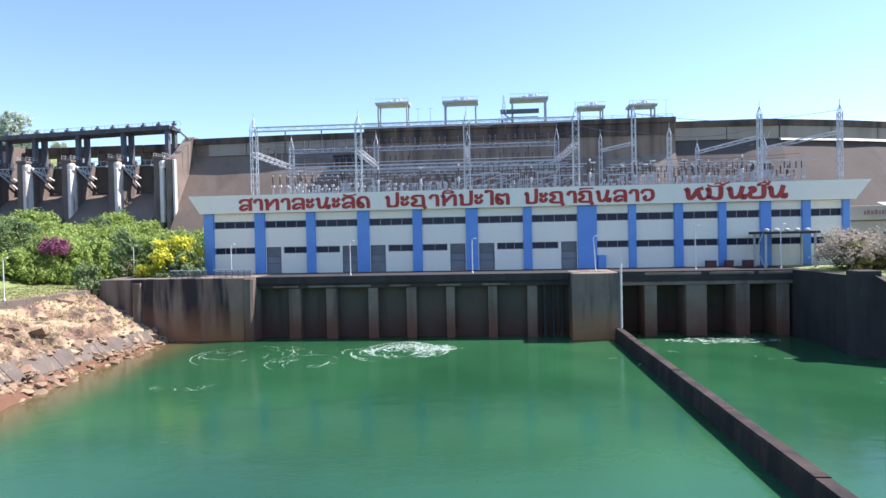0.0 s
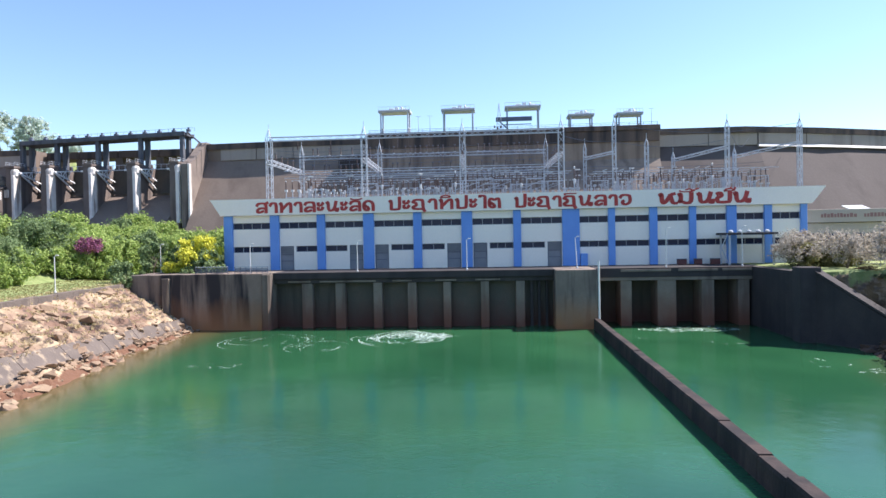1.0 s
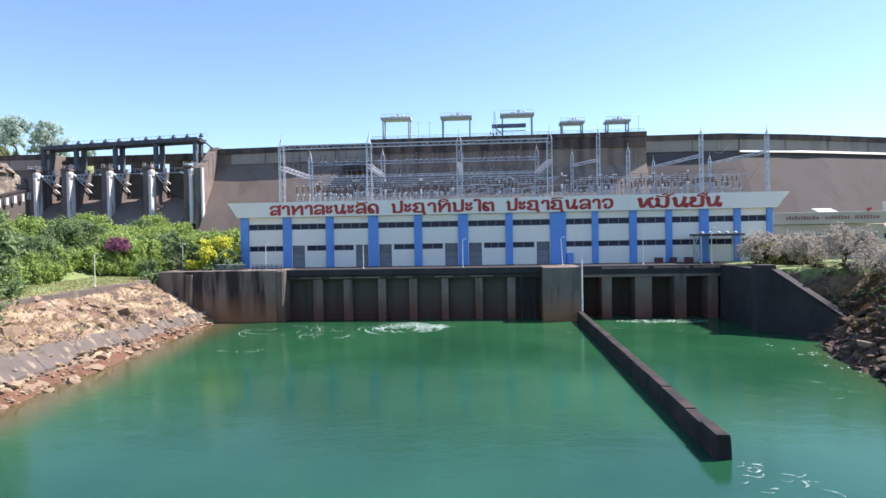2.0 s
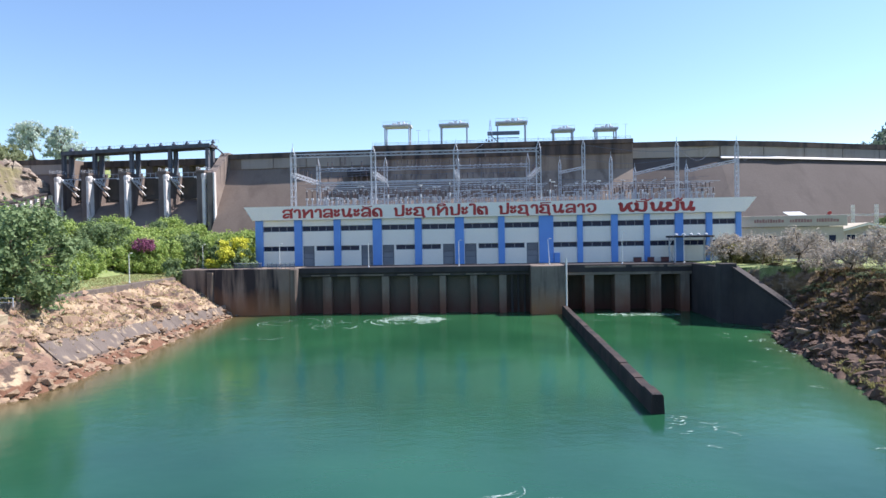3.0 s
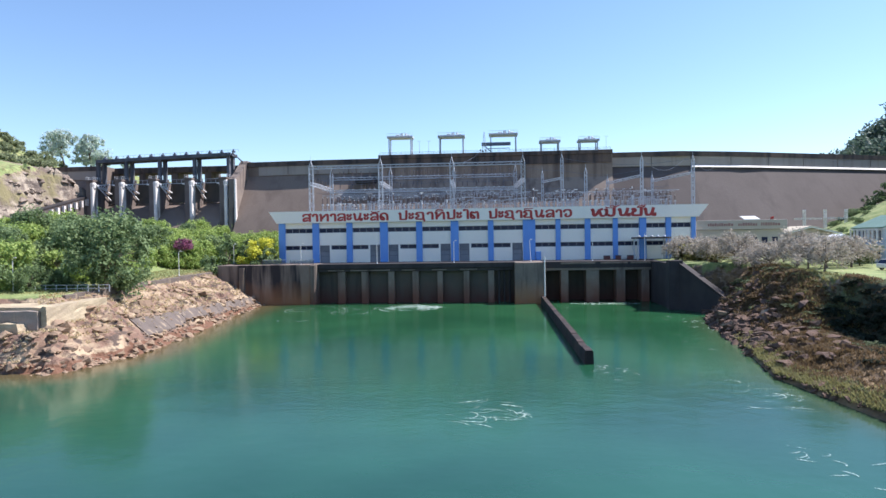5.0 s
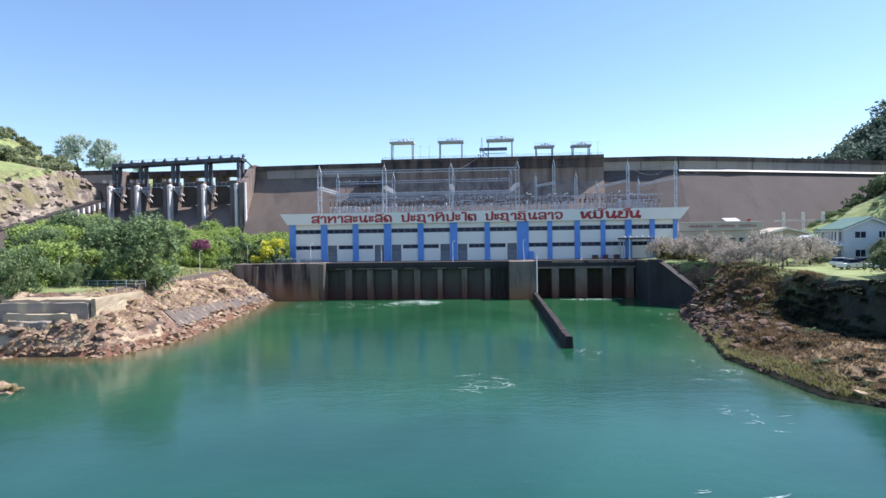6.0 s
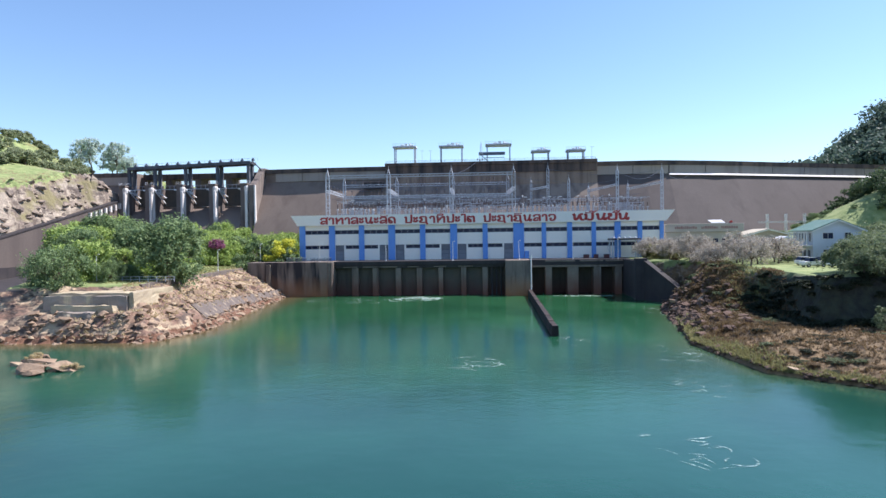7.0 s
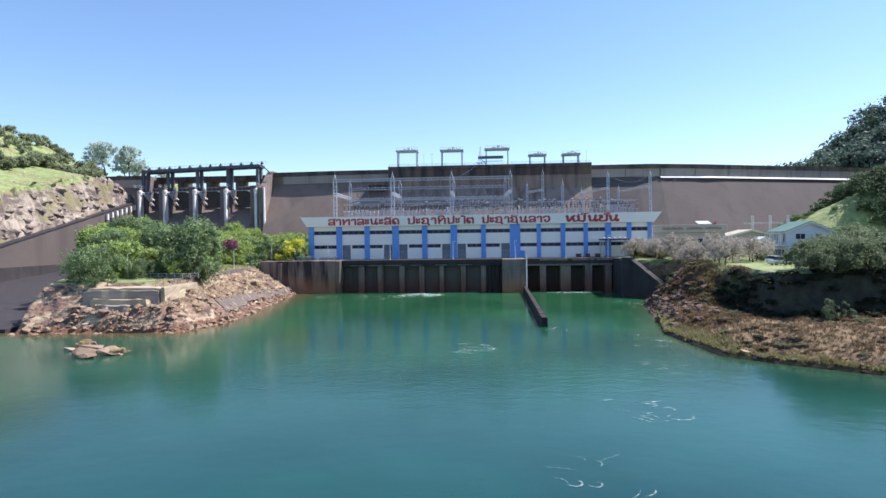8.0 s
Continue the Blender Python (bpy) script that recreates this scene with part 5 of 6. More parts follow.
for k, (x, y, s) in enumerate(((-58.5, -78.5, 1.7), (-56.0, -66.0, 1.5), (-60.5, -56, 1.6), (-61, -42, 1.4), (-55.5, -83.5, 1.9), (-60, -88, 1.5), (-66, -89, 1.6), (-63.5, -48.5, 1.2), (41, -52, 1.8), (39.5, -60, 2.0), (42.5, -66, 1.7), (44.5, -45, 1.7), (37.0, -113.5, 1.0), (-74, -90, 1.4), (-77, -91, 1.3))):
    rk = new("boulder", ROCKS[k % 6])
    rk.matrix_basis = Matrix.LocRotScale((x, y, ground_z(x, y) + 0.25 * s), Euler((0.2, 0.1, k)), (s * 0.8, s * 0.65, s * 0.5))
    tagged(rk, "large angular brown boulder on the bank", "boulder", "boulders")
straw = [make_plant("straw_mound", "pale dry grass mound on the rocks", "grass", "", 121, 1.2, 3.0, 0.2, 26, 260, 0.07, STRAW_L, 0.05, 0.05)]
sow(straw, [spot(-58.2, -106.4, 0.95, 0.75, z=0.55), spot(-49.4, -111.2, 1.15, 0.7, z=0.4)])
random.seed(41)
spots = []
for k in range(110):
    y = random.uniform(-10, 72)
    x = -152.2 - abs(random.gauss(0, 3.0))
    s = random.choice((0.6, 0.9, 1.3, 1.8, 2.4))
    spots.append((x, y, ground_z(x, y) - 0.45 * s, s))
scatter_rocks("cliff_rocks", "weathered beige rock ledges of the cut cliff", spots, CLIFF_ROCK)
# islet off the promontory
for k, (x, y, s) in enumerate(((-56.8, -107.0, 2.1), (-53.6, -112.4, 2.3), (-58.2, -105.0, 1.6), (-50.4, -111.4, 2.0), (-55.0, -109.8, 1.5), (-51.8, -114.2, 1.3), (-58.6, -108.6, 1.1))):
    rk = new("islet_rock", ROCKS[(k + 2) % 6])
    rk.matrix_basis = Matrix.LocRotScale((x, y, 0.25), Euler((0, 0.1, k * 2)), (s * 1.15, s * 0.95, s * 0.62))
    tagged(rk, "low reddish rock rising from the river", "rock", "rocks of the islet")


# ---- lettering on the parapet ----
# strokes on a grid, column then row, in base 16 (g: two rows below the line); a space starts a new stroke
GLYPHS = {
    "so": (7, "0618586760 63341301102041 5779"), "aa": (5, "0618384740"), "tho": (8, "07181110 12234668777370"),
    "lo": (7, "0618586760 63341301102041"), "a": (4, "07052537 03012133"), "no": (8, "071811305268 52607072"),
    "do": (7, "60664828060210303214"), "po": (7, "0718111050616b"), "cho": (8, "06185867607g 06252302011060"), "ai": (4, "30383a2b0b0a"),
    "to": (7, "6066583618060210303214"), "wo": (7, "061858666240201223"), "ho": (8, "071810315778 57617080"), "mo": (8, "07181201212130506268"), "nyo": (7, "07182725040110506168"),
    "mai_kan": (6, "0b1a5a7b"), "i": (6, "0a1c5c6a0a"), "mai_kon": (6, "0a0b7b"), "mai_tho": (6, "3c5d6b9d"), "yy": (6, "3a4c7c8a3a 6c6d 8c8d"),
}
WORDS = [
    (-47.4, -24.8, "so aa tho aa lo a no a lo+mai_kan do"),
    (-22.1, -1.4, "po a cho aa tho+i po a ai to"),
    (1.1, 22.0, "po a cho aa cho+mai_kon no lo aa wo"),
    (26.8, 42.8, "ho mo+mai_kan+mai_tho no nyo+yy no"),
]


def stroke(bm, pts, w, y0, y1):
    """A flat band of width w along a line with rounded corners in the x-z plane, from y0 to y1."""
    pts = [Vector((x, z)) for x, z in pts]
    if len(pts) > 2:
        for _ in range(2):
            cut = [pts[0]]
            for a, b in zip(pts, pts[1:]):
                cut += [a.lerp(b, 0.28), a.lerp(b, 0.72)]
            cut.append(pts[-1])
            pts = [p for i, p in enumerate(cut) if i == 0 or (p - cut[i - 1]).length > 0.02]
    left, right = [], []
    for i, p in enumerate(pts):
        a = (p - pts[i - 1]).normalized() if i else (pts[1] - p).normalized()
        b = (pts[i + 1] - p).normalized() if i + 1 < len(pts) else a
        t = (a + b)
        t = t.normalized() if t.length > 0.2 else a
        n = Vector((-t.y, t.x))
        k = min(1.5, 1 / max(0.5, n.dot(Vector((-a.y, a.x))))) * (0.70 + 0.50 * abs(t.y))
        end = t * (w * 0.35) * (-1 if i == 0 else (1 if i + 1 == len(pts) else 0))
        left.append(p + n * w / 2 * k + end), right.append(p - n * w / 2 * k + end)
    rows = [[bm.verts.new((q.x, y, q.y)) for q in side] for side in (left, right) for y in (y0, y1)]
    lf, lb, rf, rb = rows
    for i in range(len(pts) - 1):
        bm.faces.new((lf[i], lf[i + 1], rf[i + 1], rf[i]))
        bm.faces.new((lb[i], rb[i], rb[i + 1], lb[i + 1]))
        bm.faces.new((lf[i], lb[i], lb[i + 1], lf[i + 1]))
        bm.faces.new((rf[i], rf[i + 1], rb[i + 1], rb[i]))
    bm.faces.new((lf[0], rf[0], rb[0], lb[0]))
    bm.faces.new((lf[-1], lb[-1], rb[-1], rf[-1]))


def letter_z(row):
    """Height of a grid row: the letters' body up to row 9, the marks packed above it."""
    if row == "g":
        return 20.22
    k = int(row, 16)
    return 20.62 + 0.212 * k if k < 9 else 22.42 + 0.19 * (k - 9)


def build_lettering():
    sign = thing("roof_sign", "large red Lao lettering along the white parapet", "sign", at=(-2, -1.5, 20.7))
    for x0, x1, word in WORDS:
        letters = [g.split("+") for g in word.split()]
        gap = 0.7 if len(letters) < 6 else 1.2
        wide = sum(GLYPHS[g[0]][0] for g in letters) + gap * (len(letters) - 1)
        sx = (x1 - x0) / wide
        x = x0
        for g in letters:
            bm = bmesh.new()
            n = 0
            for j, name in enumerate(g):
                shift = 0.4 * sx if j else 0
                for line in GLYPHS[name][1].split():
                    pts = [(x + shift + int(line[i], 16) * sx * 0.95, letter_z(line[i + 1])) for i in range(0, len(line) - 1, 2)]
                    pts = [p for i, p in enumerate(pts) if i == 0 or p != pts[i - 1]]
                    if len(pts) > 1:
                        stroke(bm, pts, (0.66 if len(letters) < 6 else 0.52) if j == 0 else 0.3, -1.52 - 0.004 * n, -1.49)
                    n += 1
            ob = part("letter", bm, RED, sign)
            ob.matrix_parent_inverse = Matrix.Translation((2, 1.5, -20.7))
            x += (GLYPHS[g[0]][0] + gap) * sx


build_lettering()

# ---- roof switchyard ----
ROOF = 22.6


def lattice_mast(x, y, top, wide=0.9, spike=2.2):
    m = thing("lattice_mast", "tall galvanised lattice mast on the roof", "mast", "switchyard masts", (x, y, ROOF))
    bm = truss(bmesh.new(), (0, 0, 0), (0, 0, top - ROOF - spike), wide, 0.12, 0.06, 1.2)
    part("tower", bm, STEEL, m)
    bm = bmesh.new()
    h = top - ROOF
    for a in (-1, 1):
        for b in (-1, 1):
            bar(bm, (a * wide / 2, b * wide / 2, h - spike), (0, 0, h - 0.3), 0.08)
    bar(bm, (0, 0, h - 0.4), (0, 0, h + 0.6), 0.07)
    part("peak", bm, STEEL, m)
    return m


def lattice_beam(p, q, wide=0.8):
    b = thing("lattice_beam", "horizontal galvanised lattice beam of the switchyard", "beam", "switchyard beams", p)
    d = Vector(q) - Vector(p)
    part("girder", truss(bmesh.new(), (0, 0, 0), d, wide, 0.11, 0.055, 1.2), STEEL, b)
    return b


FRONT = [(-46.2, 2.4), (-27.5, 2.4), (-8.6, 2.4), (9.9, 2.4)]
BACK = [(-45.6, 21.5), (-27.9, 21.5), (-9.2, 21.5), (8.6, 21.5)]
for x, y in FRONT:
    lattice_mast(x, y, 37.2, 1.0)
for x, y in BACK:
    lattice_mast(x, y, 36.8, 0.8)
for (x0, y0), (x1, y1) in zip(FRONT, FRONT[1:]):
    lattice_beam((x0, y0, 34.9), (x1, y1, 34.9), 0.72)
for (x0, y0), (x1, y1) in zip(BACK, BACK[1:]):
    lattice_beam((x0, y0, 33.6), (x1, y1, 33.6), 0.7)
    lattice_beam((x0, y0, 29.9), (x1, y1, 29.9), 0.7)
for (x0, y0), (x1, y1) in zip(FRONT, BACK):
    lattice_beam((x0, y0, 30.6), (x1, y1, 30.3), 0.8)
for x, y, top in ((20.3, 6.0, 37.6), (26.6, 7.0, 34.0), (40.2, 3.0, 36.4), (53.0, 3.0, 36.2)):
    lattice_mast(x, y, top, 0.62, 1.6)
for x, y, top in ((15.6, 12, 34.0), (33.5, 14, 32.0), (45.5, 14, 32.5)):
    lattice_mast(x, y, top, 0.5, 1.4)
lattice_beam((20.3, 6, 31.0), (15.6, 12, 30.6), 0.5)
lattice_beam((40.2, 3, 31.0), (33.5, 14, 30.0), 0.5)
lattice_beam((53.0, 3, 31.4), (45.5, 14, 30.4), 0.5)


def post_insulator(bm, x, y, z0, z1, r=0.16):
    n = max(4, round((z1 - z0) / 0.16))
    prof = []
    for k in range(n):
        z = z0 + (z1 - z0) * k / n
        prof += [(r * 0.6, z), (r * 1.1, z + 0.05)]
    lathe(bm, prof + [(r * 0.6, z1)], (x, y, 0), 7)


def make_breaker(kind):
    """High-voltage apparatus at the origin: stand, tanks, porcelain."""
    label = {"breaker": "circuit breaker with brown porcelain columns", "switch": "disconnector switch on a steel frame", "trafo": "grey instrument transformer with porcelain column"}[kind]
    ob = thing("breaker" if kind == "breaker" else ("disconnector" if kind == "switch" else "instrument_transformer"), label, "switchgear", "switchyard apparatus")
    if kind == "breaker":
        for x in (-1.3, 0, 1.3):
            st = bar(bmesh.new(), (x, 0, 0), (x, 0, 2.3), 0.16)
            bar(st, (x - 0.4, 0, 0), (x, 0, 1.6), 0.07)
            part("stand", st, STEEL, ob)
            part("mechanism_box", soft_box(x - 0.26, x + 0.26, -0.28, 0.28, 2.3, 2.7, 0.03), GREYEQ, ob)
            dk = bmesh.new()
            post_insulator(dk, x, 0, 2.72, 4.3, 0.15)
            part("porcelain", dk, PORCELAIN, ob)
            part("terminal", soft_box(x - 0.1, x + 0.1, -0.12, 0.12, 4.31, 4.5, 0.02), GREYEQ, ob)
        part("tie_bar", bar(bmesh.new(), (-1.5, 0, 1.2), (1.5, 0, 1.2), 0.1), STEEL, ob)
    elif kind == "switch":
        for y in (-0.5, 0.5):
            st = bar(bmesh.new(), (-1.7, y, 3.2), (1.7, y, 3.2), 0.11)
            for x in (-1.6, 1.6):
                bar(st, (x, y, 0), (x, y, 3.2), 0.09)
            bar(st, (-1.6, y, 1.9), (1.6, y, 2.9), 0.05)
            part("portal", st, STEEL, ob)
        for x in (-1.4, -0.5, 0.5, 1.4):
            dk = bmesh.new()
            post_insulator(dk, x, 0, 3.28, 4.5, 0.12)
            part("porcelain", dk, PORCELAIN, ob)
        for a, b in ((-1.4, -0.5), (0.5, 1.4)):
            part("blade", bar(bmesh.new(), (a, 0, 4.56), (b, 0, 4.75), 0.11), GREYEQ, ob)
    else:
        part("stand", bar(bmesh.new(), (0, 0, 0), (0, 0, 2.2), 0.22), STEEL, ob)
        part("tank", lathe(bmesh.new(), [(0.2, 2.2), (0.24, 2.4), (0.24, 2.9), (0.14, 3.0)], n=9), GREYEQ, ob)
        dk = bmesh.new()
        post_insulator(dk, 0, 0, 3.0, 4.6, 0.15)
        part("porcelain", dk, PORCELAIN, ob)
        part("head", lathe(bmesh.new(), [(0.1, 4.6), (0.16, 4.7), (0.16, 4.95), (0.06, 5.05)], n=9), GREYEQ, ob)
    return ob


random.seed(21)
b, s, t = [make_breaker(k) for k in ("breaker", "switch", "trafo")]
kinds = [s, b, s, b, t, s, b]
spots = []
for row, y in enumerate((5.5, 11.5, 17.5, 24.5)):
    x = -42.5 + row * 0.8
    while x < 50:
        if row < 3 or x < 14:
            spots.append(Matrix.LocRotScale((x + random.uniform(-0.3, 0.3), y, ROOF), Euler((0, 0, 0)), (1, 1, random.uniform(0.85, 1.15))))
        x += random.choice((2.7, 3.4, 4.6))
random.shuffle(spots)
sow(kinds, spots)


# strain insulators and bus wires
def wire(bm, pts, r):
    """One unbroken wire of four sides through the points."""
    rings = []
    for i, p in enumerate(pts):
        p = Vector(p)
        d = (Vector(pts[min(i + 1, len(pts) - 1)]) - Vector(pts[max(i - 1, 0)])).normalized()
        side = d.cross(Vector((0, 0, 1))).normalized()
        up = side.cross(d)
        rings.append([bm.verts.new(p + side * a * r + up * b * r) for a, b in ((1, 1), (-1, 1), (-1, -1), (1, -1))])
    for u, v in zip(rings, rings[1:]):
        for i in range(4):
            bm.faces.new((u[i], u[(i + 1) % 4], v[(i + 1) % 4], v[i]))
    bm.faces.new(rings[0]), bm.faces.new(rings[-1][::-1])


def build_wires():
    w = thing("bus_wires", "overhead conductors and tubes strung between the lattice beams", "cables")
    for y in (4.6, 9.0, 14.5, 20.0):
        for z, x0, x1 in ((27.5, -44, 12), (28.9, -44, 10), (27.2, 16, 50)):
            part("bus_tube", bar(bmesh.new(), (x0, y, z), (x1, y, z + 0.02), 0.1), STEEL, w)
    for (x0, z0, x1, z1) in ((-46, 33.2, 10, 33.2), (-46, 32.0, 10, 32.0), (-46, 28.4, 48, 28.4)):
        for y in (6, 12, 18):
            bm = bmesh.new()
            n = 18
            pts = [(x0 + (x1 - x0) * k / n, y, z0 + (z1 - z0) * k / n - 0.5 * math.sin(math.pi * ((k / n * 3) % 1.0))) for k in range(n + 1)]
            wire(bm, pts, 0.03)
            part("conductor", bm, STEEL_D, w)
    for x in (-38, -33, -23, -18, -13, -3, 1, 5):
        for y in (5, 14):
            bm = bmesh.new()
            bar(bm, (x, y, 27.2), (x, y, 33.4), 0.045)
            part("dropper", bm, STEEL_D, w)
    for p, q, sag in (((20.3, 6, 36.2), (53, 3, 35.0), 1.6), ((9.9, 2.4, 34.0), (20.3, 6, 33.0), 0.5), ((40.2, 3, 34.8), (70, 70, 42), 3), ((53, 3, 34.6), (84, 74, 42), 3), ((-8.6, 2.4, 34.8), (-2, 68, 47), 1.0), ((20.3, 6, 33), (40.2, 3, 32.4), 1.2)):
        bm = bmesh.new()
        p, q = Vector(p), Vector(q)
        n = 12
        pts = [p.lerp(q, k / n) - Vector((0, 0, sag * math.sin(math.pi * k / n))) for k in range(n + 1)]
        wire(bm, pts, 0.032)
        part("conductor", bm, STEEL_D, w)


build_wires()
for (x, y) in [(-40.5, 2.4), (-34, 2.4), (-21, 2.4), (-15, 2.4), (-2, 2.4), (4, 2.4), (-40, 21.5), (-33, 21.5), (-21, 21.5), (-14, 21.5), (-2, 21.5), (3, 21.5)]:
    z = 34.4 if y < 5 else 33.2
    s = thing("insulator_string", "hanging brown insulator string under a beam", "insulator", "insulator strings", (x, y, z))
    bm = bmesh.new()
    post_insulator(bm, 0, 0, -1.7, 0.0, 0.13)
    part("porcelain", bm, PORCELAIN, s)


# upright insulators on the beams and hanging droppers
def beam_insulator():
    s = thing("post_insulator", "brown post insulator with a pale cap on a beam", "insulator", "insulators on the beams")
    bm = bmesh.new()
    post_insulator(bm, 0, 0, 0.1, 1.5, 0.15)
    part("porcelain", bm, PORCELAIN, s)
    part("cap", soft_box(-0.2, 0.2, -0.16, 0.16, 1.5, 1.64, 0.03), STEEL_D, s)
    part("foot", soft_box(-0.2, 0.2, -0.2, 0.2, -0.05, 0.1, 0.02), GREYEQ, s)
    return s


random.seed(33)
spots = []
for y, z in ((21.5, 30.35), (21.5, 34.05)):
    x = -43.0
    while x < 8:
        spots.append(Matrix.Translation((x, y, z)))
        x += random.choice((1.1, 1.4, 2.6))
for x in (-46.0, -27.7, -8.8, 9.4):
    for k in range(4):
        spots.append(Matrix.Translation((x, 5.5 + 3.6 * k, 30.95)))
for k in range(30):
    spots.append(Matrix.LocRotScale((random.uniform(-43, 50), random.choice((8.5, 14.5, 20.5)), ROOF + random.uniform(2.9, 3.1)), Euler((0, 0, 0)), (1.1, 1.1, 1.3)))
sow([beam_insulator()], spots[:-30])
stand = thing("insulator_stand", "tall insulator on a slim lattice stand", "insulator", "insulator stands")
part("stand", truss(bmesh.new(), (0, 0, 0), (0, 0, 3.6), 0.35, 0.08, 0.05, 0.6), STEEL, stand)
bm = bmesh.new()
post_insulator(bm, 0, 0, 3.6, 5.4, 0.16)
part("porcelain", bm, PORCELAIN, stand)
part("cap", soft_box(-0.5, 0.5, -0.1, 0.1, 5.4, 5.6, 0.03), LAMP_W, stand)
sow([stand], [Matrix.Translation((m.translation.x, m.translation.y, ROOF)) for m in spots[-30:]])


# unseen dark sheet, added to cut sunlight bounced up under the gantries
BOUNCE_DARK = surface("crest_bounce_dark", (0.05, 0.05, 0.052), (0.065, 0.064, 0.064), 0.4, 6, 0.9, bump=0.01)
tagged(part("crest_bounce_sheet", boxm(-39.9, 45.1, 69.7, 77.6, 45.88, 45.93), BOUNCE_DARK), "added dark sheet on the dam crest that cuts bounced sunlight", "road", kind="structure")


# ---- intake cranes on the crest ----
def intake_gantry(x, wide, height, deep=4.0, mat=CRANE, label="steel portal gantry standing on the dam crest", low=False):
    g = thing("intake_gantry", label, "gantry crane", "gantries on the crest", (x, 73.5, 45.9))
    for a in (-wide / 2, wide / 2):
        for b in (-deep / 2, deep / 2):
            part("leg", soft_box(a - 0.2, a + 0.2, b - 0.26, b + 0.26, 0.0, height - 0.7, 0.04), mat, g)
        bm = bmesh.new()
        bar(bm, (a, -deep / 2, height * 0.35), (a, deep / 2, height * 0.35), 0.25)
        bar(bm, (a, -deep / 2, 0.4), (a, deep / 2, height * 0.35), 0.16)
        part("brace", bm, mat, g)
    part("top_beam", soft_box(-wide / 2 - 0.7, wide / 2 + 0.7, -deep / 2 - 0.5, deep / 2 + 0.5, height - 0.7, height + 0.1, 0.06), mat, g)
    bm = bmesh.new()
    for k in range(9):
        xx = -wide / 2 - 0.6 + (wide + 1.2) * k / 8
        bar(bm, (xx, -deep / 2 - 0.4, height + 0.1), (xx, -deep / 2 - 0.4, height + 1.0), 0.06)
    bar(bm, (-wide / 2 - 0.6, -deep / 2 - 0.4, height + 1.0), (wide / 2 + 0.6, -deep / 2 - 0.4, height + 1.0), 0.07)
    part("railing", bm, STEEL, g)
    bm = soft_box(-wide * 0.22, -wide * 0.04, -0.8, 0.8, height + 0.1, height + 0.85, 0.1)
    box(bm, wide * 0.0, wide * 0.12, -0.5, 0.5, height + 0.1, height + 1.25)
    lathe(bm, [(0.4, height + 0.1), (0.4, height + 1.1), (0.15, height + 1.4)], (wide * 0.24, 0, 0), 9)
    bar(bm, (wide * 0.3, 0, height + 0.5), (wide * 0.42, 0, height + 0.5), 0.7, sides=8)
    part("hoist", bm, GREYEQ, g)
    part("walkway_edge", boxm(-wide / 2 - 0.75, wide / 2 + 0.75, -deep / 2 - 0.75, -deep / 2 - 0.52, height - 0.35, height - 0.2), GREYEQ, g)
    if low:
        part("runway_beam", soft_box(-wide / 2 - 3.4, wide / 2 - 2.0, -deep / 2 - 1.4, -deep / 2 - 0.6, height - 4.6, height - 3.4, 0.05), STEEL_D, g)
        bm = bmesh.new()
        bar(bm, (-wide / 2 + 0.6, -deep / 2 - 1.0, 0.5), (-wide / 2 - 2.4, -deep / 2 - 1.0, height - 4.5), 0.3)
        bar(bm, (-wide / 2 - 1, -deep / 2 - 1.0, height - 5.6), (wide / 2 - 2.2, -deep / 2 - 1.0, height - 5.6), 0.22)
        part("strut", bm, STEEL_D, g)
    return g


intake_gantry(-32.2, 8.2, 7.9, mat=STEEL, label="pale steel portal gantry standing on the dam crest")
intake_gantry(-13.0, 8.6, 7.7)
intake_gantry(6.2, 9.2, 7.9, low=True)
intake_gantry(23.2, 6.2, 4.9)
intake_gantry(37.2, 6.2, 4.9)
antenna = thing("antenna_mast", "slim pyramid lattice antenna on the dam crest", "mast", at=(-0.8, 70.3, 45.9))
bm = bmesh.new()
for a in (-1, 1):
    for c in (-1, 1):
        bar(bm, (a * 0.9, c * 0.9, 0), (a * 0.08, c * 0.08, 8.6), 0.09)
    for k in range(6):
        f, h = 1 - k / 6.6, k * 1.3
        bar(bm, (-0.9 * f * a, -0.9 * f, h), (0.9 * (f - 0.15) * a, -0.9 * (f - 0.15), h + 1.3), 0.05)
        bar(bm, (-0.9 * f, 0.9 * f * a, h), (0.9 * f, 0.9 * f * a, h), 0.05)
part("tower", bm, STEEL, antenna)
bm = bmesh.new()
for a in (-0.9, 0.0, 0.9):
    lathe(bm, [(0.1, 0.2), (0.28, 0.5), (0.1, 1.0)], (a - 0.5, -1.2, 0.6 + 0.4 * abs(a)), 7)
part("insulator", bm, PORCELAIN, antenna)
for x, y in ((43.5, 72), (-25.0, 72), (-21.5, 72)):
    z = 45.8
    mast = thing("crest_pole", "thin lamp pole on the dam crest", "street lamp", "crest poles", (x, y, z))
    bm = lathe(bmesh.new(), [(0.09, 0), (0.05, 6.0)], n=6)
    part("pole", bm, STEEL, mast)
    bm = bmesh.new()
    bar(bm, (-0.8, 0, 6.0), (0.8, 0, 6.0), 0.07)
    part("arm", bm, STEEL, mast)


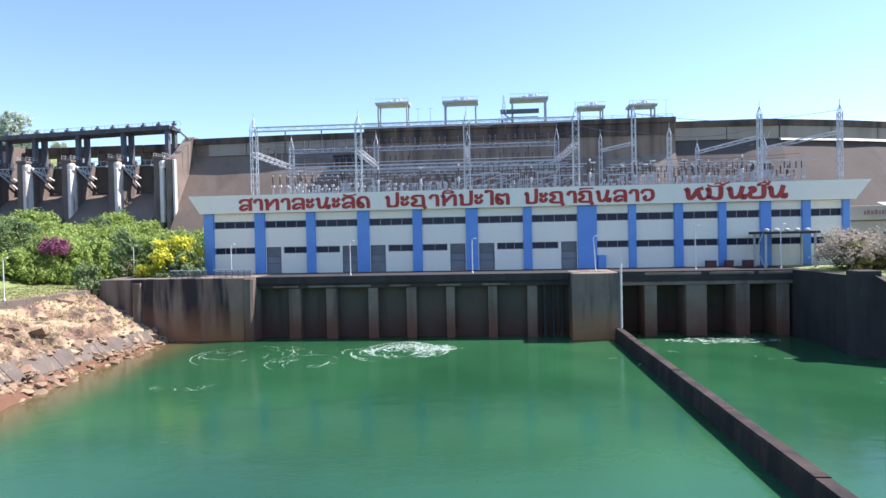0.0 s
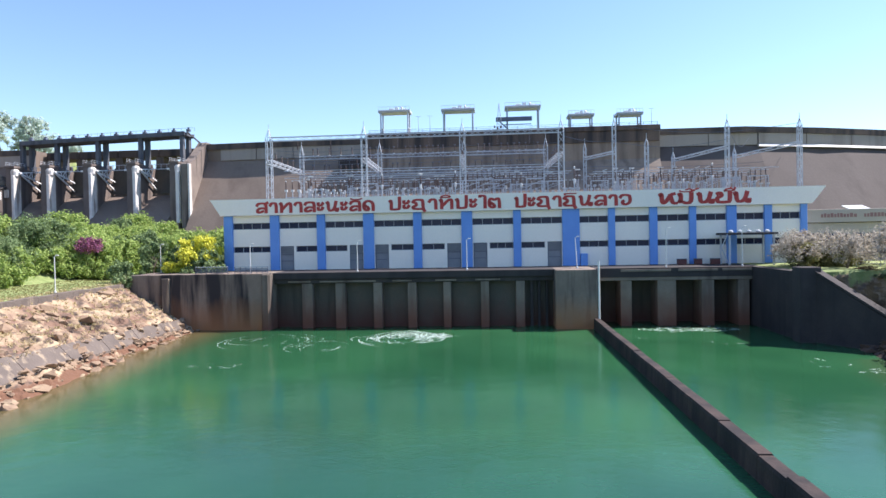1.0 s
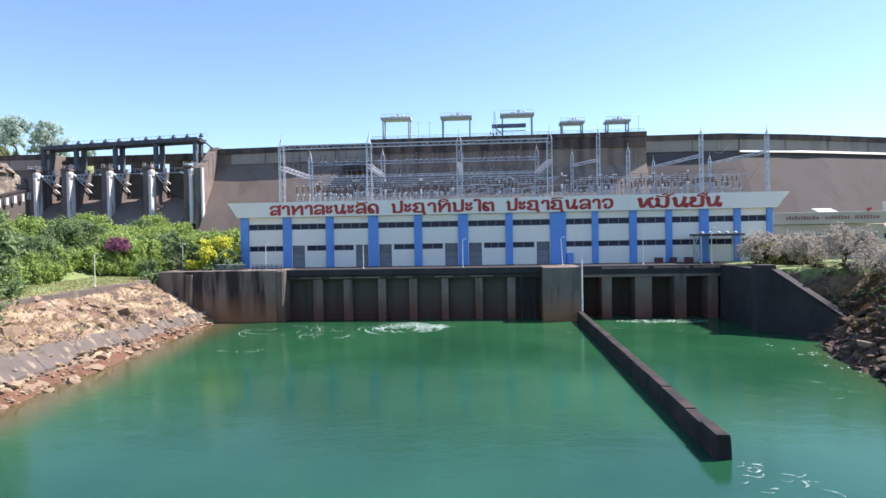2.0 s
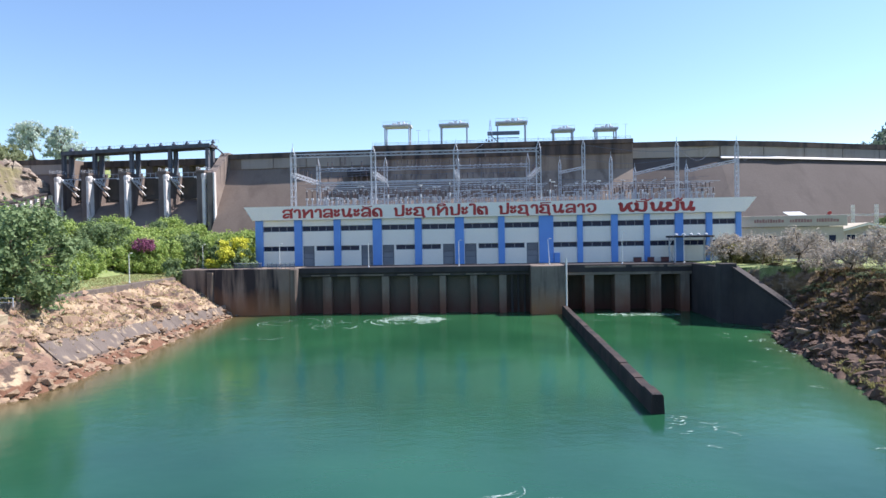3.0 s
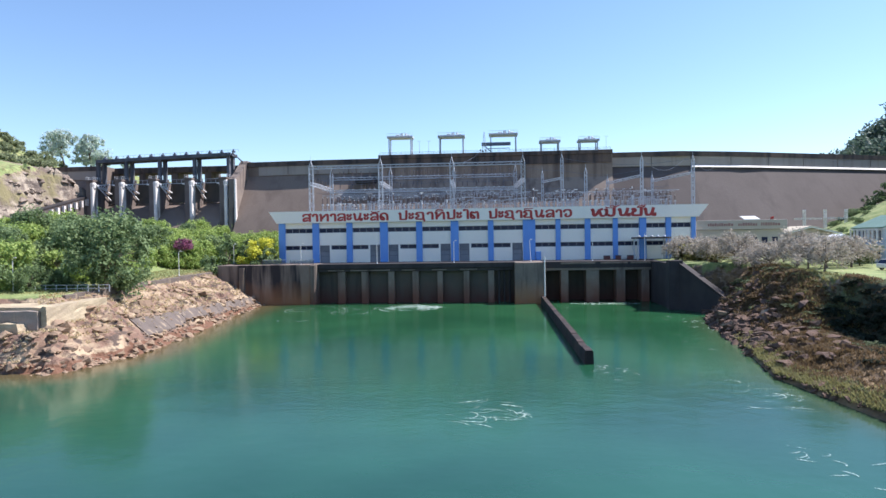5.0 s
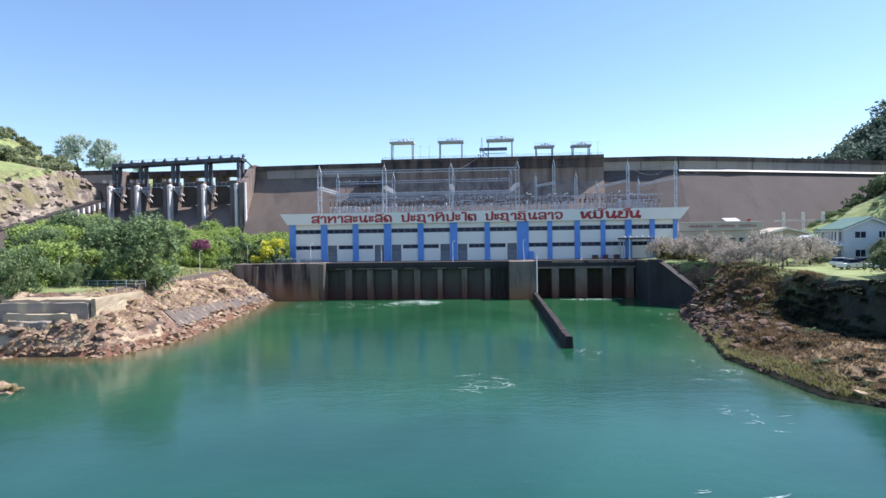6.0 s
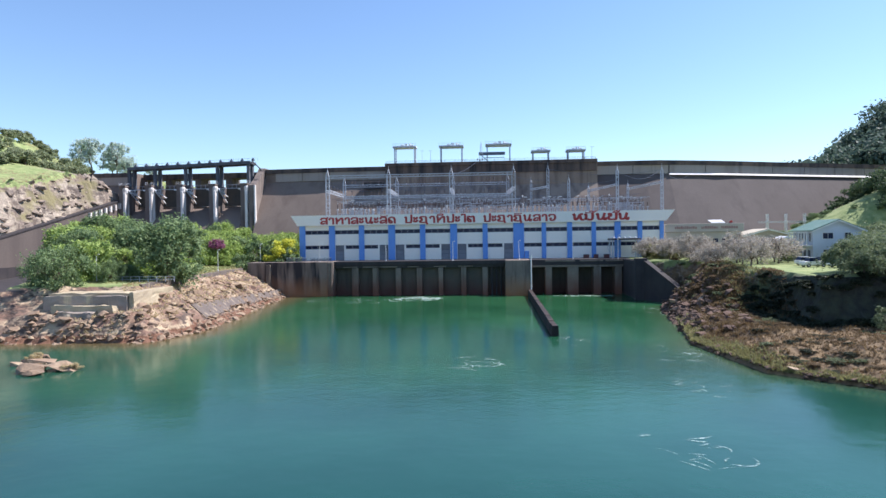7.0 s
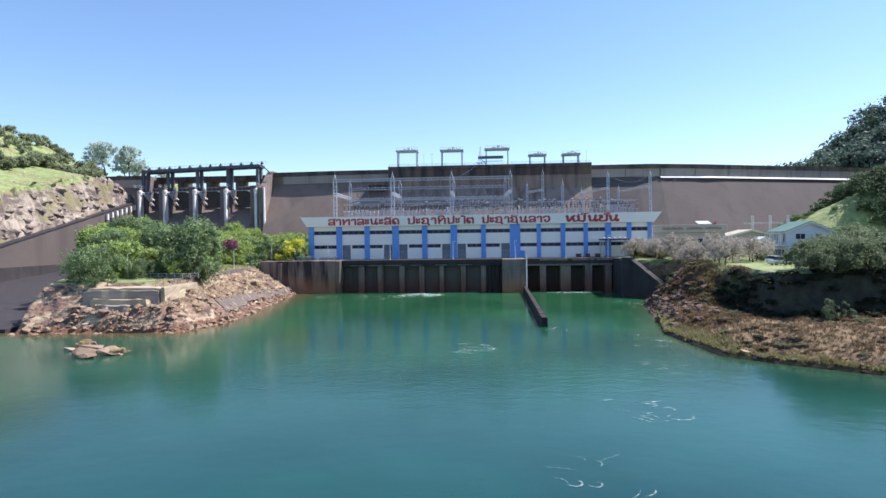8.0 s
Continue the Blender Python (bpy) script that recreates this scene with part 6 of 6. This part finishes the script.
# ---- left bank works ----
def build_revetment():
    rv = thing("revetment", "sloping grey concrete strip paving the left bank", "revetment", at=(-52, -48, 0), kind="structure")
    ys = np.linspace(-71, -13, 8)
    for a, b in zip(ys, ys[1:]):
        bm = bmesh.new()
        ring = []
        for y in np.linspace(a, b - 0.1, 7):
            db, dt, zb, zt = [float(v) for v in revet_line(np.array(y))]
            s = float(lerp_table(y, LEFT_SHORE))
            wob = [0.22 * noise.noise(Vector((y * 0.5, k * 7, 2))) for k in range(2)]
            ring.append([(s - db + wob[0], y, zb + wob[0] - 0.2), (s - dt, y, zt + wob[1] - 0.25), (s - dt - 0.35, y, zt - 0.35), (s - dt - 0.35, y, zt - 1.2), (s - db, y, zb - 1.4)])
        v = [[bm.verts.new(p) for p in r] for r in ring]
        for r, q in zip(v, v[1:]):
            for i in range(5):
                bm.faces.new((r[i], r[(i + 1) % 5], q[(i + 1) % 5], q[i]))
        bm.faces.new(v[0]), bm.faces.new(v[-1][::-1])
        ob = part("slab", bm, REVET, rv)
        ob.matrix_parent_inverse = Matrix.Translation((52, 48, 0))


build_revetment()


def build_lawn_wall():
    lw = thing("lawn_wall", "low rough stone wall edging the lawn", "wall", at=(-64, -40, 7), kind="structure")
    random.seed(4)
    y = -76.0
    while y < -14:
        n = random.uniform(1.2, 2.2)
        s = float(lerp_table(y, LEFT_SHORE)) - 12.6
        h = random.uniform(1.05, 1.2)
        bm = soft_box(s - 0.35, s + 0.3 + random.uniform(-0.06, 0.06), y, y + n - 0.05, 7.0, 7.2 + h, 0.07)
        ob = part("stone", bm, REVET, lw)
        ob.matrix_parent_inverse = Matrix.Translation((64, 40, -7))
        y += n


build_lawn_wall()


OLD_C = surface("old_pale_concrete", (0.36, 0.30, 0.25), (0.23, 0.185, 0.155), 0.3, 3, 0.9, bump=0.1, stain=(0.50, 0.41, 0.28), stain_cut=(0.55, 0.66))
STRAWC = surface("straw_covered_concrete", (0.50, 0.41, 0.27), (0.34, 0.27, 0.19), 0.4, 3, 0.9, bump=0.08)


def worn_box(x0, x1, y0, y1, z0, z1, rough):
    """A box whose faces and edges are broken and uneven."""
    bm = boxm(x0, x1, y0, y1, z0, z1)
    bmesh.ops.subdivide_edges(bm, edges=bm.edges[:], cuts=9, use_grid_fill=True)
    for v in bm.verts:
        d = noise.noise_vector(v.co * 0.55) + 0.5 * noise.noise_vector(v.co * 1.7)
        v.co += d * rough * (0.3 if v.co.z < z0 + 0.1 else 1.0)
    return bm


def build_platform():
    pf = thing("platform", "old concrete platform with a stepped front wall", "platform", at=(-64, -78, 4))
    inv = Matrix.Translation((64, 78, -4))

    def put(name, bm, mat):
        ob = part(name, bm, mat, pf)
        ob.matrix_parent_inverse = inv

    put("pad", worn_box(-72.0, -57.2, -84.5, -72.0, 2.0, 7.4, 0.3), STRAWC)
    put("front_wall", worn_box(-72.2, -57.6, -85.5, -84.52, 1.5, 7.0, 0.22), OLD_C)
    put("step", worn_box(-70.0, -59.0, -86.9, -85.42, 1.0, 5.5, 0.3), STRAWC)
    put("step", worn_box(-68.0, -62.0, -88.2, -86.72, 0.6, 4.6, 0.35), OLD_C)
    put("side_wall", worn_box(-57.4, -56.5, -85.0, -72.0, 3, 7.5, 0.25), STRAWC)
    put("plinth", soft_box(-69.0, -63.5, -74.2, -73.0, 7.4, 8.3, 0.08), DARK_C)


build_platform()


def railing(name, label, pts, height=1.05, gap=1.8, mat=STEEL, group=""):
    r = thing(name, label, "railing", group, pts[0])
    o = Vector(pts[0])
    for p, q in zip(pts, pts[1:]):
        p, q = Vector(p) - o, Vector(q) - o
        n = max(1, round((q - p).length / gap))
        for k in range(n + 1):
            c = p.lerp(q, k / n)
            part("post", bar(bmesh.new(), c, c + Vector((0, 0, height)), 0.08), mat, r)
        for f in (0.5, 1.0):
            part("rail", bar(bmesh.new(), p + Vector((0, 0, height * f)), q + Vector((0, 0, height * f)), 0.07), mat, r)
    return r


railing("bank_railing", "grey tube railing behind the platform", [(-76, -70.5, 8.3), (-57, -70.5, 8.3)])
for a, b in ((-54.6, -48.9), (-47.6, -41.8)):
    unit = railing("deck_railing", "dark slatted railing with a pale top rail on the deck corner", [(a, -11.9, DECK + 0.02), (b, -11.9, DECK + 0.02)], 1.15, 0.95, STEEL_D, "deck railings")
    for z in (0.28, 0.44, 0.72, 0.88):
        part("slat", bar(bmesh.new(), (0, -0.05, z), (b - a, -0.05, z), 0.09), STEEL_D, unit)
    part("top_rail", bar(bmesh.new(), (-0.1, 0, 1.21), (b - a + 0.1, 0, 1.21), 0.1), LAMP_W, unit)
railing("crest_railing", "thin rail along the dark crest parapet", [(-39.5, 69.1, 46.6), (44.5, 69.1, 46.6)], 0.9, 4.0, STEEL_D)

for x, y, z in ((-84.0, -58.0, 9.5),):
    lamp_post(x, y, z, 7.0)


# ---- canopy at the powerhouse end ----
def build_canopy():
    c = thing("canopy", "flat canopy on posts with round white vents", "canopy", at=(41, -4, DECK))
    part("slab", soft_box(-4.6, 3.6, -3.6, 2.3, 5.1, 5.5, 0.05), DECK_C, c)
    for x in (-4.2, 3.0):
        for y in (-3.2, 1.0):
            part("post", soft_box(x - 0.14, x + 0.14, y - 0.14, y + 0.14, 0, 5.1, 0.02), STEEL, c)
    for k in range(5):
        bm = lathe(bmesh.new(), [(0.3, 5.5), (0.42, 5.65), (0.34, 5.85), (0.1, 5.95)], (-3.8 + k * 1.5, -2.6, 0), 10)
        part("vent", bm, GREYEQ, c)
    bm = bmesh.new()
    bar(bm, (-4.6, -3.4, 5.3), (-5.6, -3.4, 3.0), 0.12)
    bar(bm, (-5.6, -3.4, 3.0), (-4.4, -3.4, 0.0), 0.12)
    part("brace", bm, STEEL, c)


build_canopy()
for x, w in ((30.2, 1.5), (33.0, 1.2), (36.0, 1.6)):
    b = thing("storage_box", "dark red steel storage box on the deck", "box", "boxes on the deck", (x, -2.6, DECK))
    part("case", soft_box(-w / 2, w / 2, -0.5, 0.5, 0, 0.95, 0.05), surface("dull_red_paint", (0.16, 0.05, 0.045), (0.11, 0.04, 0.04), 1, 5, 0.6), b)
    part("lid", soft_box(-w / 2 - 0.05, w / 2 + 0.05, -0.55, 0.55, 0.955, 1.05, 0.02), STEEL_D, b)

# ---- buildings on the right terrace ----
CREAM = surface("cream_render", (0.44, 0.39, 0.345), (0.37, 0.33, 0.295), 0.2, 4, 0.8, stain=(0.38, 0.33, 0.3), stain_cut=(0.55, 0.75))
GREEN_ROOF = surface("green_roof_sheet", (0.13, 0.22, 0.16), (0.19, 0.28, 0.21), 0.3, 5, 0.5)
CREAM_ROOF = surface("cream_roof_sheet", (0.62, 0.55, 0.42), (0.50, 0.44, 0.34), 0.3, 5, 0.6)
PALE_ROOF = surface("white_roof_sheet", (0.75, 0.75, 0.74), (0.66, 0.67, 0.68), 0.3, 5, 0.4)


def build_annex():
    a = thing("annex", "long cream annex with a red-lettered fascia", "building", at=(64, 3, 9.7))
    part("wall", boxm(-10.0, 11.5, 0.4, 9.0, -1, 6.9), CREAM, a)
    part("fascia", soft_box(-10.4, 12.0, -0.3, 0.38, 7.0, 9.4, 0.05), CREAM, a)
    part("roof", boxm(-10.2, 11.8, 0.39, 9.2, 7.0, 9.0), DECK_C, a)
    rng = random.Random(3)
    for x0, x1 in ((-7.5, -1.2), (0.0, 4.6), (5.6, 10.2)):
        x = x0
        while x < x1:
            w = rng.uniform(0.3, 0.6)
            part("writing", boxm(x, min(x1, x + w), -0.33, -0.302, 7.9, 8.5 + rng.choice((0, 0.15))), surface_red, a)
            x += w + 0.14
    part("emblem", extrude(bmesh.new(), [(8.4, 9.4), (8.9, 9.8), (8.7, 10.2), (8.2, 10.1), (7.9, 9.7)], "y", -0.1, 0.15), RED, a, "red emblem on the roof edge")
    for k in range(8):
        part("window", boxm(-9 + k * 2.5, -7.6 + k * 2.5, 0.33, 0.398, 3.2, 5.0), GLASS, a)


surface_red = surface("faded_red_paint", (0.24, 0.12, 0.12), (0.30, 0.17, 0.16), 1, 5, 0.7)
build_annex()


def pitched(name, label, at, wide, deep, eave, ridge, roof_mat, wall_mat, turn=0, over=0.7, windows=()):
    """A gabled building; the ridge runs along its depth."""
    b = thing(name, label, "building", at=at)
    b.rotation_euler = (0, 0, radians(turn))
    w, d = wide / 2, deep / 2
    part("wall", extrude(bmesh.new(), [(-w, -1), (w, -1), (w, eave), (0, ridge - 0.15), (-w, eave)], "y", -d, d), wall_mat, b)
    k = (ridge - eave) / w
    for s in (-1, 1):
        o = [(0, ridge), (s * (w + over), eave - over * k), (s * (w + over), eave - over * k + 0.22), (0, ridge + 0.22)]
        part("roof", extrude(bmesh.new(), o, "y", -d - over, d + over), roof_mat, b)
    part("fascia_board", extrude(bmesh.new(), [(-w - over, eave - over * k - 0.02), (0, ridge - 0.02), (w + over, eave - over * k - 0.02), (w + over, eave - over * k - 0.3), (0, ridge - 0.3), (-w - over, eave - over * k - 0.3)], "y", -d - over - 0.06, -d - over - 0.004), LAMP_W, b)
    for side, p, z, ww, hh in windows:
        if side == "front":
            win = part("window", boxm(p - ww / 2, p + ww / 2, -d - 0.05, -d - 0.004, z, z + hh), GLASS, b)
            part("window_frame", frame_mesh(p, -d - 0.06, z, ww, hh, "y"), LAMP_W, win)
        else:
            win = part("window", boxm(-w - 0.05, -w - 0.004, p - ww / 2, p + ww / 2, z, z + hh), GLASS, b)
            part("window_frame", frame_mesh(p, -w - 0.06, z, ww, hh, "x"), LAMP_W, win)
    return b


def frame_mesh(p, at, z, w, h, axis):
    bm = bmesh.new()
    def slab(a0, a1, z0, z1):
        if axis == "y":
            box(bm, a0, a1, at - 0.05, at, z0, z1)
        else:
            box(bm, at - 0.05, at, a0, a1, z0, z1)
    slab(p - w / 2 - 0.08, p - w / 2, z - 0.08, z + h + 0.08)
    slab(p + w / 2, p + w / 2 + 0.08, z - 0.08, z + h + 0.08)
    slab(p - w / 2, p + w / 2, z + h, z + h + 0.08)
    slab(p - w / 2, p + w / 2, z - 0.08, z)
    slab(p - 0.03, p + 0.03, z, z + h)
    return bm


house = pitched("house", "two-storey white house, bluish shade put into its paint, with a low green roof", (81.0, -32.8, 9.7), 10.6, 9.4, 6.9, 9.1, GREEN_ROOF, HOUSE_W, 0, 0.7,
                [("side", -3.4 + 1.7 * k, 4.3, 0.9, 1.9) for k in range(5)] + [("side", -3.0 + 2.0 * k, 0.8, 1.2, 1.5) for k in range(4)] + [("front", -2.1, 4.9, 2.2, 1.3), ("front", 2.2, 4.9, 1.3, 1.3), ("front", -2.1, 1.0, 2.0, 1.4), ("front", 2.0, 1.0, 2.0, 1.4)])
part("balcony", soft_box(-6.7, -5.304, -4.6, 4.6, 3.2, 3.5, 0.03), LAMP_W, house)
for k in range(8):
    part("balcony_post", boxm(-6.65, -6.45, -4.5 + k * 1.25, -4.3 + k * 1.25, 3.504, 6.3), LAMP_W, house)
part("balcony_rail", boxm(-6.75, -6.66, -4.6, 4.6, 4.4, 4.52), LAMP_W, house)
part("eave_beam", boxm(-6.7, -6.4, -4.6, 4.6, 6.304, 6.5), LAMP_W, house)
pitched("hall", "low hall with a wide cream sheet roof", (90, 26, 12.4), 13.5, 10.0, 3.2, 4.9, CREAM_ROOF, CREAM, 0, 1.4, [("front", -3.5, 1.0, 2.0, 1.2), ("front", 0, 1.0, 2.0, 1.2), ("front", 3.5, 1.0, 2.0, 1.2)])
shed = thing("shed", "small shed with a tilted white roof on the slope", "shed", at=(77.5, 30, 13.0))
part("wall", boxm(-1.7, 3.4, -1.4, 1.6, -1, 6.3), STEEL_D, shed)
part("lean_to", boxm(2.24, 4.6, -1.6, 1.8, 6.304, 6.6), STEEL_D, shed)
part("roof", extrude(bmesh.new(), [(-1.9, 6.6), (1.9, 7.6), (1.9, 7.8), (-1.9, 6.8)], "x", -2.2, 2.2), PALE_ROOF, shed)
pitched("gate_house", "small white hut with a grey roof beside the car park", (79.5, -14, 9.7), 4.5, 4.0, 4.4, 5.3, PALE_ROOF, WHITE, 0, 0.6, [("side", 0, 1.0, 1.4, 1.2), ("front", 0, 1.0, 1.6, 1.2)])

# yard masts behind the terrace
for x in (100.0, 106.3, 112.6):
    z = ground_z(x, 45)
    m = thing("yard_mast", "pale steel mast with a crossarm and insulators", "mast", "yard masts", (x, 45, z))
    part("tower", truss(bmesh.new(), (0, 0, 0), (0, 0, 22.8 - z), 0.6, 0.1, 0.06, 1.0), LAMP_W, m)
    part("crossarm", truss(bmesh.new(), (-3.1, 0, 19.9 - z), (3.1, 0, 20.0 - z), 0.4, 0.09, 0.05, 0.8), LAMP_W, m)


# ---- cars ----
def make_car(name, label, paint, pickup=False):
    c = thing(name, label, "car", "parked cars")
    side = [(-2.2, 0.35), (2.15, 0.35), (2.25, 0.6), (2.2, 0.92), (1.2, 1.02), (0.55, 1.08), (-2.2, 1.05), (-2.28, 0.6)]
    bm = extrude(bmesh.new(), side, "y", -0.86, 0.86)
    bmesh.ops.bevel(bm, geom=[e for e in bm.edges], offset=0.05, segments=1, affect="EDGES")
    part("body", bm, paint, c)
    cab = [(0.75, 1.06), (0.15, 1.66), (-1.0, 1.70), (-1.25, 1.06)] if pickup else [(0.9, 1.06), (0.2, 1.62), (-1.6, 1.64), (-2.1, 1.06)]
    bm = extrude(bmesh.new(), cab, "y", -0.76, 0.76)
    part("cabin", bm, GLASS, c, "dark glazed cabin")
    top = [(0.2, 1.66), (-1.0, 1.71), (-1.05, 1.76), (0.15, 1.72)] if pickup else [(0.25, 1.62), (-1.65, 1.65), (-1.6, 1.70), (0.2, 1.68)]
    part("roof", extrude(bmesh.new(), top, "y", -0.78, 0.78), paint, c)
    for x in (-1.4, 1.4):
        for y in (-0.86, 0.66):
            thing_wheel(c, x, y)
    for y in (-0.6, 0.6):
        part("headlight", soft_box(2.2, 2.28, y - 0.18, y + 0.18, 0.66, 0.82, 0.02), LAMP_W, c)
    part("bumper", soft_box(2.2, 2.34, -0.8, 0.8, 0.36, 0.54, 0.03), STEEL_D, c)
    return c


def thing_wheel(parent, x, y):
    bm = bmesh.new()
    n = 14
    for r0, r1, y0, y1 in ((0.36, 0.36, 0.0, 0.2),):
        a = [bm.verts.new((x + r0 * math.cos(2 * math.pi * i / n), y + y0, 0.36 + r0 * math.sin(2 * math.pi * i / n))) for i in range(n)]
        b = [bm.verts.new((x + r1 * math.cos(2 * math.pi * i / n), y + y1, 0.36 + r1 * math.sin(2 * math.pi * i / n))) for i in range(n)]
        bm.faces.new(a), bm.faces.new(b[::-1])
        for i in range(n):
            bm.faces.new((a[i], a[(i + 1) % n], b[(i + 1) % n], b[i]))
    w = part("wheel", bm, DARK_C, parent)
    bm = bmesh.new()
    a = [bm.verts.new((x + 0.2 * math.cos(2 * math.pi * i / 8), y - 0.01, 0.36 + 0.2 * math.sin(2 * math.pi * i / 8))) for i in range(8)]
    b = [bm.verts.new((v.co.x, y + 0.21, v.co.z)) for v in a]
    bm.faces.new(a), bm.faces.new(b[::-1])
    for i in range(8):
        bm.faces.new((a[i], a[(i + 1) % 8], b[(i + 1) % 8], b[i]))
    part("rim", bm, STEEL, w)
    return w


CAR_W = surface("white_car_paint", (0.80, 0.80, 0.80), (0.74, 0.74, 0.75), 1, 8, 0.25, bump=0)
CAR_S = surface("silver_car_paint", (0.50, 0.51, 0.53), (0.42, 0.43, 0.45), 1, 8, 0.25, 0.4, bump=0)
CAR_D = surface("dark_car_paint", (0.05, 0.055, 0.07), (0.08, 0.08, 0.09), 1, 8, 0.25, bump=0)
cars = [make_car("pickup", "white pickup truck parked on the terrace", CAR_W, True), make_car("car", "white estate car parked on the terrace", CAR_W), make_car("car", "silver car parked on the terrace", CAR_S), make_car("car", "dark car parked on the terrace", CAR_D)]
lots = [(62.0, -66.0, 8), (66.0, -68.0, 14), (67.3, -83.5, 10), (66.4, -61.8, 12), (69.9, -69.5, 5), (71.4, -84.6, 12), (75.4, -85.2, 10), (63.8, -60.2, 8), (68.6, -62.2, 12), (73.6, -64.0, 20), (80.0, -85.6, 8)]
for i, (x, y, a) in enumerate(lots):
    m = Matrix.LocRotScale((x, y, ground_z(x, y) + 0.02), Euler((0, 0, radians(a))), (1, 1, 1))
    if i < 4:
        cars[i].matrix_basis = m
    else:
        copy_thing(cars[(0, 1, 2, 1, 3, 2, 0, 1, 2, 0)[i - 4]], m)

# pale track behind the bare trees
railing("terrace_rail", "low white rail along the terrace path", [(50, -14, ground_z(50, -14)), (62, -24, ground_z(62, -24)), (70, -52, ground_z(70, -52))], 0.9, 3.0, LAMP_W)


# ---- foam on the water ----
def foam_ring(rng, cx, cy, rx, ry, count, width):
    """Loose curved streaks of foam drifting round a centre."""
    verts, faces = [], []
    for _ in range(count):
        k, a = math.sqrt(rng.random()), rng.random() * 2 * math.pi
        x, y = cx + rx * k * math.cos(a), cy + ry * k * math.sin(a)
        way = 0.4 * rng.normal() + (0.5 * math.atan2(-rx * math.sin(a), ry * math.cos(a) + 1e-6) if cy > -60 else 0.0)
        turn = rng.normal(0, 0.28 if cy > -60 else 0.3)
        step = rng.uniform(0.05, 0.19) * min(1.5, 0.35 * rx) * (1.0 if cy > -60 else 1.5)
        n = 9
        base, z = len(verts), rng.uniform(0.025, 0.07)
        wide = (0.85 if cy > -60 else 0.62) * width * rng.uniform(0.3, 1.4)
        for i in range(n + 1):
            w = wide * math.sin(math.pi * (i + 0.25) / (n + 0.5)) * rng.uniform(0.7, 1.25)
            nx, ny = -math.sin(way), math.cos(way)
            verts += [(x - nx * w, y - ny * w, z), (x + nx * w, y + ny * w, z)]
            x, y = x + step * math.cos(way), y + step * math.sin(way)
            way += turn * 0.5 + rng.normal(0, 0.1)
        faces += [(base + 2 * i, base + 2 * i + 1, base + 2 * i + 3, base + 2 * i + 2) for i in range(n)]
    return verts, faces


def build_foam():
    rng = np.random.default_rng(12)
    verts, faces = [], []
    for cx, cy, rx, ry, count, width in ((-17.0, -22.0, 5.5, 5.5, 60, 0.26), (-14.5, -20.5, 4.5, 3.2, 60, 0.28), (-37, -25, 9, 7, 12, 0.14), (-37.5, -43, 3, 2, 14, 0.09), (27, -15.4, 7.5, 3.2, 90, 0.28), (0.4, -106.5, 3.6, 4.2, 30, 0.16), (18, -138, 3.5, 5.0, 18, 0.14), (25, -118, 2.5, 5, 12, 0.14), (27, -101, 4.0, 6, 18, 0.14), (38.2, -54, 2.5, 8, 30, 0.14), (11, -156, 3.5, 5, 12, 0.09), (14.2, -88, 1.4, 3.4, 16, 0.14), (16, -92, 2.0, 5, 8, 0.14), (35, -45, 3, 6, 10, 0.16), (20, -30, 10, 8, 8, 0.1), (30, -68, 5, 10, 7, 0.1)):
        v, f = foam_ring(rng, cx, cy, rx, ry, count, width)
        k = len(verts)
        verts += v
        faces += [tuple(k + i for i in q) for q in f]
    # arcs that curl round the boil
    for k in range(110):
        cx, cy, big = ((-17.5, -22.5, 0.9), (-17.0, -22.0, 0.8), (-16.5, -21.5, 0.7), (-17.5, -22.5, 0.95), (-16.0, -21.0, 0.5), (-37.0, -25.0, 0.9), (-28.0, -30.0, 0.6))[k % 7]
        rx, ry = big * rng.uniform(2.5, 8.5), big * rng.uniform(2.5, 9.0)
        a, span, z = rng.uniform(-1.2, 3.6), rng.uniform(0.5, 1.5), rng.uniform(0.025, 0.07)
        wide, base = rng.uniform(0.07, 0.22) if k % 7 < 5 else rng.uniform(0.04, 0.1), len(verts)
        for i in range(15):
            t = a + span * i / 14
            w = wide * math.sin(math.pi * (i + 0.3) / 14.6) * rng.uniform(0.6, 1.3)
            for s in (-w, w):
                verts.append((cx + (rx + s) * math.cos(t) + rng.normal(0, 0.05), cy + (ry + s) * math.sin(t), z))
        faces += [(base + 2 * i, base + 2 * i + 1, base + 2 * i + 3, base + 2 * i + 2) for i in range(14)]
    me = bpy.data.meshes.new("foam")
    me.from_pydata(verts, [], faces)
    me.materials.append(FOAM)
    tagged(new("foam", me), "white foam streaks and boils on the river", "foam", kind="stuff")


build_foam()
